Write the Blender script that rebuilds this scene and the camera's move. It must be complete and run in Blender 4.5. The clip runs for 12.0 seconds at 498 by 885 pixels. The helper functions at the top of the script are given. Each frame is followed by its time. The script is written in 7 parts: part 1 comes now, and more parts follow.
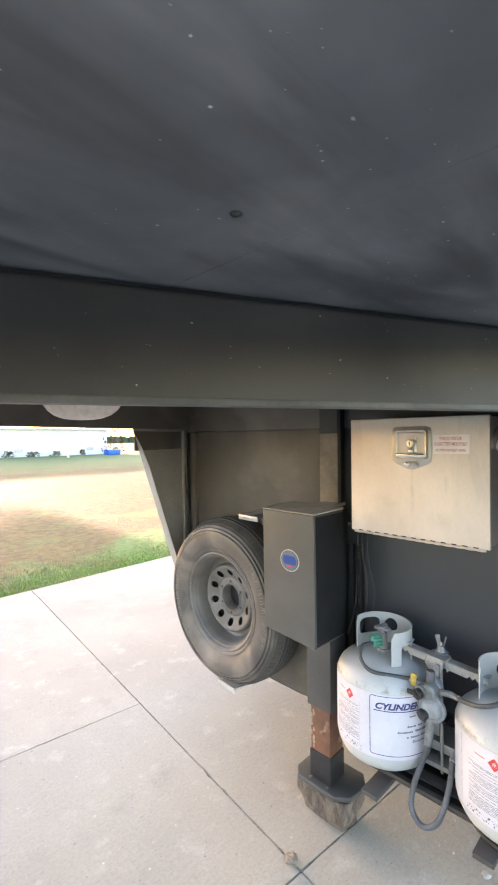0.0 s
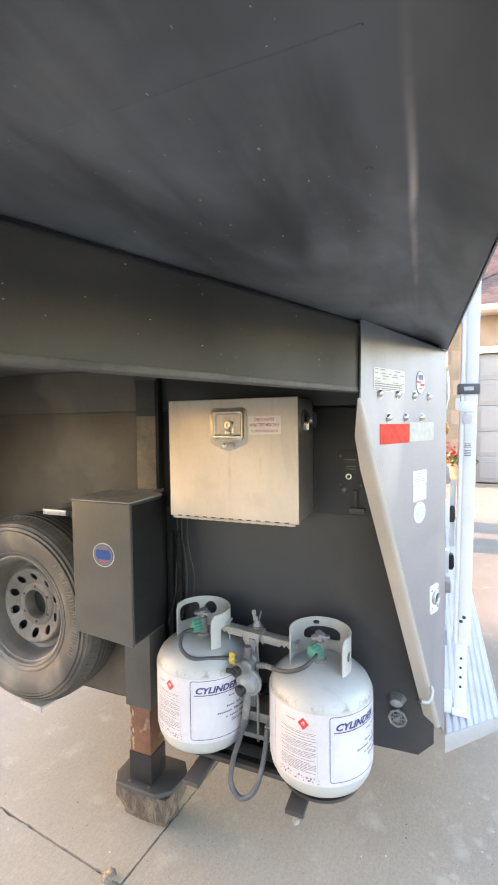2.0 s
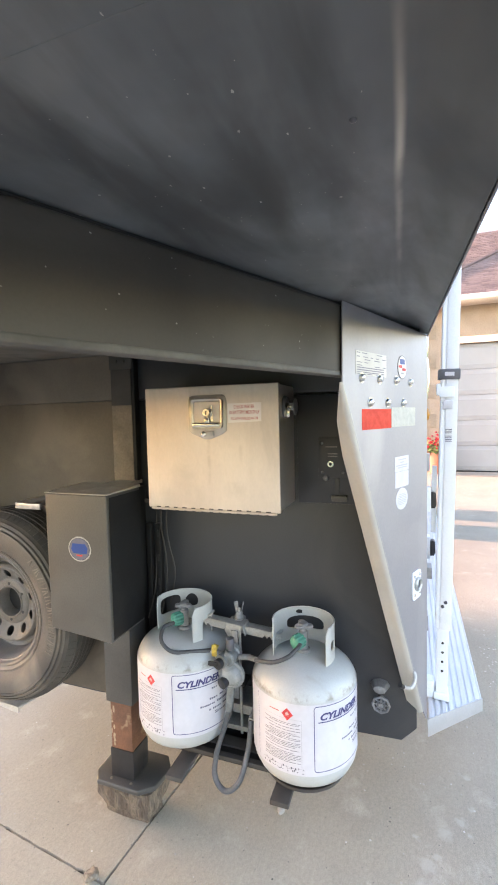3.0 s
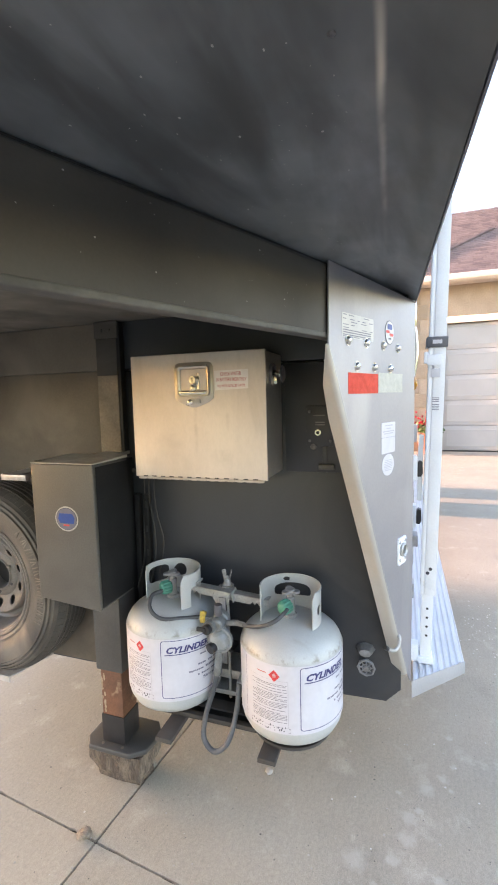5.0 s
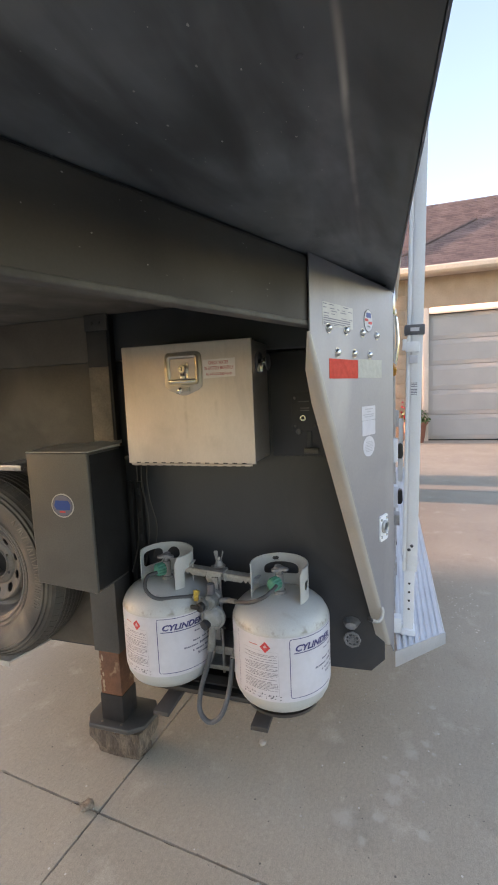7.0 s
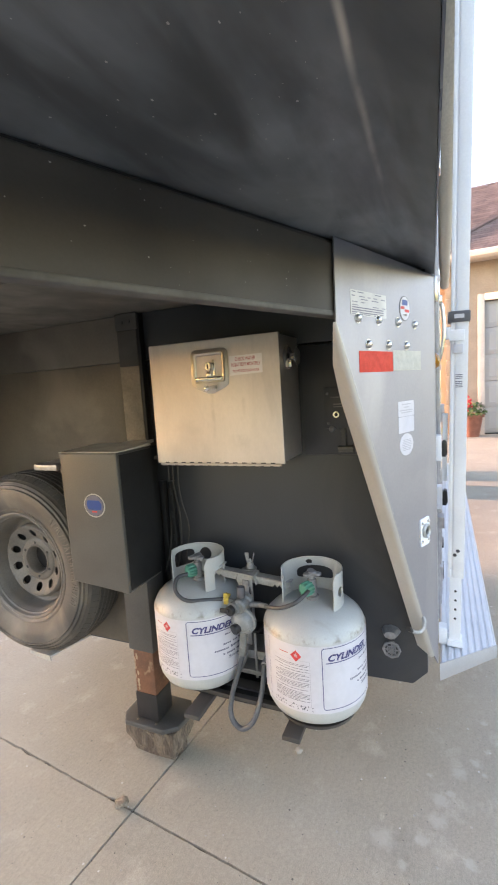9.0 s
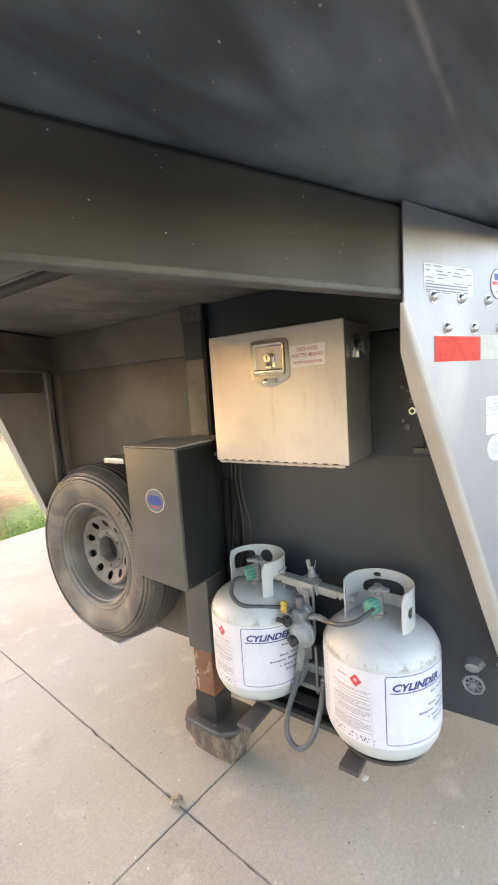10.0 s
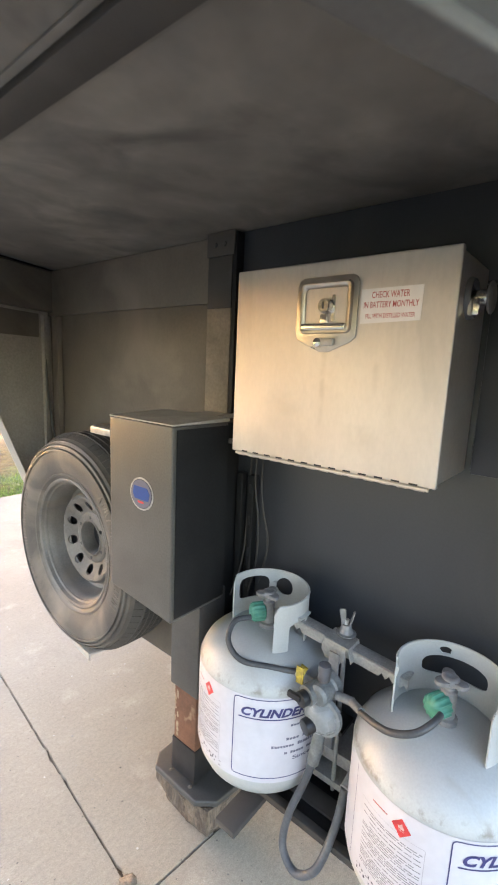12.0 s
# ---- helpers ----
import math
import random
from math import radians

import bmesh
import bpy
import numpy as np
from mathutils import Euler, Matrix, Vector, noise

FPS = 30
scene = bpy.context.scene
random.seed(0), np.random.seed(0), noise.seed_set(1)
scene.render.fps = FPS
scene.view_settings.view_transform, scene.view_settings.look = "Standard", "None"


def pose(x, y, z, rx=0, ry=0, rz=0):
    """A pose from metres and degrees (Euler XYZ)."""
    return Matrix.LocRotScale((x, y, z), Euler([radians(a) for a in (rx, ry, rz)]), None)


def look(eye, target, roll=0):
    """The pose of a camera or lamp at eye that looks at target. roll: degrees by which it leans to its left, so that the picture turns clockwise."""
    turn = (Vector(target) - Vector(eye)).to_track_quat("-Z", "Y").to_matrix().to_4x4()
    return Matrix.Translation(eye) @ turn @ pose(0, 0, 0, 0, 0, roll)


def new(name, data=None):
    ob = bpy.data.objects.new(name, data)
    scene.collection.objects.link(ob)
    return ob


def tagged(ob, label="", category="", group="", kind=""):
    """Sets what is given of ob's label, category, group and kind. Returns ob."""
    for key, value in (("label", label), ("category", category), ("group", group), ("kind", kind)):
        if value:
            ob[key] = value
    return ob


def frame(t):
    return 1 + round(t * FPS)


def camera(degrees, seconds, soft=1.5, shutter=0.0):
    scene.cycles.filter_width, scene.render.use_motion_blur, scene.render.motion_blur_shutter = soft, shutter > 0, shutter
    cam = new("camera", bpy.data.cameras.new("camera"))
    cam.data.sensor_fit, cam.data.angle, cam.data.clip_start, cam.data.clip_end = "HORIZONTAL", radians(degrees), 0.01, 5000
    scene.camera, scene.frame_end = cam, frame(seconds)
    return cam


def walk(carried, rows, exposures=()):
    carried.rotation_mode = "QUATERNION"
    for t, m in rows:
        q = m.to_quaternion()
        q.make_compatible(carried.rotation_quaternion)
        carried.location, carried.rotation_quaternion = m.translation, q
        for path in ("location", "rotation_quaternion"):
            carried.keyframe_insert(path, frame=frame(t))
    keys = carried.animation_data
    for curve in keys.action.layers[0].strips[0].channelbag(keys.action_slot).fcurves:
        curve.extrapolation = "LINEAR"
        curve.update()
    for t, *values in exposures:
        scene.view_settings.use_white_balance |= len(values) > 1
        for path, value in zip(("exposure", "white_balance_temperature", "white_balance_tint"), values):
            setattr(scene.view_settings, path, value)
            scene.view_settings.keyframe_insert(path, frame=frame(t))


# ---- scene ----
cam = camera(58.6, 12.0, soft=1.9, shutter=0.25)
PATH = [
    (0, (0.663, 0.66, 1.476), (2.073, 2.078, 1.452), -0.7),
    (0.5, (0.718, 0.647, 1.481), (2.241, 1.944, 1.469), -0.5),
    (1, (0.748, 0.66, 1.467), (2.427, 1.747, 1.451), -0.3),
    (1.5, (0.746, 0.692, 1.455), (2.521, 1.612, 1.415), -0.4),
    (2, (0.745, 0.696, 1.449), (2.591, 1.462, 1.37), -0.7),
    (2.5, (0.761, 0.699, 1.44), (2.622, 1.426, 1.335), -1.3),
    (3, (0.777, 0.706, 1.435), (2.653, 1.392, 1.319), -1.3),
    (5, (0.784, 0.695, 1.391), (2.665, 1.345, 1.195), -1.4),
    (5.5, (0.77, 0.68, 1.386), (2.649, 1.327, 1.165), -1.5),
    (6, (0.743, 0.675, 1.378), (2.627, 1.309, 1.16), -1.8),
    (6.5, (0.723, 0.673, 1.375), (2.614, 1.284, 1.152), -2.1),
    (8.5, (0.754, 0.67, 1.361), (2.639, 1.298, 1.128), -3.4),
    (9, (0.795, 0.637, 1.373), (2.611, 1.441, 1.138), -3.6),
    (9.5, (0.852, 0.587, 1.372), (2.562, 1.598, 1.139), -3.8),
    (10, (0.923, 0.609, 1.368), (2.541, 1.76, 1.13), -3.8),
    (10.5, (1.096, 0.689, 1.379), (2.635, 1.944, 1.137), -1.4),
    (11, (1.197, 0.715, 1.389), (2.721, 1.984, 1.129), -1.0),
    (11.5, (1.213, 0.768, 1.363), (2.691, 2.087, 1.086), -0.1),
    (12, (1.266, 0.856, 1.334), (2.795, 2.102, 1.003), 2.6),
]
EXPOSURES = [(0.0, 3.8, 6150, 27), (1.0, 3.8, 6330, 27.5), (2.0, 3.8, 6540, 28), (3.0, 3.75, 6590, 28), (5.0, 3.55, 6630, 28), (5.5, 3.55, 6650, 28), (6.0, 3.25, 6670, 28), (6.5, 2.75, 6680, 28), (7.5, 2.72, 6680, 28), (8.5, 2.85, 6680, 28), (9.0, 3.35, 6710, 28), (9.5, 3.65, 6710, 28), (10.0, 3.75, 6710, 28), (11.0, 3.72, 6510, 28), (12.0, 3.75, 6380, 27.5)]
walk(cam, [(t, look(eye, target, roll)) for t, eye, target, roll in PATH], EXPOSURES)

# ---- light ----
SUN_DIR = Vector((0.012, 0.994, 0.105)).normalized()
world = bpy.data.worlds.new("world")
scene.world = world
world.use_nodes = True
wn, wl = world.node_tree.nodes, world.node_tree.links
sky = wn.new("ShaderNodeTexSky")
sky.sky_type = 'NISHITA'
sky.sun_disc = False
sky.sun_elevation = math.asin(SUN_DIR.z)
sky.sun_rotation = math.atan2(SUN_DIR.x, SUN_DIR.y)
sky.air_density, sky.dust_density, sky.ozone_density = 1.0, 1.5, 1.0
wl.new(sky.outputs[0], wn["Background"].inputs[0])
wn["Background"].inputs[1].default_value = 0.15
sun_data = bpy.data.lights.new("sun", 'SUN')
sun_data.energy, sun_data.angle, sun_data.color = 2.7, radians(0.6), (1.0, 0.66, 0.44)
sun = new("sun", sun_data)
sun.rotation_mode = 'QUATERNION'
sun.rotation_quaternion = SUN_DIR.to_track_quat('Z', 'Y')


# ---- materials ----
def mat(name, c1, c2=None, rough=(0.4, 0.6), metal=0.0, scale=4.0, fine=60.0, bump=0.1, contrast=(0.35, 0.65),
        stretch=(1, 1, 1), grain=0.12, spec=0.5, coat=0.0, dirt=None, dirt_at=(0.6, 0.75), dirt_scale=1.5, depth=0.002):
    """A surface of two colours in soft patches, with fine grain, uneven gloss, relief and, if wanted, dirt."""
    m = bpy.data.materials.new(name)
    m.use_nodes = True
    n, l = m.node_tree.nodes, m.node_tree.links
    p = n["Principled BSDF"]
    tc, mp = n.new("ShaderNodeTexCoord"), n.new("ShaderNodeMapping")
    mp.inputs["Scale"].default_value = stretch
    l.new(tc.outputs["Object"], mp.inputs[0])

    def noise_node(sc, detail=5.0, distortion=0.3):
        t = n.new("ShaderNodeTexNoise")
        t.inputs["Scale"].default_value, t.inputs["Detail"].default_value = sc, detail
        t.inputs["Distortion"].default_value = distortion
        l.new(mp.outputs[0], t.inputs["Vector"])
        return t

    def ramp(src, lo, hi, a=0.0, b=1.0):
        r = n.new("ShaderNodeMapRange")
        r.inputs["From Min"].default_value, r.inputs["From Max"].default_value = lo, hi
        r.inputs["To Min"].default_value, r.inputs["To Max"].default_value = a, b
        l.new(src, r.inputs["Value"])
        return r.outputs["Result"]

    def mix(fac, a, b, kind='MIX'):
        x = n.new("ShaderNodeMix")
        x.data_type, x.blend_type = 'RGBA', kind
        for sock, v in ((x.inputs["Factor"], fac), (x.inputs["A"], a), (x.inputs["B"], b)):
            if isinstance(v, (int, float)):
                sock.default_value = v
            elif isinstance(v, tuple):
                sock.default_value = (*v, 1.0)
            else:
                l.new(v, sock)
        return x.outputs["Result"]

    big, small = noise_node(scale), noise_node(fine, 3.0, 0.0)
    c2 = c2 or tuple(c * 0.82 for c in c1)
    col = mix(ramp(big.outputs[0], *contrast), tuple(c1), tuple(c2))
    g = ramp(small.outputs[0], 0.3, 0.7, 1 - grain, 1 + grain)
    comb = n.new("ShaderNodeCombineColor")
    for k in range(3):
        l.new(g, comb.inputs[k])
    col = mix(1.0, col, comb.outputs[0], 'MULTIPLY')
    if dirt:
        d = noise_node(dirt_scale, 8.0, 0.8)
        col = mix(ramp(d.outputs[0], *dirt_at), col, tuple(dirt))
    l.new(col, p.inputs["Base Color"])
    l.new(ramp(big.outputs[0], 0.3, 0.7, rough[0], rough[1]), p.inputs["Roughness"])
    p.inputs["Metallic"].default_value = metal
    p.inputs["Specular IOR Level"].default_value = spec
    p.inputs["Coat Weight"].default_value = coat
    if bump:
        bp = n.new("ShaderNodeBump")
        bp.inputs["Strength"].default_value, bp.inputs["Distance"].default_value = bump, depth
        l.new(small.outputs[0], bp.inputs["Height"])
        l.new(bp.outputs[0], p.inputs["Normal"])
    return m


def add_specks(m, colour, scale, size, share):
    """Sparse round chips of another colour on the surface m."""
    n, l = m.node_tree.nodes, m.node_tree.links
    p = n["Principled BSDF"]
    tc, v = n.new("ShaderNodeTexCoord"), n.new("ShaderNodeTexVoronoi")
    v.inputs["Scale"].default_value = scale
    l.new(tc.outputs["Object"], v.inputs["Vector"])
    near, pick, both = n.new("ShaderNodeMath"), n.new("ShaderNodeMath"), n.new("ShaderNodeMath")
    near.operation, pick.operation, both.operation = 'LESS_THAN', 'LESS_THAN', 'MULTIPLY'
    near.inputs[1].default_value, pick.inputs[1].default_value = size, share
    sep = n.new("ShaderNodeSeparateColor")
    l.new(v.outputs["Distance"], near.inputs[0])
    l.new(v.outputs["Color"], sep.inputs[0])
    l.new(sep.outputs[0], pick.inputs[0])
    l.new(near.outputs[0], both.inputs[0])
    l.new(pick.outputs[0], both.inputs[1])
    x = n.new("ShaderNodeMix")
    x.data_type = 'RGBA'
    old = p.inputs["Base Color"].links[0].from_socket
    l.new(both.outputs[0], x.inputs["Factor"])
    l.new(old, x.inputs["A"])
    x.inputs["B"].default_value = (*colour, 1)
    l.new(x.outputs["Result"], p.inputs["Base Color"])
    return m


M_PANEL = add_specks(mat("black_underside_sheet", (0.156, 0.174, 0.190), (0.083, 0.094, 0.104), (0.38, 0.58), scale=3.6, fine=9, bump=0.16,
                         contrast=(0.36, 0.64), dirt=(0.175, 0.185, 0.190), dirt_at=(0.52, 0.76), dirt_scale=3.2, depth=0.004),
                     (0.55, 0.55, 0.55), 26, 0.045, 0.10)


def add_smears(m, turn, stretch, lo, hi, colour, amount):
    """Long rubbed marks of another colour lying at an angle."""
    n, l = m.node_tree.nodes, m.node_tree.links
    p = n["Principled BSDF"]
    tc, mp, tex, r, x = n.new("ShaderNodeTexCoord"), n.new("ShaderNodeMapping"), n.new("ShaderNodeTexNoise"), n.new("ShaderNodeMapRange"), n.new("ShaderNodeMix")
    mp.inputs["Rotation"].default_value = (0, 0, radians(turn))
    mp.inputs["Scale"].default_value = stretch
    tex.inputs["Scale"].default_value, tex.inputs["Detail"].default_value, tex.inputs["Distortion"].default_value = 1.0, 5.0, 0.4
    for k, v in zip(("From Min", "From Max", "To Min", "To Max"), (lo, hi, 0.0, amount)):
        r.inputs[k].default_value = v
    l.new(tc.outputs["Object"], mp.inputs[0])
    l.new(mp.outputs[0], tex.inputs["Vector"])
    l.new(tex.outputs[0], r.inputs["Value"])
    x.data_type = 'RGBA'
    l.new(r.outputs["Result"], x.inputs["Factor"])
    l.new(p.inputs["Base Color"].links[0].from_socket, x.inputs["A"])
    x.inputs["B"].default_value = (*colour, 1)
    l.new(x.outputs["Result"], p.inputs["Base Color"])
    return m


SMEARS = ((38, (2.4, 9.0, 1), 0.51, 0.66, (0.042, 0.046, 0.050), 0.72), (-34, (2.6, 10.0, 1), 0.53, 0.67, (0.043, 0.047, 0.051), 0.70), (64, (4.0, 15.0, 1), 0.56, 0.74, (0.235, 0.245, 0.25), 0.32),
          (12, (1.2, 3.2, 1), 0.54, 0.70, (0.050, 0.054, 0.059), 0.55))


def soft_streak(m, x0, x1, y0, half, colour):
    """A worn bare streak along x on the surface m, fading at its sides and ends."""
    n, l = m.node_tree.nodes, m.node_tree.links
    p = n["Principled BSDF"]
    tc, sep, tex = n.new("ShaderNodeTexCoord"), n.new("ShaderNodeSeparateXYZ"), n.new("ShaderNodeTexNoise")
    tex.inputs["Scale"].default_value, tex.inputs["Detail"].default_value = 7.0, 6.0
    l.new(tc.outputs["Object"], sep.inputs[0])
    l.new(tc.outputs["Object"], tex.inputs["Vector"])

    def maths(op, a, b):
        q = n.new("ShaderNodeMath")
        q.operation = op
        for sock, v in zip(q.inputs, (a, b)):
            if isinstance(v, (int, float)):
                sock.default_value = v
            else:
                l.new(v, sock)
        return q.outputs[0]

    def fade(src, a, b, lo=0.0, hi=1.0):
        r = n.new("ShaderNodeMapRange")
        r.interpolation_type = 'SMOOTHSTEP'
        for k, v in zip(("From Min", "From Max", "To Min", "To Max"), (a, b, lo, hi)):
            r.inputs[k].default_value = v
        l.new(src, r.inputs["Value"])
        return r.outputs["Result"]
    wob = maths('ADD', maths('SUBTRACT', sep.outputs[1], maths('MULTIPLY', sep.outputs[0], 0.024)), fade(tex.outputs[0], 0.3, 0.7, -0.0012, 0.0012))
    across = fade(maths('ABSOLUTE', maths('SUBTRACT', wob, y0), 0.0), 0.0, half, 1.0, 0.0)
    ends = maths('MULTIPLY', fade(sep.outputs[0], x0, x0 + 0.25), fade(sep.outputs[0], x1 - 0.55, x1, 1.0, 0.0))
    f = maths('MULTIPLY', maths('MULTIPLY', across, ends), fade(tex.outputs[0], 0.34, 0.62, 0.25, 1.0))
    x = n.new("ShaderNodeMix")
    x.data_type = 'RGBA'
    l.new(f, x.inputs["Factor"])
    l.new(p.inputs["Base Color"].links[0].from_socket, x.inputs["A"])
    x.inputs["B"].default_value = (*colour, 1)
    l.new(x.outputs["Result"], p.inputs["Base Color"])
    return m


M_EDGE = soft_streak(add_specks(mat("black_edge_sheet", (0.156, 0.174, 0.190), (0.083, 0.094, 0.104), (0.38, 0.58), scale=3.6, fine=9, bump=0.16,
                                    contrast=(0.36, 0.64), dirt=(0.175, 0.185, 0.190), dirt_at=(0.52, 0.76), dirt_scale=3.2, depth=0.004),
                                (0.55, 0.55, 0.55), 26, 0.045, 0.10), -4.57, -3.62, -0.8784, 0.0066, (0.50, 0.475, 0.435))
for m in (M_PANEL, M_EDGE):
    for smear in SMEARS:
        add_smears(m, *smear)

M_RAIL = add_specks(mat("black_rail_paint", (0.058, 0.053, 0.049), (0.042, 0.039, 0.037), (0.50, 0.68), scale=3, fine=220, bump=0.05, spec=0.4, grain=0.05,
                        dirt=(0.082, 0.078, 0.073), dirt_at=(0.5, 0.8), dirt_scale=1.6), (0.5, 0.5, 0.48), 22, 0.03, 0.06)
M_WALL = mat("black_wall_coating", (0.037, 0.041, 0.049), (0.027, 0.030, 0.036), (0.34, 0.44), scale=2, fine=190, bump=0.08, grain=0.06,
             dirt=(0.08, 0.076, 0.07), dirt_at=(0.55, 0.85), dirt_scale=2.0)
M_DUSTY = mat("dusty_black_wall", (0.160, 0.134, 0.108), (0.100, 0.085, 0.069), (0.5, 0.7), scale=2.2, fine=120, bump=0.06, grain=0.06,
              dirt=(0.21, 0.176, 0.145), dirt_at=(0.52, 0.8), dirt_scale=3.4)
M_CEIL = mat("dusty_brown_ceiling", (0.20, 0.185, 0.165), (0.12, 0.112, 0.10), (0.55, 0.75), scale=3.0, fine=14, bump=0.3, contrast=(0.38, 0.62),
             dirt=(0.085, 0.08, 0.074), dirt_at=(0.52, 0.7), dirt_scale=4.5)
M_INNER = mat("dusty_grey_inner_sheet", (0.40, 0.365, 0.325), (0.30, 0.272, 0.24), (0.5, 0.7), scale=3, fine=120, bump=0.15)
M_CHIP = mat("pale_chip", (0.40, 0.40, 0.39), (0.25, 0.25, 0.245), (0.5, 0.7), scale=50, bump=0.0)
M_TAN = mat("tan_post_reflection", (0.23, 0.195, 0.155), (0.14, 0.12, 0.098), (0.5, 0.7), scale=9, fine=140)
# cover top: dust, with light falling on it put into the paler colour
M_JACKTOP = mat("dusty_lit_top_paint", (0.40, 0.380, 0.325), (0.31, 0.293, 0.252), (0.45, 0.65), scale=9, fine=180, bump=0.1)
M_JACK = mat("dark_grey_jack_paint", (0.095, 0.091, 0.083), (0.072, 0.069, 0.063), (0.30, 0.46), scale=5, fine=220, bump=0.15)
M_ALU = mat("brushed_aluminium_sheet", (0.382, 0.382, 0.418), (0.340, 0.340, 0.372), (0.50, 0.60), metal=1.0, scale=2.2, fine=140, bump=0.008,
            grain=0.025, dirt=(0.33, 0.332, 0.37), dirt_at=(0.55, 0.8), dirt_scale=4)
# flange colour paler than its plate: light from the driveway painted in
M_FLANGE = mat("lit_aluminium_fold", (0.54, 0.52, 0.485), (0.47, 0.455, 0.425), (0.42, 0.56), metal=0.5, scale=5, fine=160, bump=0.01, grain=0.025)
M_TRIMBLACK = mat("glossy_black_trim", (0.070, 0.078, 0.100), (0.050, 0.056, 0.072), (0.25, 0.38), scale=6, fine=120, bump=0.03, grain=0.05)
M_AWNING = mat("cream_awning_fabric", (0.50, 0.475, 0.41), (0.43, 0.41, 0.355), (0.7, 0.85), scale=3, fine=150, bump=0.05, stretch=(0.3, 1, 1))
M_NOSE = mat("blue_grey_nose_skin", (0.185, 0.205, 0.245), (0.15, 0.168, 0.205), (0.35, 0.5), metal=0.75, scale=3, fine=120, bump=0.02, grain=0.03)
# rail edge: scuffs, plus light off the ground put into its paler colour
M_LITWORN = mat("scuffed_lit_rail_edge", (0.112, 0.108, 0.101), (0.082, 0.079, 0.075), (0.6, 0.8), scale=9, fine=120, bump=0.12, grain=0.08)
M_WHEELGREY = mat("milky_grey_plastic", (0.24, 0.237, 0.245), (0.17, 0.168, 0.174), (0.3, 0.45), scale=35, fine=160, bump=0.08)
M_CARRIER = mat("dusty_bare_steel", (0.46, 0.435, 0.395), (0.36, 0.34, 0.31), (0.55, 0.7), scale=12, fine=140, bump=0.1)
M_DULLGREY = mat("dull_grey_fitting", (0.24, 0.24, 0.245), (0.17, 0.17, 0.175), (0.45, 0.6), metal=0.3, scale=25, fine=160, bump=0.1)
M_SIDEPAINT = mat("pale_grey_side_enamel", (0.42, 0.42, 0.43), (0.36, 0.36, 0.37), (0.3, 0.45), metal=0.2, scale=5, fine=150, bump=0.01, grain=0.03)
M_DARKGREY = mat("dark_grey_plastic", (0.10, 0.10, 0.115), (0.075, 0.075, 0.085), (0.35, 0.5), scale=20, bump=0.05)
# black paint; on the jack cover's side it stands in for shade
M_BLACKPAINT = mat("black_paint_and_shade", (0.019, 0.019, 0.020), (0.014, 0.014, 0.015), (0.45, 0.6), spec=0.3, scale=6, fine=200, bump=0.1)
M_BOXALU = mat("satin_aluminium", (0.72, 0.66, 0.60), (0.62, 0.565, 0.515), (0.50, 0.64), metal=0.85, scale=3.2, fine=160, bump=0.012,
               stretch=(1, 1, 0.5), grain=0.025, dirt=(0.50, 0.465, 0.42), dirt_at=(0.54, 0.78), dirt_scale=6)
# box body: the lid's aluminium, toned down for shade on its side
M_BOXBODY = mat("shaded_aluminium", (0.688, 0.644, 0.594), (0.587, 0.550, 0.506), (0.45, 0.58), metal=0.85, scale=4, fine=150, bump=0.015, grain=0.04)
M_LATCH = mat("dull_latch_steel", (0.50, 0.475, 0.44), (0.42, 0.40, 0.37), (0.26, 0.40), metal=1.0, scale=30, bump=0.02, grain=0.03)
M_CHROME = mat("polished_steel", (0.72, 0.71, 0.69), None, (0.14, 0.26), metal=1.0, scale=30, bump=0.02, grain=0.03)
M_ZINC = mat("zinc_plated_steel", (0.46, 0.455, 0.44), (0.37, 0.365, 0.35), (0.4, 0.55), metal=0.45, scale=30, fine=200, bump=0.1)
M_TANK = mat("white_cylinder_paint", (0.446, 0.464, 0.462), (0.392, 0.406, 0.405), (0.28, 0.42), scale=6, fine=260, bump=0.05, grain=0.04,
             dirt=(0.34, 0.33, 0.305), dirt_at=(0.62, 0.78), dirt_scale=9)
M_NOTE = mat("white_vinyl_label", (0.80, 0.77, 0.75), (0.74, 0.71, 0.69), (0.4, 0.55), scale=30, bump=0.02, grain=0.03)
M_LABEL = mat("white_paper_label", (0.565, 0.56, 0.605), (0.525, 0.52, 0.565), (0.3, 0.45), scale=12, bump=0.04, grain=0.03)
M_SLATE = mat("slate_print", (0.14, 0.14, 0.20), None, (0.4, 0.5), scale=60, bump=0.0)
M_NAVY = mat("navy_print", (0.045, 0.045, 0.16), None, (0.35, 0.45), scale=40, bump=0.0)
M_PALEPRINT = mat("pale_pink_print", (0.62, 0.42, 0.40), None, (0.4, 0.5), scale=60, bump=0.0)
M_FINEPRINT = mat("fine_print_grey", (0.20, 0.20, 0.225), None, (0.4, 0.5), scale=60, bump=0.0)
M_GREYPRINT = mat("grey_print", (0.42, 0.42, 0.46), None, (0.4, 0.5), scale=60, bump=0.0)
M_DARKPRINT = mat("dark_print", (0.05, 0.05, 0.07), None, (0.4, 0.5), scale=60, bump=0.0)
M_RED = mat("red_print", (0.62, 0.05, 0.05), None, (0.35, 0.45), scale=40, bump=0.0)
M_REDTEXT = mat("faded_red_print", (0.50, 0.10, 0.10), None, (0.4, 0.5), scale=60, bump=0.0)
M_REDREF = mat("red_reflective_tape", (0.60, 0.030, 0.016), (0.50, 0.022, 0.012), (0.4, 0.55), scale=60, fine=300, bump=0.1, spec=0.3, grain=0.08)
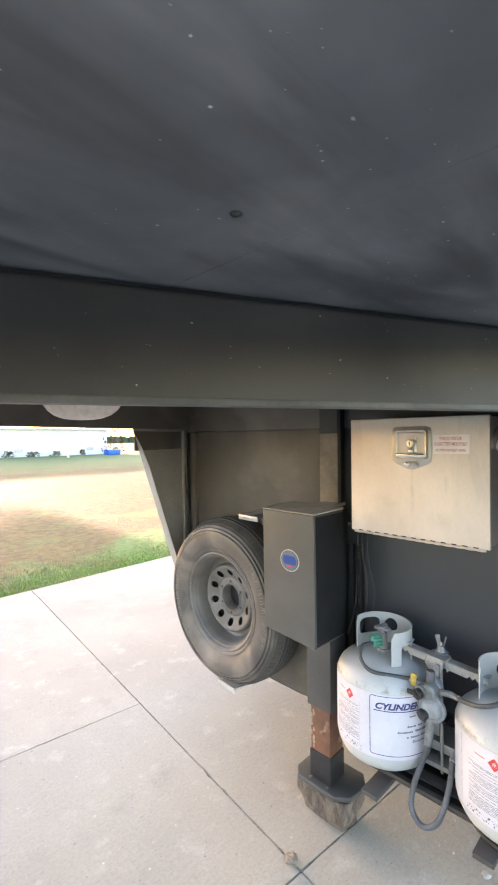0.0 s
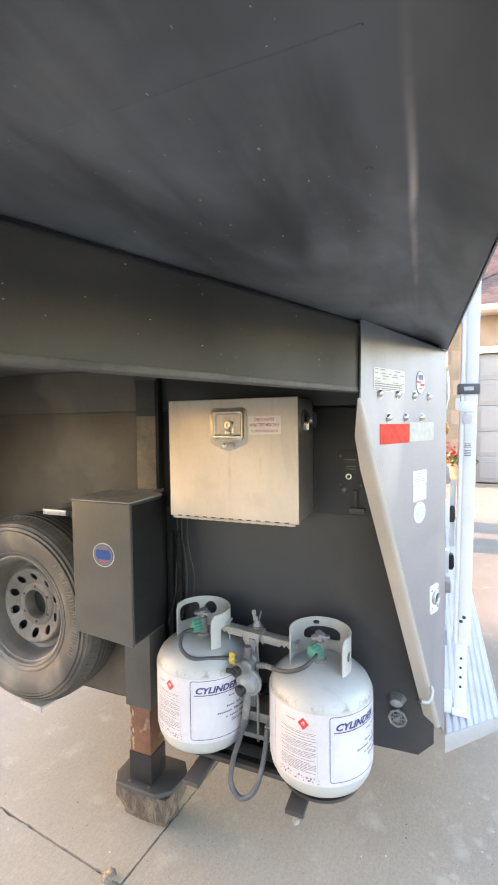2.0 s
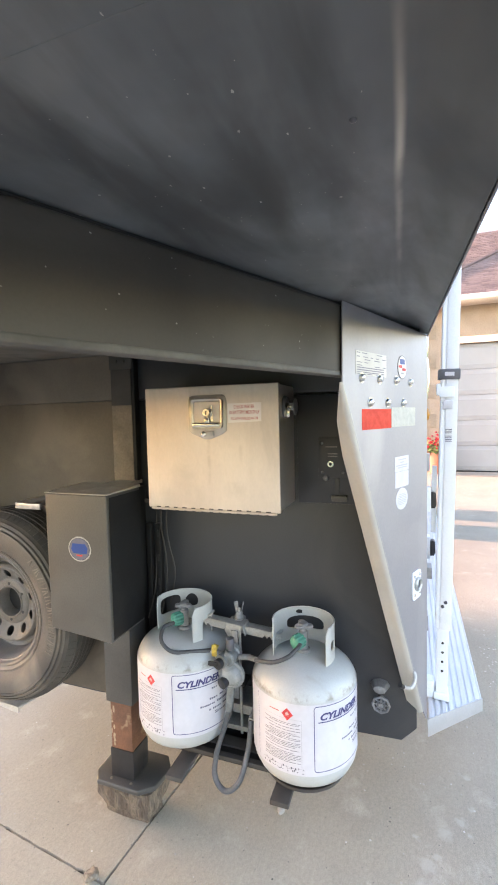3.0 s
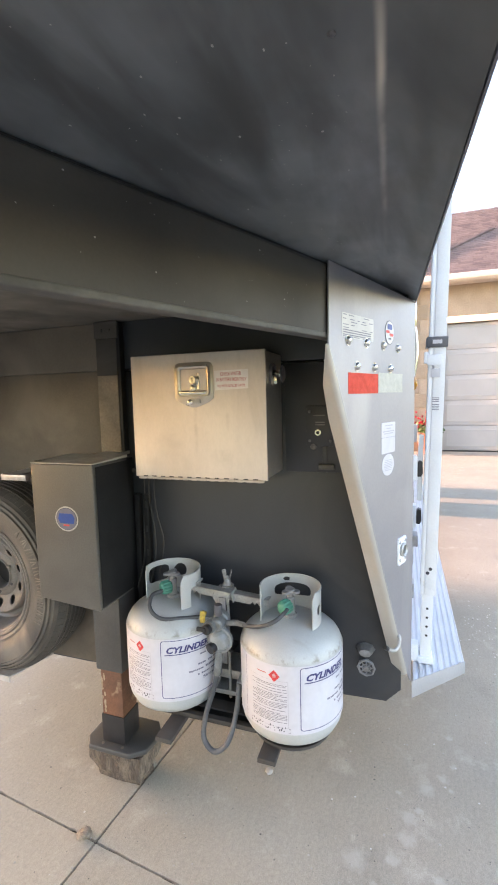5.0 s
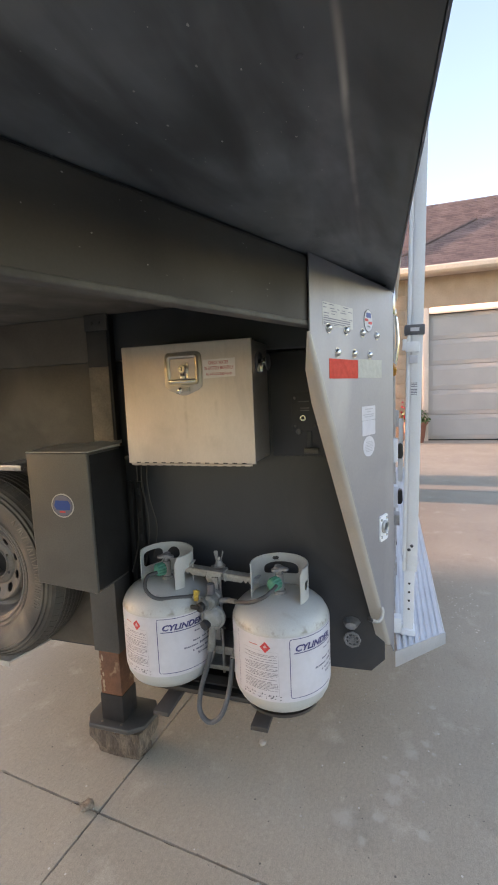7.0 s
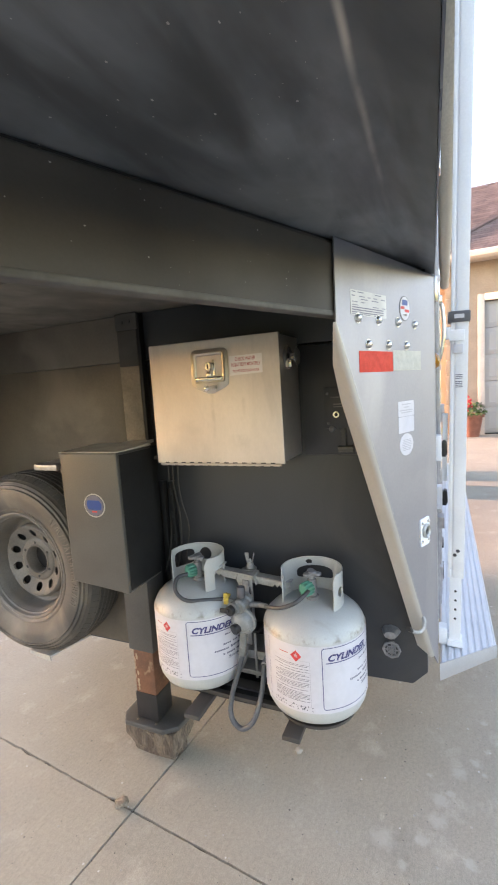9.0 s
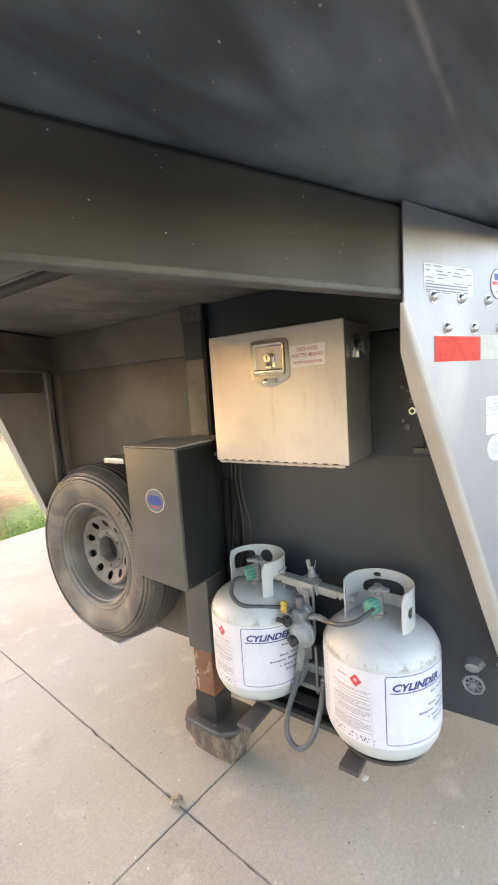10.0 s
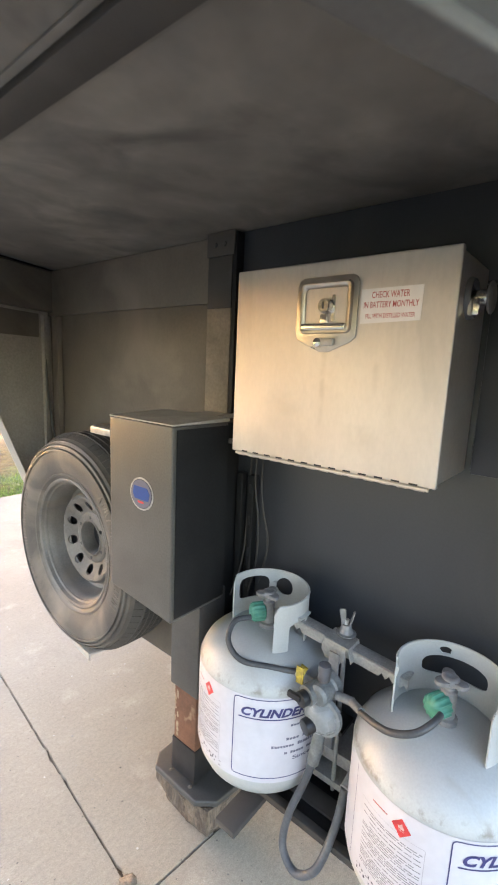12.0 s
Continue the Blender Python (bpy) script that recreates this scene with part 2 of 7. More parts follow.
M_WHITEREF = mat("silver_white_reflective_tape", (0.44, 0.44, 0.40), (0.38, 0.38, 0.345), (0.4, 0.55), scale=60, fine=300, bump=0.1, grain=0.06)
M_BLUE = mat("blue_print", (0.012, 0.062, 0.279), None, (0.3, 0.4), scale=60, bump=0.0)
M_GREEN = mat("green_valve_plastic", (0.075, 0.29, 0.215), (0.045, 0.215, 0.16), (0.35, 0.5), scale=40, bump=0.05)
M_YELLOW = mat("yellow_tag", (0.56, 0.42, 0.05), (0.26, 0.19, 0.05), (0.35, 0.5), scale=120, bump=0.05)
M_REG = mat("grey_cast_regulator", (0.225, 0.235, 0.236), (0.155, 0.163, 0.164), (0.35, 0.55), metal=0.25, scale=40, fine=220, bump=0.12)
M_PLASTIC = mat("milky_clear_plastic", (0.29, 0.302, 0.305), (0.21, 0.220, 0.222), (0.2, 0.35), scale=30, bump=0.03)
M_BLACKPLASTIC = mat("black_plastic", (0.02, 0.02, 0.022), None, (0.3, 0.45), scale=30, bump=0.05)
M_HOSE = mat("black_rubber_hose", (0.050, 0.053, 0.058), (0.068, 0.070, 0.074), (0.42, 0.55), scale=30, fine=200, bump=0.1)
M_GREYHOSE = mat("grey_rubber_hose", (0.085, 0.09, 0.10), (0.065, 0.07, 0.08), (0.38, 0.5), scale=30, fine=200, bump=0.1)
M_TYRE = mat("dusty_tyre_rubber", (0.068, 0.062, 0.056), (0.112, 0.100, 0.087), (0.40, 0.58), scale=6, fine=200, bump=0.3,
             dirt=(0.225, 0.190, 0.157), dirt_at=(0.46, 0.76), dirt_scale=5)
M_TREAD = mat("black_tread_rubber", (0.052, 0.049, 0.046), (0.078, 0.072, 0.064), (0.6, 0.8), scale=12, fine=200, bump=0.3)
M_TYREMARK = mat("scuffed_tyre_marks", (0.20, 0.178, 0.152), (0.11, 0.099, 0.086), (0.6, 0.8), scale=30, fine=160, bump=0.2)
M_RIM = mat("dusty_grey_steel_wheel", (0.165, 0.154, 0.142), (0.115, 0.106, 0.097), (0.42, 0.6), metal=0.15, scale=7, fine=160, bump=0.12,
            dirt=(0.18, 0.148, 0.117), dirt_at=(0.5, 0.8), dirt_scale=7)
M_RUST = mat("rust_brown_tube", (0.17, 0.075, 0.040), (0.11, 0.052, 0.032), (0.5, 0.7), scale=14, fine=160, bump=0.25,
             dirt=(0.28, 0.19, 0.12), dirt_at=(0.58, 0.66), dirt_scale=16)
M_LEG = mat("dark_leg_paint", (0.066, 0.065, 0.063), (0.050, 0.049, 0.048), (0.4, 0.55), scale=5, fine=220, bump=0.12)
M_FLAKE = mat("peeling_tan_paint", (0.42, 0.33, 0.24), (0.26, 0.19, 0.13), (0.6, 0.8), scale=60, bump=0.1)
M_WOOD = mat("weathered_wood", (0.190, 0.150, 0.117), (0.105, 0.083, 0.066), (0.8, 0.95), scale=7, fine=50, bump=1.0, stretch=(5.0, 5.0, 0.7),
             grain=0.4, contrast=(0.38, 0.6), dirt=(0.085, 0.069, 0.056), dirt_at=(0.52, 0.74), dirt_scale=4, depth=0.008)


def concrete_material():
    """Broom-finished driveway concrete: sand grain, faint broom lines, worn paler patches and stains."""
    m = bpy.data.materials.new("grey_concrete")
    m.use_nodes = True
    n, l = m.node_tree.nodes, m.node_tree.links
    p = n["Principled BSDF"]
    tc = n.new("ShaderNodeTexCoord")

    def tex(scale, detail=4.0, stretch=None, turn=0.0, rough=0.5):
        t = n.new("ShaderNodeTexNoise")
        t.inputs["Scale"].default_value, t.inputs["Detail"].default_value, t.inputs["Roughness"].default_value = scale, detail, rough
        src = tc.outputs["Object"]
        if stretch:
            mp = n.new("ShaderNodeMapping")
            mp.inputs["Scale"].default_value, mp.inputs["Rotation"].default_value = stretch, (0, 0, radians(turn))
            l.new(src, mp.inputs[0])
            src = mp.outputs[0]
        l.new(src, t.inputs["Vector"])
        return t.outputs[0]

    def rng(src, a, b, lo=0.0, hi=1.0):
        r = n.new("ShaderNodeMapRange")
        for k, v in zip(("From Min", "From Max", "To Min", "To Max"), (a, b, lo, hi)):
            r.inputs[k].default_value = v
        l.new(src, r.inputs["Value"])
        return r.outputs["Result"]

    def mix(f, a, b, kind='MIX'):
        x = n.new("ShaderNodeMix")
        x.data_type, x.blend_type = 'RGBA', kind
        for sock, v in ((x.inputs["Factor"], f), (x.inputs["A"], a), (x.inputs["B"], b)):
            if isinstance(v, float):
                sock.default_value = v
            elif isinstance(v, tuple):
                sock.default_value = (*v, 1)
            else:
                l.new(v, sock)
        return x.outputs["Result"]

    def grey(v):
        c = n.new("ShaderNodeCombineColor")
        for k in range(3):
            l.new(v, c.inputs[k])
        return c.outputs[0]
    sand, coarse, broom = tex(300, 3), tex(85, 5, rough=0.7), tex(1.0, 4, (11, 210, 1), 52)
    col = mix(rng(tex(1.4, 6), 0.35, 0.65), (0.372, 0.336, 0.270), (0.318, 0.286, 0.229))
    col = mix(rng(tex(7.0, 7, rough=0.65), 0.56, 0.72), col, (0.42, 0.385, 0.32))
    col = mix(rng(tex(4.2, 8, rough=0.7), 0.56, 0.76, 0.0, 0.6), col, (0.252, 0.229, 0.186))
    for v in (rng(sand, 0.3, 0.7, 0.84, 1.16), rng(coarse, 0.3, 0.7, 0.86, 1.14), rng(broom, 0.35, 0.65, 0.975, 1.025)):
        col = mix(1.0, col, grey(v), 'MULTIPLY')
    l.new(col, p.inputs["Base Color"])
    l.new(rng(coarse, 0.3, 0.7, 0.74, 0.9), p.inputs["Roughness"])
    normal = None
    for height, strength, dist in ((broom, 0.08, 0.0008), (coarse, 0.35, 0.0022), (sand, 0.45, 0.0010)):
        b = n.new("ShaderNodeBump")
        b.inputs["Strength"].default_value, b.inputs["Distance"].default_value = strength, dist
        l.new(height, b.inputs["Height"])
        if normal:
            l.new(normal, b.inputs["Normal"])
        normal = b.outputs[0]
    l.new(normal, p.inputs["Normal"])
    return m


M_CONCRETE = add_specks(concrete_material(), (0.56, 0.54, 0.50), 30, 0.10, 0.12)
M_JOINT = mat("dark_joint_filler", (0.125, 0.108, 0.087), (0.062, 0.053, 0.044), (0.8, 0.95), scale=20, fine=120, bump=0.5)
M_STAIN = mat("white_paint_splash", (0.425, 0.40, 0.355), (0.36, 0.335, 0.29), (0.6, 0.8), scale=60, bump=0.1)
M_WHITEPAINT = mat("white_enamel", (0.80, 0.815, 0.85), (0.75, 0.765, 0.80), (0.25, 0.4), scale=5, fine=200, bump=0.04, grain=0.03)
M_BRASS = mat("tarnished_brass", (0.42, 0.31, 0.13), (0.32, 0.23, 0.09), (0.35, 0.5), metal=0.6, scale=20, bump=0.05)
M_GREYMETAL = mat("grey_metal", (0.45, 0.45, 0.46), (0.36, 0.36, 0.37), (0.3, 0.5), metal=0.7, scale=20, bump=0.05)
M_TREADALU = mat("ribbed_aluminium_step", (0.66, 0.67, 0.70), (0.61, 0.62, 0.65), (0.42, 0.52), metal=0.55, scale=6, fine=160, bump=0.02, grain=0.04)
M_STUCCO = mat("tan_stucco", (0.42, 0.322, 0.236), (0.37, 0.283, 0.207), (0.75, 0.9), scale=3, fine=40, bump=0.4)
M_QUOIN = mat("brown_quoin_stone", (0.34, 0.262, 0.186), (0.29, 0.222, 0.158), (0.75, 0.9), scale=4, fine=40, bump=0.4)
M_TRIM = mat("cream_trim_paint", (0.62, 0.54, 0.465), (0.56, 0.485, 0.415), (0.45, 0.6), scale=3, bump=0.05)
M_DOOR = mat("pale_grey_door_paint", (0.41, 0.392, 0.375), (0.38, 0.362, 0.347), (0.4, 0.55), scale=2, fine=80, bump=0.06, grain=0.03)
M_GUTTER = mat("cream_gutter", (0.60, 0.55, 0.475), (0.54, 0.495, 0.425), (0.35, 0.5), scale=3, bump=0.05)
M_POT = mat("terracotta", (0.25, 0.095, 0.06), (0.19, 0.072, 0.045), (0.65, 0.8), scale=9, bump=0.2)
M_LEAF = mat("green_leaves", (0.07, 0.14, 0.035), (0.045, 0.09, 0.025), (0.5, 0.65), scale=30, bump=0.1)
M_FLOWER = mat("red_petals", (0.55, 0.02, 0.045), (0.42, 0.015, 0.03), (0.5, 0.65), scale=30, bump=0.1)
M_GLASS = mat("dark_tinted_glass", (0.010, 0.026, 0.085), None, (0.15, 0.22), scale=3, bump=0.0, spec=0.02)
M_AMBER = mat("amber_lens", (0.60, 0.26, 0.02), None, (0.15, 0.25), scale=30, bump=0.0)
M_SIDING = mat("white_house_siding", (0.72, 0.73, 0.74), (0.66, 0.67, 0.68), (0.5, 0.7), scale=1, fine=12, bump=0.1)
M_BLUETUB = mat("bright_blue_plastic", (0.015, 0.13, 0.62), None, (0.35, 0.5), scale=3, bump=0.05)
M_BARK = mat("brown_bark", (0.12, 0.08, 0.055), (0.08, 0.055, 0.04), (0.8, 0.9), scale=6, bump=0.5)
M_DISTANT = mat("far_foliage", (0.06, 0.085, 0.035), (0.04, 0.06, 0.025), (0.7, 0.9), scale=0.4, fine=3, bump=0.4, grain=0.3)
M_BLADE = mat("grass_blades", (0.20, 0.35, 0.055), (0.24, 0.27, 0.08), (0.6, 0.75), scale=1.2, bump=0.0)


add_smears(M_BOXALU, 0, (1.0, 26.0, 1.6), 0.56, 0.72, (0.44, 0.405, 0.36), 0.25)


def drip(m, y0, half, z_top, z_end, colour, amount):
    """A faint dried drip running down a sheet."""
    n, l = m.node_tree.nodes, m.node_tree.links
    p = n["Principled BSDF"]
    tc, sep, tex = n.new("ShaderNodeTexCoord"), n.new("ShaderNodeSeparateXYZ"), n.new("ShaderNodeTexNoise")
    tex.inputs["Scale"].default_value, tex.inputs["Detail"].default_value = 40.0, 4.0
    l.new(tc.outputs["Object"], sep.inputs[0])
    l.new(tc.outputs["Object"], tex.inputs["Vector"])

    def fade(src, a, b, lo=0.0, hi=1.0):
        r = n.new("ShaderNodeMapRange")
        r.interpolation_type = 'SMOOTHSTEP'
        for k, v in zip(("From Min", "From Max", "To Min", "To Max"), (a, b, lo, hi)):
            r.inputs[k].default_value = v
        l.new(src, r.inputs["Value"])
        return r.outputs["Result"]

    def times(a, b):
        q = n.new("ShaderNodeMath")
        q.operation = 'MULTIPLY'
        l.new(a, q.inputs[0])
        l.new(b, q.inputs[1])
        return q.outputs[0]
    f = times(fade(sep.outputs[1], y0 - half, y0), fade(sep.outputs[1], y0, y0 + half, 1.0, 0.0))
    f = times(f, times(fade(sep.outputs[2], z_end, z_end * 0.4 + z_top * 0.6), fade(sep.outputs[2], z_top, z_top + 0.01, 1.0, 0.0)))
    f = times(f, fade(tex.outputs[0], 0.32, 0.6, 0.3 * amount, amount))
    x = n.new("ShaderNodeMix")
    x.data_type = 'RGBA'
    l.new(f, x.inputs["Factor"])
    l.new(p.inputs["Base Color"].links[0].from_socket, x.inputs["A"])
    x.inputs["B"].default_value = (*colour, 1)
    l.new(x.outputs["Result"], p.inputs["Base Color"])


def grime_ring(m, z_low, z_high, colour, amount):
    """Broken dirt caught round a cylinder between two heights."""
    n, l = m.node_tree.nodes, m.node_tree.links
    p = n["Principled BSDF"]
    tc, sep, tex = n.new("ShaderNodeTexCoord"), n.new("ShaderNodeSeparateXYZ"), n.new("ShaderNodeTexNoise")
    tex.inputs["Scale"].default_value, tex.inputs["Detail"].default_value, tex.inputs["Roughness"].default_value = 34.0, 7.0, 0.65
    l.new(tc.outputs["Object"], sep.inputs[0])
    l.new(tc.outputs["Object"], tex.inputs["Vector"])
    outs = []
    mid = z_low * 0.7 + z_high * 0.3
    for src, a, b, lo, hi in ((sep.outputs[2], z_low, mid, 0.0, 1.0), (sep.outputs[2], mid, z_high, 1.0, 0.0), (tex.outputs[0], 0.50, 0.62, 0.0, amount)):
        r = n.new("ShaderNodeMapRange")
        for k, v in zip(("From Min", "From Max", "To Min", "To Max"), (a, b, lo, hi)):
            r.inputs[k].default_value = v
        l.new(src, r.inputs["Value"])
        outs.append(r.outputs["Result"])
    f = outs[0]
    for o in outs[1:]:
        q = n.new("ShaderNodeMath")
        q.operation = 'MULTIPLY'
        l.new(f, q.inputs[0])
        l.new(o, q.inputs[1])
        f = q.outputs[0]
    x = n.new("ShaderNodeMix")
    x.data_type = 'RGBA'
    l.new(f, x.inputs["Factor"])
    l.new(p.inputs["Base Color"].links[0].from_socket, x.inputs["A"])
    x.inputs["B"].default_value = (*colour, 1)
    l.new(x.outputs["Result"], p.inputs["Base Color"])


grime_ring(M_TANK, 0.2735, 0.299, (0.20, 0.18, 0.15), 0.8)
drip(M_BOXALU, 0.004, 0.010, 0.215, 0.03, (0.40, 0.36, 0.31), 0.26)
drip(M_BOXALU, -0.100, 0.009, 0.195, 0.13, (0.40, 0.36, 0.31), 0.16)
drip(M_BOXALU, -0.085, 0.055, 0.085, 0.030, (0.48, 0.44, 0.39), 0.28)
add_smears(M_ALU, 0, (5.0, 5.0, 1.2), 0.58, 0.74, (0.53, 0.52, 0.55), 0.35)
add_smears(M_RAIL, 20, (2.0, 3.0, 7.0), 0.54, 0.72, (0.095, 0.09, 0.083), 0.5)
add_smears(M_RAIL, -15, (3.0, 3.0, 9.0), 0.58, 0.74, (0.030, 0.029, 0.028), 0.5)


def random_tone(m, low, high):
    """Each object with this material is a little lighter or darker."""
    n, l = m.node_tree.nodes, m.node_tree.links
    p = n["Principled BSDF"]
    info, r, x = n.new("ShaderNodeObjectInfo"), n.new("ShaderNodeMapRange"), n.new("ShaderNodeMix")
    r.inputs["To Min"].default_value, r.inputs["To Max"].default_value = low, high
    l.new(info.outputs["Random"], r.inputs["Value"])
    c = n.new("ShaderNodeCombineColor")
    for k in range(3):
        l.new(r.outputs["Result"], c.inputs[k])
    x.data_type, x.blend_type = 'RGBA', 'MULTIPLY'
    x.inputs["Factor"].default_value = 1.0
    l.new(p.inputs["Base Color"].links[0].from_socket, x.inputs["A"])
    l.new(c.outputs[0], x.inputs["B"])
    l.new(x.outputs["Result"], p.inputs["Base Color"])


add_specks(M_CONCRETE, (0.18, 0.165, 0.143), 52, 0.11, 0.20)
add_specks(M_CONCRETE, (0.13, 0.118, 0.10), 16, 0.055, 0.3)
add_specks(M_CONCRETE, (0.14, 0.127, 0.108), 33, 0.075, 0.25)


def soft_spots(m, spots, colour, amount):
    """Faded pale splashes (x, y, radius) soaked into the ground."""
    n, l = m.node_tree.nodes, m.node_tree.links
    p = n["Principled BSDF"]
    tc, tex, off, mix = n.new("ShaderNodeTexCoord"), n.new("ShaderNodeTexNoise"), n.new("ShaderNodeVectorMath"), n.new("ShaderNodeVectorMath")
    tex.inputs["Scale"].default_value, tex.inputs["Detail"].default_value = 38.0, 5.0
    l.new(tc.outputs["Object"], tex.inputs["Vector"])
    off.operation = 'SCALE'
    off.inputs["Scale"].default_value = 0.045
    l.new(tex.outputs["Color"], off.inputs[0])
    l.new(tc.outputs["Object"], mix.inputs[0])
    l.new(off.outputs[0], mix.inputs[1])
    f = None
    for x, y, r in spots:
        d, fall = n.new("ShaderNodeVectorMath"), n.new("ShaderNodeMapRange")
        d.operation = 'DISTANCE'
        d.inputs[1].default_value = (x + 0.0225, y + 0.0225, 0.0225)
        l.new(mix.outputs[0], d.inputs[0])
        for k, v in zip(("From Min", "From Max", "To Min", "To Max"), (r * 0.45, r * 1.15, amount, 0.0)):
            fall.inputs[k].default_value = v
        l.new(d.outputs["Value"], fall.inputs["Value"])
        if f is None:
            f = fall.outputs["Result"]
        else:
            q = n.new("ShaderNodeMath")
            q.operation = 'MAXIMUM'
            l.new(f, q.inputs[0])
            l.new(fall.outputs["Result"], q.inputs[1])
            f = q.outputs[0]
    x = n.new("ShaderNodeMix")
    x.data_type = 'RGBA'
    l.new(f, x.inputs["Factor"])
    l.new(p.inputs["Base Color"].links[0].from_socket, x.inputs["A"])
    x.inputs["B"].default_value = (*colour, 1)
    l.new(x.outputs["Result"], p.inputs["Base Color"])


SPLASHES = ((2.34, 0.598, 0.030), (2.405, 0.540, 0.020), (2.208, 0.657, 0.026), (2.245, 0.625, 0.016), (2.132, 0.667, 0.030), (2.022, 0.818, 0.036), (2.055, 0.707, 0.022), (2.024, 0.582, 0.020),
            (2.30, 0.69, 0.014), (2.47, 0.50, 0.016), (2.36, 0.52, 0.014), (2.62, 0.50, 0.018), (1.96, 0.76, 0.018))
soft_spots(M_CONCRETE, SPLASHES, (0.48, 0.455, 0.41), 0.5)
random_tone(M_CONCRETE, 0.96, 1.04)


def shingle_material():
    m = mat("brown_asphalt_shingle", (0.182, 0.122, 0.106), (0.138, 0.094, 0.083), (0.8, 0.95), scale=2, fine=60, bump=0.5, grain=0.25)
    n, l = m.node_tree.nodes, m.node_tree.links
    p = n["Principled BSDF"]
    geo, r, x, c = n.new("ShaderNodeNewGeometry"), n.new("ShaderNodeMapRange"), n.new("ShaderNodeMix"), n.new("ShaderNodeCombineColor")
    r.inputs["To Min"].default_value, r.inputs["To Max"].default_value = 0.78, 1.20
    l.new(geo.outputs["Random Per Island"], r.inputs["Value"])
    for k in range(3):
        l.new(r.outputs["Result"], c.inputs[k])
    x.data_type, x.blend_type = 'RGBA', 'MULTIPLY'
    x.inputs["Factor"].default_value = 1.0
    l.new(p.inputs["Base Color"].links[0].from_socket, x.inputs["A"])
    l.new(c.outputs[0], x.inputs["B"])
    l.new(x.outputs["Result"], p.inputs["Base Color"])
    return m


M_SHINGLE = shingle_material()


def lawn_material():
    """Dry lawn: straw and green in patches, greener along the concrete and far away."""
    m = bpy.data.materials.new("dry_lawn")
    m.use_nodes = True
    n, l = m.node_tree.nodes, m.node_tree.links
    p = n["Principled BSDF"]
    p.inputs["Roughness"].default_value = 0.9
    tc = n.new("ShaderNodeTexCoord")
    sep = n.new("ShaderNodeSeparateXYZ")
    l.new(tc.outputs["Object"], sep.inputs[0])

    def tex(sc, d):
        t = n.new("ShaderNodeTexNoise")
        t.inputs["Scale"].default_value, t.inputs["Detail"].default_value = sc, d
        l.new(tc.outputs["Object"], t.inputs["Vector"])
        return t.outputs[0]

    def rng(src, a, b, lo=0.0, hi=1.0):
        r = n.new("ShaderNodeMapRange")
        for k, v in zip(("From Min", "From Max", "To Min", "To Max"), (a, b, lo, hi)):
            r.inputs[k].default_value = v
        l.new(src, r.inputs["Value"])
        return r.outputs["Result"]

    def maths(op, a, b):
        q = n.new("ShaderNodeMath")
        q.operation = op
        for sock, v in zip(q.inputs, (a, b)):
            if isinstance(v, float):
                sock.default_value = v
            else:
                l.new(v, sock)
        return q.outputs[0]

    def mix(f, a, b):
        x = n.new("ShaderNodeMix")
        x.data_type = 'RGBA'
        l.new(f, x.inputs["Factor"])
        for sock, v in ((x.inputs["A"], a), (x.inputs["B"], b)):
            if isinstance(v, tuple):
                sock.default_value = (*v, 1)
            else:
                l.new(v, sock)
        return x.outputs["Result"]

    patch = tex(0.55, 8)
    fine = tex(9.0, 6)
    wob = maths('ADD', sep.outputs[1], rng(patch, 0.3, 0.7, -1.4, 1.4))
    near = rng(wob, 5.6, 6.5, 1.0, 0.0)
    far = rng(wob, 20.0, 27.0, 0.0, 0.62)
    green = maths('MAXIMUM', maths('MAXIMUM', near, rng(patch, 0.56, 0.68)), far)
    straw = mix(rng(fine, 0.3, 0.7), (0.165, 0.121, 0.028), (0.086, 0.062, 0.019))
    leafy = mix(rng(fine, 0.3, 0.7), (0.135, 0.215, 0.045), (0.075, 0.135, 0.028))
    l.new(mix(green, straw, leafy), p.inputs["Base Color"])
    b = n.new("ShaderNodeBump")
    b.inputs["Strength"].default_value, b.inputs["Distance"].default_value = 0.9, 0.04
    l.new(tex(24.0, 5), b.inputs["Height"])
    l.new(b.outputs[0], p.inputs["Normal"])
    return m


M_LAWN = lawn_material()


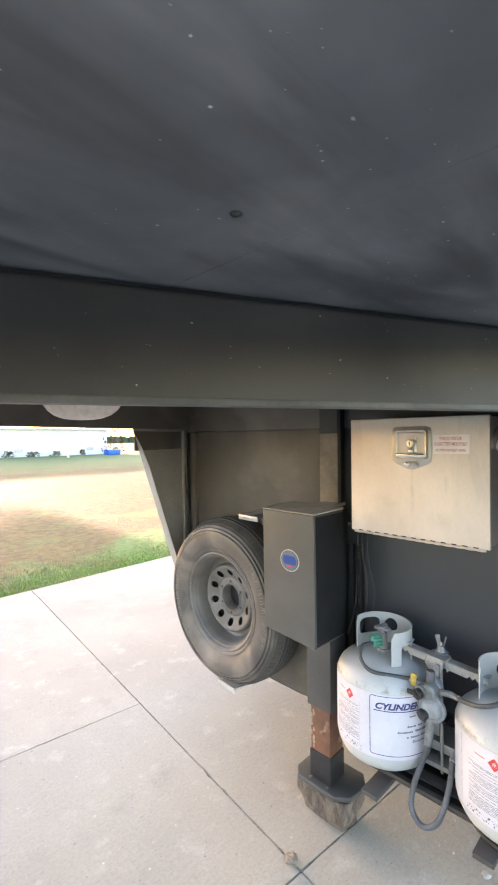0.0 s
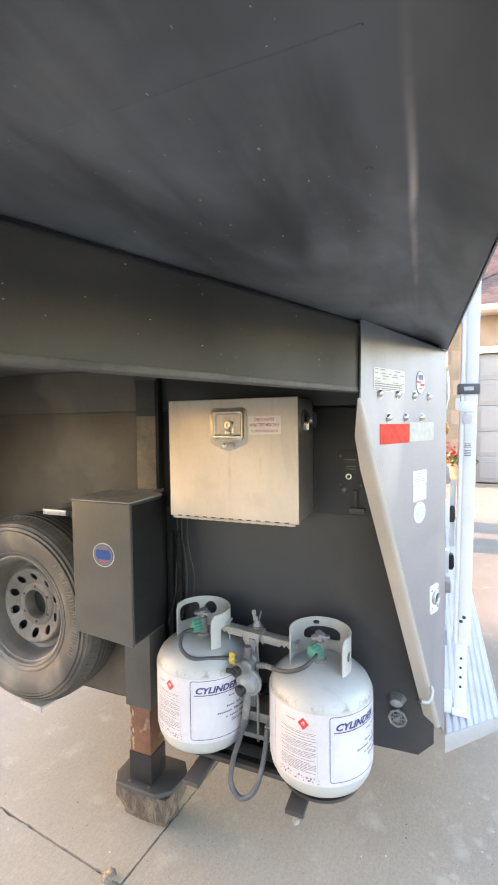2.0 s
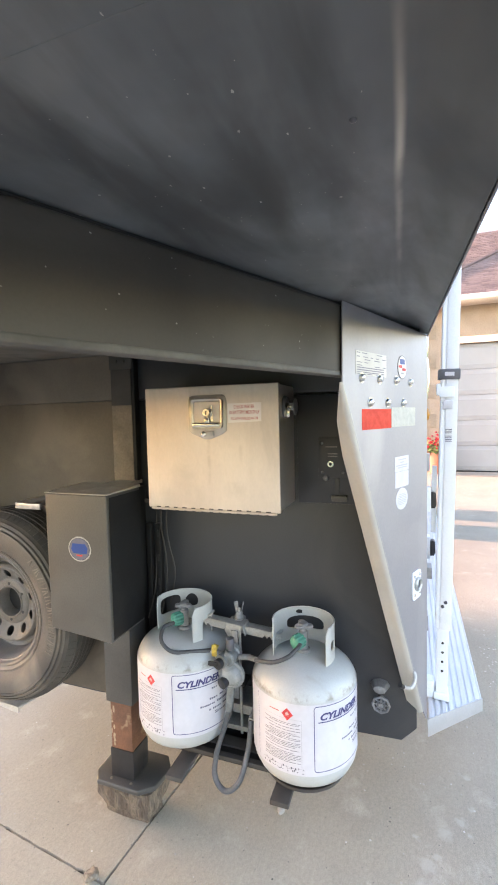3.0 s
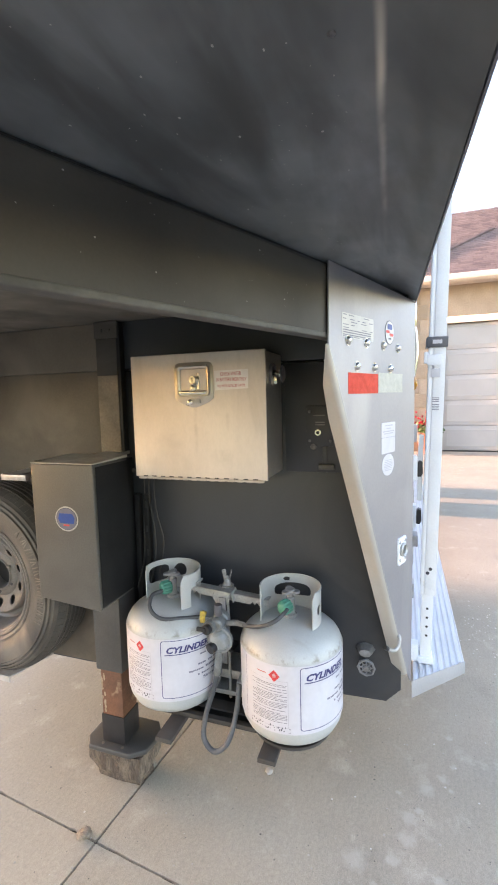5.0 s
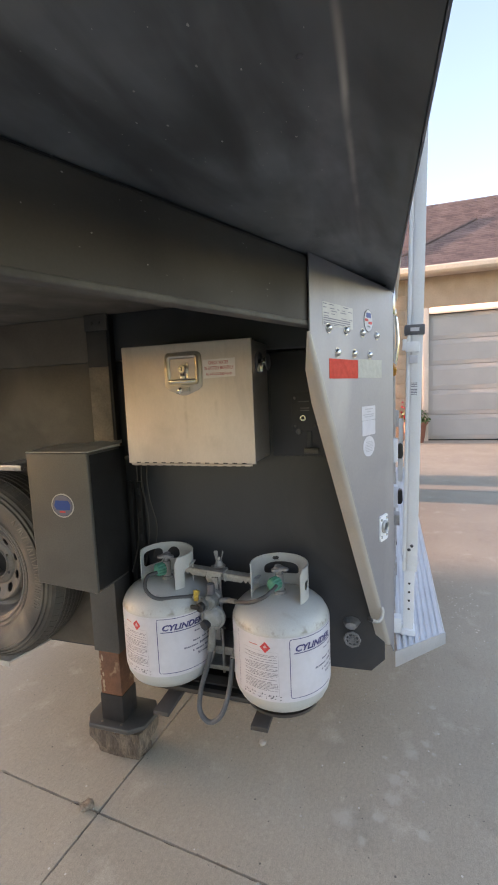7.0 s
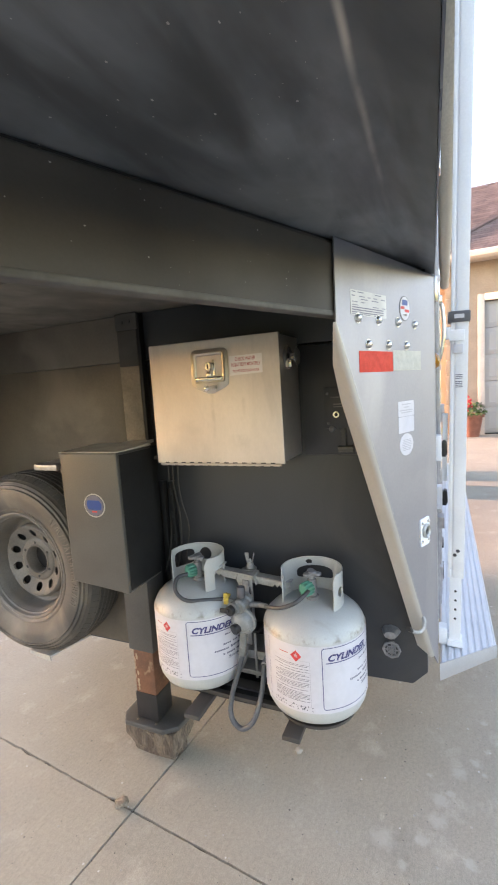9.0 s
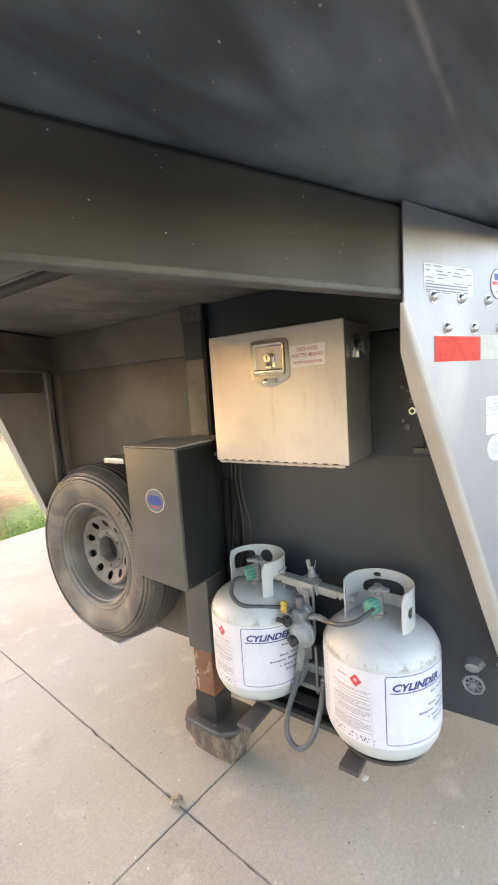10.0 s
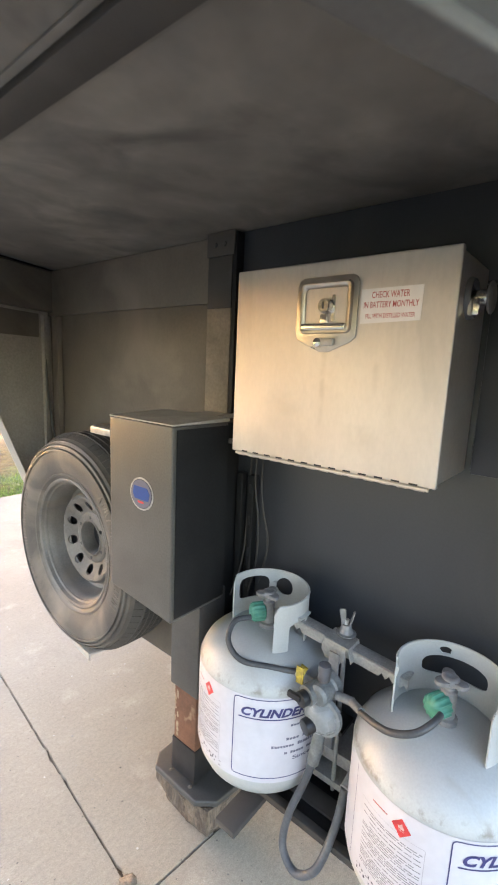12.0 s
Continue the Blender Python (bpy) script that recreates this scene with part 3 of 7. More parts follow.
# ---- builders ----
class Shape:
    """Collects points and faces of one mesh."""

    def __init__(self):
        self.v, self.f = [], []

    def add(self, pts, faces):
        k = len(self.v)
        self.v += [Vector(p) for p in pts]
        self.f += [tuple(i + k for i in f) for f in faces]
        return self

    def box(self, x0, x1, y0, y1, z0, z1, m=None):
        pts = [Vector((x, y, z)) for z in (z0, z1) for y in (y0, y1) for x in (x0, x1)]
        if m:
            pts = [m @ p for p in pts]
        return self.add(pts, [(0, 2, 3, 1), (4, 5, 7, 6), (0, 1, 5, 4), (2, 6, 7, 3), (0, 4, 6, 2), (1, 3, 7, 5)])

    def prism(self, poly, way):
        """A flat outline pushed along a way."""
        poly, way, n = [Vector(p) for p in poly], Vector(way), len(poly)
        return self.add(poly + [p + way for p in poly],
                        [tuple(range(n)), tuple(range(2 * n - 1, n - 1, -1))] + [(i, (i + 1) % n, n + (i + 1) % n, n + i) for i in range(n)])

    def lathe(self, profile, m=None, seg=40, start=0.0, end=360.0, close=False):
        """Turns (radius, height) pairs round z; m places it."""
        m = m or Matrix()
        full = abs(end - start) >= 359.9
        cols = seg if full else seg + 1
        pts, rows = [], len(profile)
        for i in range(cols):
            a = radians(start + (end - start) * i / seg)
            pts += [m @ Vector((r * math.cos(a), r * math.sin(a), z)) for r, z in profile]
        faces = []
        for i in range(seg):
            j = (i + 1) % cols
            for k in range(rows if close else rows - 1):
                k2 = (k + 1) % rows
                faces.append((i * rows + k, j * rows + k, j * rows + k2, i * rows + k2))
        if close and not full:
            faces += [tuple(range(rows)), tuple(range(seg * rows + rows - 1, seg * rows - 1, -1))]
        return self.add(pts, faces)

    def rod(self, a, b, r, seg=14, r2=None):
        a, b = Vector(a), Vector(b)
        m = Matrix.Translation(a) @ (b - a).to_track_quat('Z', 'Y').to_matrix().to_4x4()
        h, r2 = (b - a).length, r if r2 is None else r2
        return self.lathe([(0.0001, 0), (r, 0), (r2, h), (0.0001, h)], m, seg)

    def tube(self, path, r, seg=10, steps=8):
        """A round hose along smoothed points."""
        pts = [Vector(p) for p in path]
        full = []
        for i in range(len(pts) - 1):
            p0, p1, p2, p3 = pts[max(i - 1, 0)], pts[i], pts[i + 1], pts[min(i + 2, len(pts) - 1)]
            for s in range(steps):
                t = s / steps
                full.append(0.5 * ((2 * p1) + (p2 - p0) * t + (2 * p0 - 5 * p1 + 4 * p2 - p3) * t * t + (3 * p1 - p0 - 3 * p2 + p3) * t ** 3))
        full.append(pts[-1])
        out, faces, up = [], [], Vector((0.13, 0.21, 0.97)).normalized()
        for i, p in enumerate(full):
            d = (full[min(i + 1, len(full) - 1)] - full[max(i - 1, 0)]).normalized()
            side = d.cross(up).normalized()
            up = side.cross(d).normalized()
            out += [p + (side * math.cos(2 * math.pi * k / seg) + up * math.sin(2 * math.pi * k / seg)) * r for k in range(seg)]
        for i in range(len(full) - 1):
            faces += [(i * seg + k, i * seg + (k + 1) % seg, (i + 1) * seg + (k + 1) % seg, (i + 1) * seg + k) for k in range(seg)]
        n = len(full)
        faces += [tuple(range(seg - 1, -1, -1)), tuple(range((n - 1) * seg, n * seg))]
        return self.add(out, faces)


BASE = {}


def thing(name, loc, label, category, group="", kind=""):
    ob = new(name)
    ob.empty_display_size = 0.1
    ob.location = loc
    BASE[ob.name] = Vector(loc)
    return tagged(ob, label, category, group, kind)


def build_mesh(name, shape, material, origin=Vector((0, 0, 0)), bevel=0.0, smooth=40.0, segments=2, weld=True):
    bm = bmesh.new()
    vs = [bm.verts.new(p - origin) for p in shape.v]
    for f in shape.f:
        if len(set(f)) > 2:
            try:
                bm.faces.new([vs[i] for i in f])
            except ValueError:
                pass
    if weld:
        bmesh.ops.remove_doubles(bm, verts=bm.verts, dist=0.00005)
    bmesh.ops.recalc_face_normals(bm, faces=bm.faces)
    if bevel:
        sharp = [e for e in bm.edges if len(e.link_faces) == 2 and e.calc_face_angle(0) > 0.6]
        bmesh.ops.bevel(bm, geom=sharp, offset=bevel, segments=segments, profile=0.6, affect='EDGES', clamp_overlap=True)
    me = bpy.data.meshes.new(name)
    for f in bm.faces:
        f.smooth = smooth > 0
    if smooth:
        for e in bm.edges:
            if len(e.link_faces) == 2 and e.calc_face_angle(0) > radians(smooth):
                e.smooth = False
    bm.to_mesh(me)
    bm.free()
    me.materials.append(material)
    return me


def part(name, shape, material, parent, label="", bevel=0.0, smooth=40.0, segments=2):
    """One mesh object under a thing or under a part."""
    origin = BASE[parent.name]
    ob = new(name, build_mesh(name, shape, material, origin, bevel, smooth, segments))
    ob.parent = parent
    BASE[ob.name] = origin
    return tagged(ob, label)


def setting(name, shape, material, label="", category="", bevel=0.0, smooth=40.0, kind="structure", loc=(0, 0, 0)):
    ob = new(name, build_mesh(name, shape, material, Vector(loc), bevel, smooth))
    ob.location = loc
    BASE[ob.name] = Vector(loc)
    return tagged(ob, label, category, kind=kind)


def text_shape(body, size, place, shear=0.0, bold=0.0, depth=0.0004, align='LEFT'):
    """Flat lettering; place turns (along, up) into a point."""
    cu = bpy.data.curves.new("lettering", 'FONT')
    cu.body, cu.size, cu.shear, cu.offset, cu.align_x = body, size, shear, bold, align
    cu.resolution_u = 3
    ob = bpy.data.objects.new("lettering", cu)
    scene.collection.objects.link(ob)
    bpy.context.view_layer.update()
    me = bpy.data.meshes.new_from_object(ob.evaluated_get(bpy.context.evaluated_depsgraph_get()))
    s = Shape()
    s.add([place(v.co.x, v.co.y) for v in me.vertices], [tuple(p.vertices) for p in me.polygons])
    bpy.data.objects.remove(ob)
    bpy.data.curves.remove(cu)
    bpy.data.meshes.remove(me)
    return s


# ---- plan of the trailer ----
BACK_X, RIGHT_Y, LEFT_Y = 2.24, 0.663, 2.731      # where the neck rails meet the front wall
MID_Y = (RIGHT_Y + LEFT_Y) / 2
WALL_X = 2.20                                      # face of the front wall
UNDER_Z, RAIL_Z = 1.686, 1.5225                     # underside of the nose, underside of the rails
ALONG = Vector((-1, 0.407, 0)).normalized()        # forward along the right rail
INWARD = Vector((0.407, 1, 0)).normalized()        # from the right rail's face to the middle


def on_rail(s, z, depth=0.0, left=False):
    """A point on a rail's outer face: s forward from the wall, z up, depth inward."""
    p = Vector((BACK_X, RIGHT_Y, 0)) + ALONG * s + INWARD * depth
    if left:
        p.y = 2 * MID_Y - p.y
    return Vector((p.x, p.y, z))


# ---- ground ----
lawn = Shape()
lawn.add([(-600, -600, -0.03), (900, -600, -0.03), (900, 900, -0.03), (-600, 900, -0.03)], [(0, 1, 2, 3)])
setting("ground", lawn, M_LAWN, "dry straw and green lawn reaching far", "lawn")

pad_m = Matrix.Translation((1.826, 1.604, 0)) @ Matrix.Rotation(radians(-5.8), 4, 'Z')
def on_pad(x, y, z):
    """A point of the driveway; its far border runs straight along the lawn."""
    p = pad_m @ Vector((x, y, z))
    if y > 3.5:
        p.y = 5.25 + 0.03 * (p.x - 2.2) + (y - 3.615)
    return p


slab_bed = Shape().prism([on_pad(*p) for p in ((-9.0, -12.5, -0.028), (10.9, -12.5, -0.028), (10.9, 3.62, -0.028), (-9.0, 3.62, -0.028))], (0, 0, 0.020))
pavement = setting("pavement", slab_bed, M_JOINT, "pale grey concrete driveway with dark joints", "driveway")
U_CUTS = (-9.0, -3.7, 0.0, 5.2, 10.9)
V_CUTS = (-12.5, -8.0, -4.0, 0.0, 3.62)
for iu in range(4):
    for iv in range(4):
        u0, u1, v0, v1 = U_CUTS[iu] + 0.0024, U_CUTS[iu + 1] - 0.0024, V_CUTS[iv] + 0.0024, V_CUTS[iv + 1] - 0.0024
        spans = [(v0, v1)]
        if iu == 1 and iv == 3:
            spans = [(v0, 1.243), (1.2455, v1)]
        for a, b in spans:
            sh = Shape()
            ring = []
            rnd = random.Random(iu * 10 + iv)
            for (p, q) in (((u0, a), (u1, a)), ((u1, a), (u1, b)), ((u1, b), (u0, b)), ((u0, b), (u0, a))):
                n = int(math.hypot(q[0] - p[0], q[1] - p[1]) / (0.022 if iu in (1, 2) and iv in (2, 3) else 0.12))
                for k in range(n):
                    t = k / n
                    j = rnd.uniform(-0.0011, 0.0009) + (0.0 if rnd.random() > 0.035 else rnd.choice((-0.0035, 0.0035)))
                    ring.append((p[0] + (q[0] - p[0]) * t + j, p[1] + (q[1] - p[1]) * t + j))
            low = [on_pad(x, y, -0.025) for x, y in ring]
            mid = [on_pad(x, y, -0.006) for x, y in ring]
            cx, cy = (u0 + u1) / 2, (a + b) / 2
            top = [on_pad(x + (0.0014 if x < cx else -0.0014), y + (0.0014 if y < cy else -0.0014), 0.0) for x, y in ring]
            m4 = len(ring)
            sh.add(low + mid + top, [tuple(range(2 * m4, 3 * m4))] + [(r * m4 + k, r * m4 + (k + 1) % m4, (r + 1) * m4 + (k + 1) % m4, (r + 1) * m4 + k)
                                                                       for r in (0, 1) for k in range(m4)])
            part("slab", sh, M_CONCRETE, pavement, smooth=0)

# paint flakes and grit lying on the concrete
flakes = Shape()
rnd = random.Random(4)
for k in range(46):
    cx, cy, r = rnd.gauss(3.55, 0.17), rnd.gauss(0.24, 0.06), rnd.uniform(0.003, 0.008)
    ring = [(cx + r * rnd.uniform(0.6, 1.2) * math.cos(0.7854 * k2), cy + r * rnd.uniform(0.5, 1.0) * math.sin(0.7854 * k2)) for k2 in range(8)]
    flakes.add([(x, y, 0.0010) for x, y in ring], [tuple(range(8))])
setting("paint_flakes", flakes, M_TRIM, "scattered white paint flakes on the concrete", "paint flakes", kind="stuff", smooth=0)
grit = Shape()
for k in range(620):
    x, y, r = rnd.uniform(1.2, 4.2), rnd.uniform(-0.6, 4.6), rnd.uniform(0.0012, 0.0042)
    grit.add([(x - r, y - r, 0), (x + r, y - r, 0), (x + r, y + r, 0), (x - r, y + r, 0), (x, y, r)], [(0, 1, 4), (1, 2, 4), (2, 3, 4), (3, 0, 4)])
setting("grit", grit, M_STAIN, "tiny pale stones scattered on the concrete", "grit", kind="stuff", smooth=0)


def pebble(x, y, r, tone, label):
    bm = bmesh.new()
    bmesh.ops.create_icosphere(bm, subdivisions=3, radius=r)
    for v in bm.verts:
        v.co *= 1 + 0.45 * noise.noise(v.co * 50 + Vector((x, y, 0)) * 9) + 0.25 * noise.noise(v.co * 140)
        v.co.z *= 0.55
    low = min(v.co.z for v in bm.verts)
    for v in bm.verts:
        v.co.z -= low
    me = bpy.data.meshes.new("pebble")
    bm.to_mesh(me)
    bm.free()
    me.materials.append(tone)
    for p in me.polygons:
        p.use_smooth = True
    ob = new("pebble", me)
    ob.location = (x, y, 0.0)
    tagged(ob, label, "pebble")


pebble(2.24, 1.15, 0.013, M_STAIN, "small pale pebble lying on the concrete")
M_CLOD = mat("dry_dirt", (0.27, 0.225, 0.175), (0.15, 0.125, 0.098), (0.85, 0.95), scale=60, fine=240, bump=0.9, grain=0.3)
pebble(1.829, 1.648, 0.023, M_CLOD, "brown clod of dirt lying beside the joint")

blades = Shape()
rnd = random.Random(11)
for k in range(9000):
    x = rnd.uniform(0.6, 6.2)
    y = 5.26 + abs(rnd.gauss(0, 0.42))
    h, a, w = rnd.uniform(0.012, 0.034), rnd.uniform(0, 6.28), rnd.uniform(0.003, 0.006)
    dx, dy = math.cos(a), math.sin(a)
    bend = h * rnd.uniform(0.2, 0.8)
    blades.add([(x - dy * w, y + dx * w, -0.03), (x + dy * w, y - dx * w, -0.03), (x + dx * bend, y + dy * bend, h - 0.02)], [(0, 1, 2)])
setting("grass", blades, M_BLADE, "short green and straw grass along the concrete", "grass", kind="stuff", smooth=0)


# ---- trailer ----
trailer = thing("trailer", (5.5, MID_Y, 0.0), "silver and black gooseneck trailer parked on concrete", "trailer")

NOSE_Y0, NOSE_Y1, NOSE_X = 0.648, 2.746, -1.0


def nose_edge(x):
    """The outer lower edge of the nose at x: it flares and drops a little towards the front."""
    t = (2.262 - max(x, 0.7)) / 1.16
    return 0.657 - 0.026 * t, 1.667 - 0.042 * t


# underside of the nose, in sheets with a narrow seam between them
EDGE_Y = 0.735
SEAM_X = 1.024
for xa, xb, ya, yb in ((NOSE_X, SEAM_X - 0.001, EDGE_Y, 1.699), (SEAM_X + 0.001, 2.236, EDGE_Y, 1.699), (NOSE_X, 2.236, 1.700, 2 * MID_Y - EDGE_Y)):
    part("underside_sheet", Shape().box(xa, xb, ya, yb, UNDER_Z, UNDER_Z + 0.015), M_PANEL, trailer, "black scuffed underside sheet with pale chips")
for mirror in (False, True):
    strip = Shape()
    pts = []
    xs = [NOSE_X + (2.236 - NOSE_X) * k / 16 for k in range(17)]
    for x in xs:
        ey, ez = nose_edge(x)
        row = [(EDGE_Y, UNDER_Z), (0.70, UNDER_Z), (0.676, UNDER_Z * 0.6 + ez * 0.4), (ey + 0.003, ez + 0.004), (ey + 0.003, ez + 0.03), (EDGE_Y, UNDER_Z + 0.02)]
        pts += [(x, (2 * MID_Y - y) if mirror else y, z) for y, z in row]
    strip.add(pts, [(6 * k + j, 6 * k + (j + 1) % 6, 6 * k + 6 + (j + 1) % 6, 6 * k + 6 + j) for k in range(16) for j in range(6)] + [tuple(range(6)), tuple(range(101, 95, -1))])
    part("edge_sheet", strip, M_EDGE, trailer, "black edge sheet of the underside", smooth=50)
    lip, wall_s, pts, wp = Shape(), Shape(), [], []
    xs = [NOSE_X + (2.262 - NOSE_X) * k / 16 for k in range(17)]
    for x in xs:
        ey, ez = nose_edge(x)
        row = [(ey, ez), (ey + 0.0025, ez), (ey + 0.0025, ez + 0.034), (ey, ez + 0.034)]
        pts += [(x, (2 * MID_Y - y) if mirror else y, z) for y, z in row]
        row = [(ey + 0.003, ez + 0.031), (ey + 0.025, ez + 0.031), (0.675, 3.3), (0.653, 3.3)]
        wp += [(x, (2 * MID_Y - y) if mirror else y, z) for y, z in row]
    fs = [(4 * k + j, 4 * k + (j + 1) % 4, 4 * k + 4 + (j + 1) % 4, 4 * k + 4 + j) for k in range(16) for j in range(4)] + [(0, 1, 2, 3), (67, 66, 65, 64)]
    part("corner_trim", lip.add(pts, fs), M_TRIMBLACK, trailer, "black edge trim")
    part("nose_side", wall_s.add(wp, fs), M_NOSE, trailer, "blue grey aluminium nose skin", smooth=20)
part("seam_bead", Shape().tube([(SEAM_X, EDGE_Y + 0.001 + 0.095 * k, UNDER_Z + 0.0007) for k in range(11)], 0.0014, 6, 3), M_PANEL, trailer, "dark sealant bead in the seam")
# ceiling between the rails
inner = Shape().prism([(2.196, 0.76, UNDER_Z - 0.004), (2.196, 2.634, UNDER_Z - 0.004), (0.2, 1.82, UNDER_Z - 0.004), (0.2, 1.574, UNDER_Z - 0.004)], (0, 0, 0.003))
part("inner_ceiling", inner, M_CEIL, trailer, "dusty brown ceiling between the rails")
# screws and dents under the nose
for x, y in ((0.951, 0.964), (1.18, 0.752)):
    big = x < 1.0
    k = 1.0 if big else 0.62
    sh = Shape().lathe([(0.0001, -0.003 * k), (0.003 * k, -0.003 * k), (0.0052 * k, -0.001), (0.0058 * k, 0.0)], Matrix.Translation((x, y, UNDER_Z)), 12)
    part("screw", sh, M_BLACKPLASTIC if big else M_DARKGREY, trailer)
# nose skins
part("nose_front", Shape().box(NOSE_X - 0.02, NOSE_X, NOSE_Y0 + 0.01, NOSE_Y1 - 0.01, UNDER_Z - 0.01, 3.3), M_ALU, trailer)
part("roof", Shape().box(NOSE_X - 0.03, 8.14, NOSE_Y0, NOSE_Y1, 3.3, 3.34), M_WHITEPAINT, trailer, "white roof", bevel=0.004)
for k in range(9):
    x = 0.3 + 0.235 * k
    sh = Shape().lathe([(0.0001, -0.003), (0.0045, -0.0022), (0.0062, 0.0)], Matrix.Translation((x, nose_edge(x)[0] + 0.004, nose_edge(x)[1] + 0.058)) @ Matrix.Rotation(radians(-90), 4, 'X'), 12)
    part("rivet", sh, M_CHROME, trailer)
# side window of the nose


def wall_y(x, z):
    ey, ez = nose_edge(x)
    return ey + 0.003 + (0.650 - ey) * (z - ez - 0.031) / (3.3 - ez - 0.031)


def on_wall(a, b, c, d, out0, out1):
    s = Shape()
    for k in range(6):
        xa, xb = a + (b - a) * k / 6, a + (b - a) * (k + 1) / 6
        s.add([(x, wall_y(x, z) - o, z) for z in (c, d) for o in (out0, out1) for x in (xa, xb)], [(0, 1, 3, 2), (4, 6, 7, 5), (0, 4, 5, 1), (2, 3, 7, 6)] + ([(0, 2, 6, 4)] if k == 0 else []) + ([(1, 5, 7, 3)] if k == 5 else []))
    return s


pane = part("pane", on_wall(0.65, 1.89, 1.83, 2.55, -0.002, 0.002), M_GLASS, trailer, "dark tinted window pane")
for a, b, c, d in ((0.62, 1.92, 1.80, 1.829), (0.62, 1.92, 2.551, 2.58), (0.62, 0.649, 1.829, 2.551), (1.891, 1.92, 1.829, 2.551)):
    part("frame_bar", on_wall(a, b, c, d, -0.002, 0.006), M_SIDEPAINT, pane, "grey window frame bar")

# neck rails, a cross member and their lips
for left in (False, True):
    rail = Shape().prism([on_rail(0.03, RAIL_Z, 0.004, left), on_rail(2.46, RAIL_Z, 0.004, left), on_rail(2.46, RAIL_Z, 0.037, left), on_rail(0.03, RAIL_Z, 0.037, left)],
                         (0, 0, UNDER_Z - RAIL_Z - 0.006))
    part("neck_rail", rail, M_DUSTY if left else M_RAIL, trailer, "black painted steel neck rail with pale chips", bevel=0.010, segments=5)
    low = Shape().prism([on_rail(0.03, RAIL_Z - 0.0015, 0.0030, left), on_rail(2.46, RAIL_Z - 0.0015, 0.0030, left), on_rail(2.46, RAIL_Z - 0.0015, 0.036, left), on_rail(0.03, RAIL_Z - 0.0015, 0.036, left)],
                        (0, 0, 0.0125))
    part("bottom_flange", low, M_DUSTY if left else M_LITWORN, trailer, "scuffed lower edge of the rail, toned for ground light", bevel=0.0045, segments=4)
    top = Shape().prism([on_rail(0.03, UNDER_Z - 0.006, 0.012, left), on_rail(2.46, UNDER_Z - 0.006, 0.012, left), on_rail(2.46, UNDER_Z - 0.006, 0.036, left), on_rail(0.03, UNDER_Z - 0.006, 0.036, left)],
                        (0, 0, 0.005))
    part("rail_shim", top, M_BLACKPLASTIC, trailer)
part("cross_member", Shape().box(1.549, 1.598, 1.03, 2.37, UNDER_Z - 0.018, UNDER_Z - 0.0045), M_RAIL, trailer, "black flat cross member", bevel=0.003)
for x in (1.536, 1.599):
    part("weld_edge", Shape().box(x, x + 0.012, 1.03, 2.37, UNDER_Z - 0.008, UNDER_Z - 0.0045), M_CEIL, trailer, bevel=0.001)
part("coupler_box", Shape().box(-0.35, 0.0, 1.45, 1.95, RAIL_Z - 0.05, UNDER_Z), M_RAIL, trailer, bevel=0.01)

# front wall
wall = Shape().prism([(WALL_X, y, z) for y, z in ((0.690, 1.505), (0.690, 0.450), (0.735, 0.402), (1.15, 0.388), (1.9, 0.330), (2.619, 0.330), (2.700, 0.40), (2.700, 1.505))], (0.03, 0, 0))
part("front_wall", wall, M_WALL, trailer, "black coated front wall", bevel=0.003)
part("header", Shape().box(WALL_X - 0.012, WALL_X + 0.02, 0.68, 1.735, 1.508, UNDER_Z - 0.005), M_WALL, trailer, "black header above the wall", bevel=0.005)
part("header", Shape().box(WALL_X - 0.010, WALL_X + 0.02, 1.7355, 2.735, 1.508, UNDER_Z - 0.005), M_DUSTY, trailer, "dusty header above the wall", bevel=0.004)
part("dusty_panel", Shape().box(WALL_X - 0.006, WALL_X - 0.001, 1.735, 2.66, 0.34, 1.507), M_DUSTY, trailer, "dusty brownish black wall panel", bevel=0.002)
part("corner_angle", Shape().box(WALL_X - 0.03, WALL_X - 0.007, 2.60, 2.64, 0.34, 1.502), M_DUSTY, trailer, bevel=0.003)
hatch = part("hatch", Shape().box(WALL_X - 0.010, WALL_X - 0.001, 0.70, 1.055, 1.150, 1.500), M_WALL, trailer, "black compartment hatch with a round lock", bevel=0.004)
part("lock_plate", Shape().box(WALL_X - 0.014, WALL_X - 0.0105, 0.898, 0.985, 1.235, 1.365), M_WALL, hatch, bevel=0.002)
facing = Matrix.Rotation(radians(-90), 4, 'Y')
lock = Shape().lathe([(0.0001, 0.006), (0.010, 0.006), (0.0115, 0.004), (0.012, 0.0)], Matrix.Translation((WALL_X - 0.014, 0.946, 1.279)) @ facing, 24)
part("lock", lock, M_CHROME, hatch, "chrome key lock")
part("keyhole", Shape().lathe([(0.0001, 0.0008), (0.0052, 0.0008), (0.0052, 0.0)], Matrix.Translation((WALL_X - 0.0201, 0.946, 1.279)) @ facing, 16), M_BLACKPLASTIC, hatch)
for y, z in ((0.973, 1.345), (0.908, 1.345), (0.973, 1.252), (0.908, 1.252)):
    part("screw", Shape().lathe([(0.0001, 0.003), (0.0035, 0.0025), (0.0048, 0.0)], Matrix.Translation((WALL_X - 0.014, y, z)) @ facing, 12), M_DULLGREY, hatch)
for y0, y1, z in ((0.925, 0.962, 1.332), (0.925, 0.955, 1.310), (0.925, 0.955, 1.302)):
    part("mark", Shape().box(WALL_X - 0.0150, WALL_X - 0.0142, y0, y1, z, z + 0.003), M_DULLGREY, hatch)
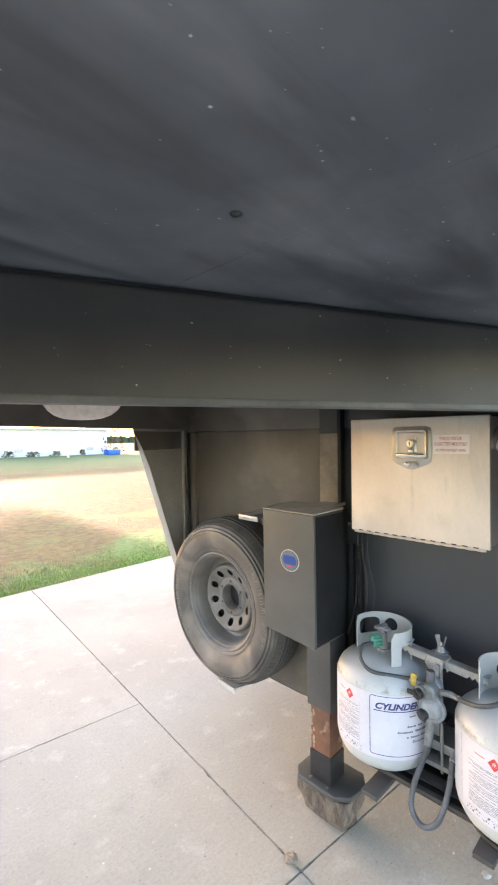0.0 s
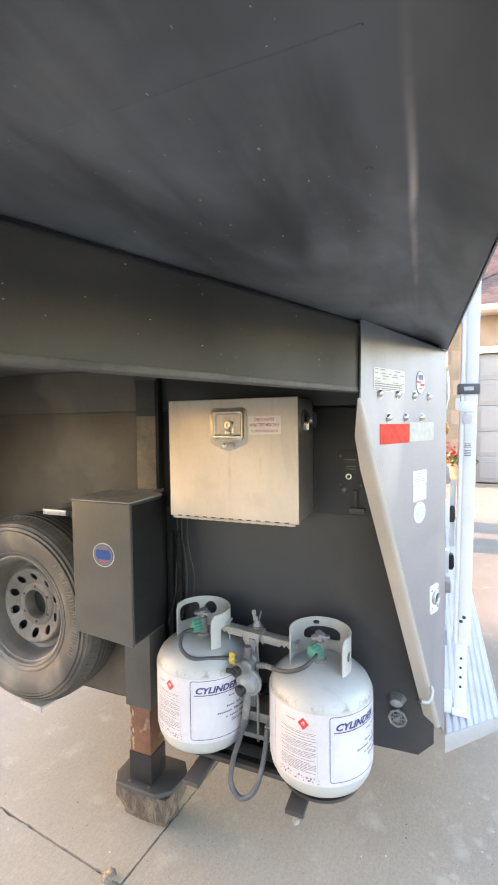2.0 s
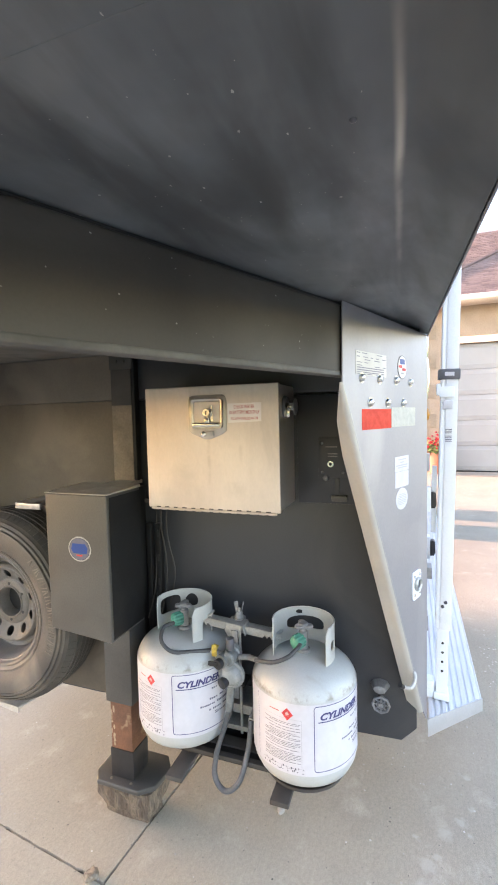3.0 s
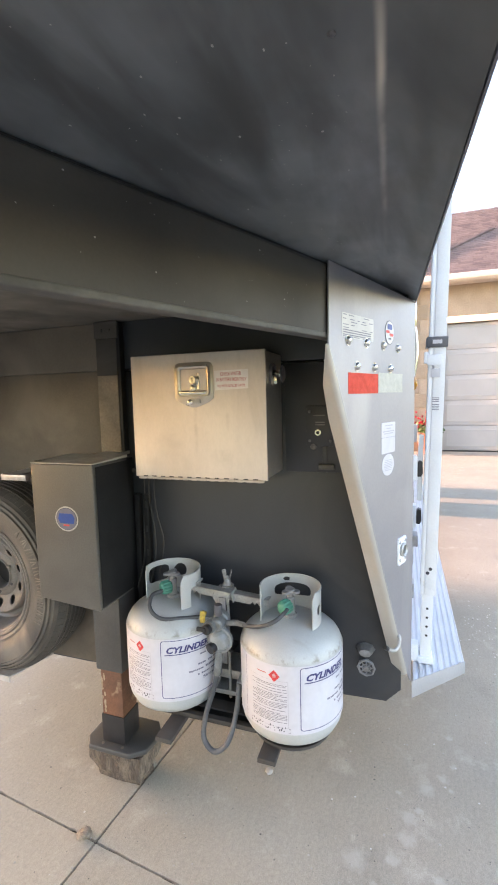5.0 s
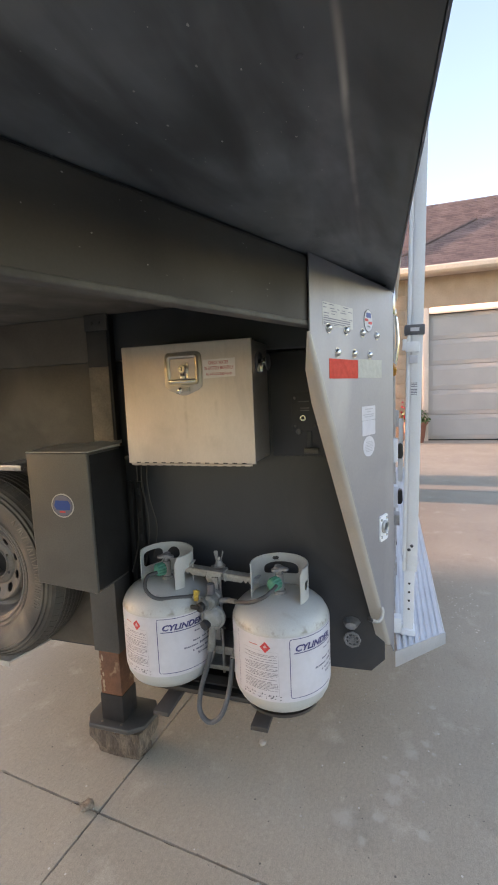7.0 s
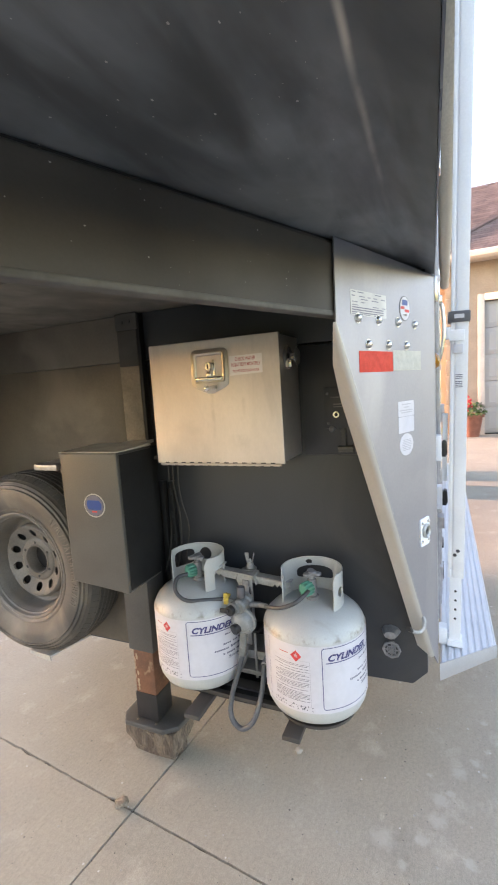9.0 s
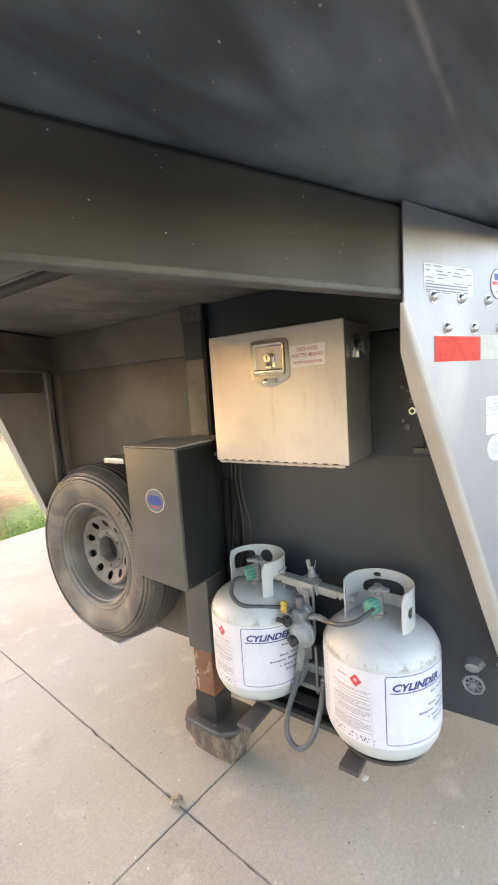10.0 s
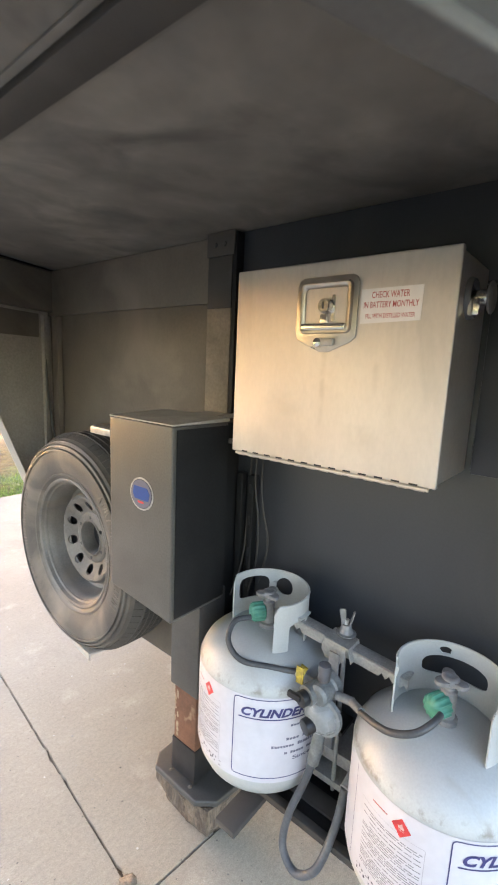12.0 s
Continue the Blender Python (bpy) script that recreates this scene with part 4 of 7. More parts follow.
pull = Shape().lathe([(0.0001, 0.008), (0.008, 0.006), (0.0115, 0.0)], Matrix.Translation((WALL_X - 0.010, 0.962, 1.234)) @ facing, 16)
part("pull", pull, M_DULLGREY, hatch)
part("latch_bar", Shape().box(WALL_X - 0.016, WALL_X - 0.0105, 0.918, 0.934, 1.172, 1.235), M_WALL, hatch, bevel=0.002)
part("catch", Shape().box(WALL_X - 0.022, WALL_X - 0.0105, 0.895, 0.945, 1.160, 1.178), M_JACK, hatch, "dark grey catch", bevel=0.003)

# water valve low on the wall
cap = Shape().lathe([(0.0001, 0.035), (0.016, 0.034), (0.018, 0.02), (0.022, 0.014), (0.025, 0.0)], Matrix.Translation((WALL_X, 0.799, 0.574)) @ Matrix.Diagonal((1.0, 1.22, 0.8, 1.0)) @ facing, 8)
part("drain_cap", cap, M_DULLGREY, trailer, "dull grey drain cap", bevel=0.001)
wheel = Shape()
hub_m = Matrix.Translation((WALL_X - 0.036, 0.795, 0.529)) @ facing
wheel.lathe([(0.0255 + 0.004 * math.cos(radians(a)), 0.0045 * math.sin(radians(a))) for a in range(0, 360, 45)], hub_m, 8, close=True)
wheel.lathe([(0.0001, 0.006), (0.008, 0.005), (0.009, -0.036), (0.0001, -0.036)], hub_m, 12)
for k in range(8):
    a = radians(45 * k)
    wheel.rod(hub_m @ Vector((0.006 * math.cos(a), 0.006 * math.sin(a), 0)), hub_m @ Vector((0.025 * math.cos(a), 0.025 * math.sin(a), 0)), 0.0022, 6)
wheel.lathe([(0.0135 + 0.002 * math.cos(radians(a)), 0.003 * math.sin(radians(a))) for a in range(0, 360, 60)], hub_m, 8, close=True)
part("valve_wheel", wheel, M_DULLGREY, trailer, "dull grey eight-spoked valve wheel")

part("corner_filler", Shape().box(2.205, 2.262, 2.66, 2.742, 0.42, UNDER_Z - 0.002), M_DUSTY, trailer)
M_BOLT = mat("dull_bright_steel", (0.66, 0.655, 0.65), None, (0.22, 0.36), metal=1.0, scale=40, bump=0.02, grain=0.03)
M_SILVERLABEL = mat("silver_foil_label", (0.46, 0.46, 0.47), (0.42, 0.42, 0.43), (0.35, 0.5), metal=0.4, scale=20, bump=0.02, grain=0.03)
# gusset plates with a folded front flange
for left in (False, True):
    def g(s, z, d=0.0):
        return on_rail(s + (0.02 if left else 0.0), z, d, left)
    thick = INWARD.copy() * 0.0035
    if left:
        thick.y = -thick.y
    plate = Shape().prism([g(0.0, 1.668, -0.0035), g(0.497, UNDER_Z - 0.001, -0.0035), g(0.499, 1.508, -0.0035), g(0.030, 0.505, -0.0035), g(0.0, 0.462, -0.0035)], thick)
    gp = part("gusset_plate", plate, M_ALU if not left else M_INNER, trailer, "brushed aluminium gusset plate" if not left else "gusset plate with a dusty black inner face")
    if left:
        skin = Shape().prism([g(0.0, UNDER_Z - 0.004, -0.006), g(0.497, UNDER_Z - 0.004, -0.006), g(0.499, 1.508, -0.006), g(0.030, 0.505, -0.006), g(0.0, 0.462, -0.006)], thick * 0.6)
        part("outer_skin", skin, M_ALU, gp)
    fl = Shape()
    rows = []
    for k in range(13):
        t = k / 12
        s, z = 0.499 + (0.030 - 0.499) * t, 1.508 + (0.505 - 1.508) * t
        w = 0.038 * min(1.0, t * 9 + 0.02)
        f = min(1.0, t * 9 + 0.3)
        rows.append([(s - 0.004 * f, z, -0.0036), (s + 0.004 * f, z - 0.0017 * f, -0.0026), (s + 0.0090 * f, z - 0.004 * f, 0.0015), (s + 0.0112 * f, z - 0.0052 * f, 0.0085 * f), (s + 0.0112 * f, z - 0.0052 * f, max(w, 0.009 * f)),
                     (s + 0.0080 * f, z - 0.0035 * f, max(w, 0.009 * f)), (s + 0.0075 * f, z - 0.0035 * f, 0.0085 * f), (s, z, 0.001)])
    pts = [g(*p) for r in rows for p in r]
    faces = [(8 * k + j, 8 * k + (j + 1) % 8, 8 * (k + 1) + (j + 1) % 8, 8 * (k + 1) + j) for k in range(12) for j in range(8)] + [tuple(range(8)), tuple(range(103, 95, -1))]
    fl.add(pts, faces)
    part("flange", fl, M_FLANGE, gp, "folded aluminium flange", smooth=60)
    if not left:
        gusset = gp
    else:
        part("plate_patch", Shape().prism([g(0.09, 1.418, 0.001), g(0.50, 1.418, 0.001), g(0.50, RAIL_Z - 0.012, 0.001), g(0.09, RAIL_Z - 0.012, 0.001)], thick), M_DUSTY, gp, "darker patch high on the inner face")
        # pale sheet colour stands in for light falling on this edge
        part("lit_edge_angle", Shape().prism([g(0.055, 0.60, 0.001), g(0.075, 0.60, 0.001), g(0.075, RAIL_Z - 0.01, 0.001), g(0.055, RAIL_Z - 0.01, 0.001)], thick * 4), M_INNER, gp)


def plate_m(s, z, up=0.0035):
    """Pose on the right gusset plate: x along the plate to the back, y up, z out."""
    m = Matrix((-ALONG, Vector((0, 0, 1)), -INWARD)).transposed().to_4x4()
    return Matrix.Translation(on_rail(s, z, -up)) @ m


def sticker(name, s0, s1, z0, z1, material, parent, label="", up=0.0037, thick=0.0006, corner=0.003):
    w, h = abs(s1 - s0), z1 - z0
    m = plate_m(max(s0, s1), z0, up)
    pts = []
    for cx, cy, a0 in ((w - corner, h - corner, 0), (corner, h - corner, 90), (corner, corner, 180), (w - corner, corner, 270)):
        pts += [m @ Vector((cx + corner * math.cos(radians(a0 + a)), cy + corner * math.sin(radians(a0 + a)), 0)) for a in (0, 45, 90)]
    return part(name, Shape().prism(pts, m.to_3x3() @ Vector((0, 0, thick))), material, parent, label)


for s, z in ((0.412, 1.521), (0.320, 1.522), (0.222, 1.523), (0.128, 1.522), (0.369, 1.463), (0.274, 1.464), (0.177, 1.464)):
    b = part("bolt", Shape().lathe([(0.0001, 0.0095), (0.005, 0.009), (0.0085, 0.006), (0.0105, 0.0)], plate_m(s, z), 20), M_BOLT, gusset, "domed steel bolt")
    part("washer", Shape().lathe([(0.0105, 0.0), (0.0125, 0.0), (0.0125, 0.0015), (0.0105, 0.0015)], plate_m(s, z), 20, close=True), M_BOLT, b)
sticker("red_reflector", 0.412, 0.253, 1.397, 1.447, M_REDREF, gusset, "red reflective tape", corner=0.001)
sticker("white_reflector", 0.251, 0.093, 1.399, 1.451, M_WHITEREF, gusset, "silver white reflective tape", corner=0.001)
st = sticker("data_label", 0.441, 0.281, 1.527, 1.583, M_SILVERLABEL, gusset, "silver printed data label")
rnd = random.Random(3)
for r, (z, h) in enumerate(((1.578, 0.0025), (1.569, 0.0025), (1.563, 0.0025), (1.556, 0.0022), (1.549, 0.0022), (1.5435, 0.003), (1.538, 0.003), (1.5325, 0.003), (1.529, 0.0022))):
    s = 0.436
    while s > 0.292:
        w = rnd.uniform(0.01, 0.034) if r not in (5, 6, 7) else 0.14
        e = max(s - w, 0.286)
        if rnd.random() < 0.8 or r in (5, 6, 7):
            sticker("print", s, e, z, z + h * 0.8, M_SLATE, st, up=0.0045, thick=0.0002, corner=0.0005)
        s = e - rnd.uniform(0.004, 0.02)


def disc(name, s, z, rx, rz, material, parent, label="", up=0.0037, thick=0.0006):
    m = plate_m(s, z, up)
    pts = [m @ Vector((rx * math.cos(6.2832 * k / 32), rz * math.sin(6.2832 * k / 32), 0)) for k in range(32)]
    return part(name, Shape().prism(pts, m.to_3x3() @ Vector((0, 0, thick))), material, parent, label)


seal = disc("oval_badge", 0.184, 1.560, 0.0285, 0.032, M_DARKPRINT, gusset, "oval badge with red, white and blue shapes")
disc("badge_field", 0.184, 1.560, 0.0265, 0.030, M_LABEL, seal, up=0.0045)
sticker("badge_blue", 0.199, 0.169, 1.568, 1.582, M_BLUE, seal, up=0.0053, thick=0.0003)
sticker("badge_red", 0.2085, 0.186, 1.5575, 1.565, M_RED, seal, up=0.0053, thick=0.0003)
sticker("badge_red", 0.1855, 0.1615, 1.5505, 1.558, M_RED, seal, up=0.0053, thick=0.0003)
sticker("badge_band", 0.194, 0.176, 1.5425, 1.5450, M_GREYPRINT, seal, up=0.0053, thick=0.0003)
w1 = sticker("paper_label", 0.231, 0.141, 1.276, 1.317, M_LABEL, gusset, "white printed label")
sticker("paper_label", 0.230, 0.142, 1.232, 1.275, M_LABEL, gusset, "blank white label")
for z, a, b in ((1.307, 0.21, 0.16), (1.299, 0.20, 0.172), (1.291, 0.224, 0.15), (1.285, 0.215, 0.155)):
    sticker("print", a, b, z, z + 0.003, M_GREYPRINT, w1, up=0.0045, thick=0.0002, corner=0.0005)
w2 = disc("round_label", 0.187, 1.199, 0.039, 0.030, M_LABEL, gusset, "round white label")
for k in range(7):
    sticker("print", 0.187 + 0.028 - 0.002 * abs(k - 3), 0.187 - 0.028 + 0.002 * abs(k - 3), 1.1835 + 0.0046 * k, 1.1852 + 0.0046 * k, M_GREYPRINT, w2, up=0.0045, thick=0.0002, corner=0.0005)
# recessed socket and bent hook low on the plate
sock = sticker("socket_plate", 0.118, 0.060, 0.885, 0.968, M_WHITEPAINT, gusset, "white socket plate", thick=0.004, corner=0.008)
part("ring", Shape().lathe([(0.013, 0.0), (0.021, 0.0), (0.021, 0.006), (0.017, 0.010), (0.013, 0.006)], plate_m(0.089, 0.930, 0.0075), 24, close=True), M_ZINC, sock)
part("bore", Shape().lathe([(0.0001, 0.001), (0.013, 0.001), (0.013, 0.0)], plate_m(0.089, 0.930, 0.0076), 20), M_BLACKPLASTIC, sock)
for s, z in ((0.108, 0.955), (0.07, 0.955), (0.108, 0.90), (0.07, 0.90)):
    part("screw", Shape().lathe([(0.0001, 0.003), (0.004, 0.0024), (0.0055, 0.0)], plate_m(s, z, 0.0076), 12), M_CHROME, sock)
hook = Shape().tube([on_rail(0.104, 0.664, -0.003), on_rail(0.109, 0.656, -0.010), on_rail(0.120, 0.640, -0.011), on_rail(0.140, 0.634, -0.008), on_rail(0.168, 0.647, -0.004), on_rail(0.186, 0.660, 0.0)], 0.0055, 10)
part("hook", hook, M_ZINC, gusset, "bent zinc rod hook")
part("hook_tip", Shape().rod(on_rail(0.178, 0.654, -0.002), on_rail(0.190, 0.664, 0.001), 0.0068, 12), M_BLACKPLASTIC, gusset, "black rubber hook tip")

# body behind the wall
BODY_END = 8.08
for y0, y1, nm in ((0.668, 0.70, "side_wall"), (2.694, 2.726, "side_wall")):
    part(nm, Shape().box(2.266, BODY_END, y0, y1, 0.47, 3.3), M_SIDEPAINT, trailer, "pale grey enamelled side wall", bevel=0.003)
part("skirt_panel", Shape().box(2.36, 6.0, 0.664, 0.6675, 0.475, 1.18), M_WHITEPAINT, trailer, "white lower skirt panel", bevel=0.001)
part("floor_pan", Shape().box(2.266, BODY_END, 0.70, 2.694, 0.47, 0.52), M_RAIL, trailer)
part("rear_wall", Shape().box(BODY_END, BODY_END + 0.03, 0.668, 2.726, 0.45, 3.3), M_WHITEPAINT, trailer)
for y0, y1 in ((0.78, 0.98), (2.42, 2.62)):
    for x in (6.60, 7.58):
        sh = Shape().lathe([(0.20, -0.1), (0.36, -0.1), (0.375, -0.07), (0.375, 0.07), (0.36, 0.1), (0.20, 0.1)], Matrix.Translation((x, (y0 + y1) / 2, 0.375)) @ Matrix.Rotation(radians(90), 4, 'X'), 36, close=True)
        part("road_tyre", sh, M_TREAD, trailer)
        part("road_wheel", Shape().lathe([(0.0001, 0.02), (0.10, 0.02), (0.2, 0.06), (0.2, -0.06), (0.0001, -0.06)], Matrix.Translation((x, (y0 + y1) / 2, 0.375)) @ Matrix.Rotation(radians(90), 4, 'X'), 30), M_RIM, trailer)
for x in (6.60, 7.58):
    part("axle", Shape().rod((x, 0.78, 0.375), (x, 2.62, 0.375), 0.045), M_RAIL, trailer)

# running board
board = Shape()
edge = [(0.655, 0.450)]
y = 0.655
while y > 0.50:
    edge += [(y - 0.004, 0.455), (y - 0.014, 0.455), (y - 0.018, 0.450), (y - 0.0215, 0.450)]
    y -= 0.0215
edge += [(0.482, 0.452), (0.478, 0.446), (0.478, 0.408), (0.655, 0.398)]


def front_x(yy):
    return 2.245 + (0.66 - yy) * 1.0


n = len(edge)
board.add([(front_x(a), a, b) for a, b in edge] + [(6.0, a, b) for a, b in edge],
          [tuple(range(n)), tuple(range(2 * n - 1, n - 1, -1))] + [(i, (i + 1) % n, n + (i + 1) % n, n + i) for i in range(n)])
rb = part("running_board", board, M_TREADALU, trailer, "ribbed aluminium running board", smooth=20)
cover = Shape().prism([(front_x(0.655) - 0.004, 0.656, 0.398), (front_x(0.478) - 0.004, 0.476, 0.408), (front_x(0.478) - 0.004, 0.476, 0.452), (front_x(0.655) - 0.004, 0.656, 0.457)], (0.004, 0.0, 0))
part("end_cap", cover, M_SIDEPAINT, rb, "pale end cap", bevel=0.001)

# fittings along the side
side = [  # x0, x1, y out, z0, z1, material, name
    (2.30, 2.33, 0.008, 0.52, 3.2, M_GREYMETAL, "corner_post"), (2.345, 2.356, 0.009, 0.50, 3.2, M_SIDEPAINT, "door_seal"), (2.46, 2.475, 0.014, 0.50, 2.6, M_GREYMETAL, "door_trim"),
    (2.50, 2.52, 0.012, 0.50, 2.6, M_SIDEPAINT, "door_trim"), (2.58, 2.595, 0.018, 0.50, 2.6, M_GREYMETAL, "door_seal"), (2.66, 2.68, 0.020, 0.50, 2.6, M_GREYMETAL, "door_trim"),
    (2.70, 2.74, 0.034, 1.20, 1.27, M_SIDEPAINT, "latch_guard"), (2.72, 2.78, 0.020, 1.06, 1.13, M_GREYMETAL, "hinge"),
    (2.84, 2.92, 0.026, 0.632, 0.657, M_BLACKPLASTIC, "door_stop"),
    (2.84, 2.94, 0.026, 0.490, 0.535, M_BLACKPLASTIC, "door_stop"), (2.345, 2.388, 0.024, 1.105, 1.188, M_WHITEPAINT, "latch_base"), (2.410, 2.455, 0.024, 0.925, 1.005, M_WHITEPAINT, "latch_base"),
    (2.40, 2.46, 0.030, 2.02, 2.10, M_CHROME, "grab_latch"), (2.40, 2.46, 0.030, 0.86, 0.90, M_GREYMETAL, "catch"), (2.56, 2.62, 0.024, 0.60, 0.66, M_GREYMETAL, "hinge"),
    (2.62, 2.66, 0.022, 0.95, 1.02, M_GREYMETAL, "hinge"), (2.62, 2.66, 0.022, 0.72, 0.80, M_GREYMETAL, "hinge"), (2.40, 2.43, 0.018, 1.62, 1.70, M_CHROME, "hinge"),
    (2.40, 2.43, 0.018, 2.45, 2.52, M_CHROME, "hinge")]
for x0, x1, out, z0, z1, m, nm in side:
    part(nm, Shape().box(x0, x1, 0.668 - out, 0.667, z0, z1), m, trailer, bevel=0.003)
for x, z0, z1, tilt in ((2.350, 1.118, 1.172, 0.006), (2.416, 0.938, 0.992, 0.010)):
    part("latch", Shape().prism([(x, 0.6435, z0), (x, 0.6435, z1 - tilt), (x, 0.637, z1), (x, 0.628, z1 - 0.004), (x, 0.6265, z0 + 0.012), (x, 0.632, z0)], (0.032, 0, 0)), M_BLACKPLASTIC, trailer, "black rubber latch", bevel=0.002)
lock_rod = part("lock_rod", Shape().rod((3.06, 0.653, 1.19), (3.06, 0.653, 1.86), 0.0065, 12), M_CHROME, trailer, "chrome door lock rod")
for z in (1.22, 1.42, 1.82):
    part("rod_guide", Shape().box(3.046, 3.074, 0.645, 0.6675, z - 0.014, z + 0.014), M_GREYMETAL, lock_rod, bevel=0.003)
part("door_hasp", Shape().box(2.385, 2.415, 0.645, 0.667, 2.165, 2.225), M_CHROME, trailer, "chrome door hasp", bevel=0.006)
handle = part("grab_handle", Shape().tube([(3.05, 0.655, 1.712), (3.05, 0.641, 1.704), (3.05, 0.634, 1.66), (3.05, 0.631, 1.58), (3.05, 0.637, 1.52), (3.05, 0.647, 1.47), (3.05, 0.660, 1.445)], 0.0085, 10), M_CHROME, trailer, "bent chrome grab handle")
part("base", Shape().box(3.02, 3.08, 0.636, 0.667, 1.700, 1.742), M_CHROME, handle, bevel=0.008)
part("base", Shape().box(3.03, 3.07, 0.648, 0.667, 1.410, 1.462), M_BRASS, handle, "brass coloured lower base", bevel=0.008)
part("marker_light", Shape().lathe([(0.0001, 0.022), (0.018, 0.018), (0.026, 0.008), (0.028, 0.0)], Matrix.Translation((2.41, 0.667, 1.43)) @ Matrix.Rotation(radians(90), 4, 'X'), 18), M_AMBER, trailer, "amber marker light")

# awning arm standing beside the wall
arm = thing("awning_arm", (2.388, 0.612, 0.456), "white folded awning arm standing on the running board", "awning arm")
lean = Matrix.Translation((2.388, 0.610, 0.456)) @ Matrix.Rotation(math.atan2(0.022, 1.1), 4, 'X') @ Matrix.Rotation(-math.atan2(0.021, 1.1), 4, 'Y')
lower = Shape()
lower.box(-0.016, 0.020, -0.018, 0.018, 0.02, 0.30, lean)
la = part("lower_tube", lower, M_WHITEPAINT, arm, "white drilled lower tube", bevel=0.002)
for k in range(4):
    sh = Shape().lathe([(0.0001, 0.0006), (0.0042, 0.0006), (0.0042, 0.0)], lean @ Matrix.Translation((-0.016, 0.0, 0.10 + 0.033 * k)) @ facing, 14)
    part("hole", sh, M_BLACKPLASTIC, la)
foot = Shape()
foot.box(-0.026, 0.030, -0.024, 0.024, 0.0, 0.022, lean)
foot.box(-0.02, 0.02, 0.024, 0.05, 0.0, 0.06, lean)
part("foot_bracket", foot, M_WHITEPAINT, arm, bevel=0.003)
upper = Shape()
upper.prism([lean @ Vector(p) for p in ((-0.024, -0.025, 0.25), (-0.024, 0.010, 0.25), (-0.020, 0.010, 0.25), (-0.020, 0.016, 0.25), (-0.024, 0.016, 0.25), (-0.024, 0.025, 0.25), (0.026, 0.025, 0.25), (0.026, -0.025, 0.25))],
            (lean.to_3x3() @ Vector((0, 0, 2.75))))
part("upper_channel", upper, M_WHITEPAINT, arm, "white aluminium channel", bevel=0.0015)
part("second_arm", Shape().box(-0.004, 0.020, 0.030, 0.046, 0.575, 0.80, lean), M_WHITEPAINT, arm, "white inner arm", bevel=0.002)
part("knob_band", Shape().box(-0.034, 0.030, -0.030, 0.034, 1.085, 1.118, lean), M_DARKGREY, arm, "dark grey clamp band", bevel=0.004)
part("band_mark", Shape().box(-0.0352, -0.0342, -0.012, 0.016, 1.096, 1.108, lean), M_LABEL, arm)
part("slide_catch", Shape().box(-0.034, -0.024, -0.014, 0.030, 1.028, 1.062, lean), M_WHITEPAINT, arm, "white slide catch", bevel=0.003)
part("catch_horn", Shape().box(-0.032, -0.022, 0.026, 0.040, 1.034, 1.072, lean), M_WHITEPAINT, arm, bevel=0.004)
part("slide_catch", Shape().box(-0.030, -0.024, -0.010, 0.018, 0.990, 1.018, lean), M_LABEL, arm, bevel=0.003)
for k in range(7):
    part("print", Shape().box(-0.0250, -0.0242, -0.010, 0.010, 0.885 + 0.0055 * k + (0.005 if k > 3 else 0), 0.8872 + 0.0055 * k + (0.005 if k > 3 else 0), lean), M_SLATE, arm)
for z in (0.33, 0.345):
    part("screw", Shape().lathe([(0.0001, 0.003), (0.005, 0.002), (0.006, 0)], lean @ Matrix.Translation((-0.024, 0.004 - (z - 0.33) * 0.6, z)) @ facing, 12), M_DARKPRINT, arm)

# rolled awning along the top of the side
awning = thing("rolled_awning", (5.2, 0.60, 2.60), "cream rolled awning along the trailer side", "awning")
roll_m = Matrix.Translation((2.46, 0.607, 2.66)) @ Matrix.Rotation(radians(90), 4, 'Y')
part("fabric_roll", Shape().lathe([(0.0001, 0.0), (0.052, 0.0), (0.056, 0.02), (0.056, 5.40), (0.052, 5.42), (0.0001, 5.42)], roll_m, 28), M_AWNING, awning, "cream fabric roll", smooth=50)
part("wall_rail", Shape().box(2.46, 7.88, 0.652, 0.6665, 2.66, 2.72), M_SIDEPAINT, awning, bevel=0.003)
part("roll_cap", Shape().lathe([(0.0001, -0.020), (0.050, -0.020), (0.061, -0.010), (0.061, 0.0), (0.0001, 0.0)], roll_m, 28), M_DARKGREY, awning, "dark grey end cap")

# landing jack
jack = thing("landing_jack", (2.03, 1.64, 0.14), "dark grey landing jack with a rusty leg on a wood block", "jack")
part("column", Shape().box(2.160, 2.1895, 1.652, 1.750, 1.203, 1.676), M_BLACKPAINT, jack, "black upper column", bevel=0.003)
# warm reflection on the lower column, put into a tan face colour
part("column_face", Shape().box(2.1565, 2.1598, 1.664, 1.750, 1.204, 1.487), M_TAN, jack, "column face with a tan reflection painted on", bevel=0.001)
part("column_face", Shape().box(2.1565, 2.1598, 1.664, 1.750, 1.4875, 1.618), M_RAIL, jack, "dark upper column face", bevel=0.001)
part("column_cap", Shape().box(2.1535, 2.1595, 1.656, 1.754, 1.619, 1.679), M_RAIL, jack, "dark bolted cap", bevel=0.003)
for y in (1.69, 1.722):
    part("bolt", Shape().lathe([(0.0001, 0.004), (0.006, 0.003), (0.007, 0)], Matrix.Translation((2.1535, y, 1.648)) @ facing, 10), M_RAIL, jack)
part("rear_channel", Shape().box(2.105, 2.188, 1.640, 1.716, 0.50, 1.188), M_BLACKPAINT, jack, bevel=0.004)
cover = Shape().prism([(1.912, y, z) for y, z in ((1.600, 0.722), (1.842, 0.742), (1.846, 1.197), (1.602, 1.197))], (0.185, 0, 0))
cv = part("gear_cover", cover, M_JACK, jack, "dark grey sheet-metal gear cover", bevel=0.0045, segments=3)
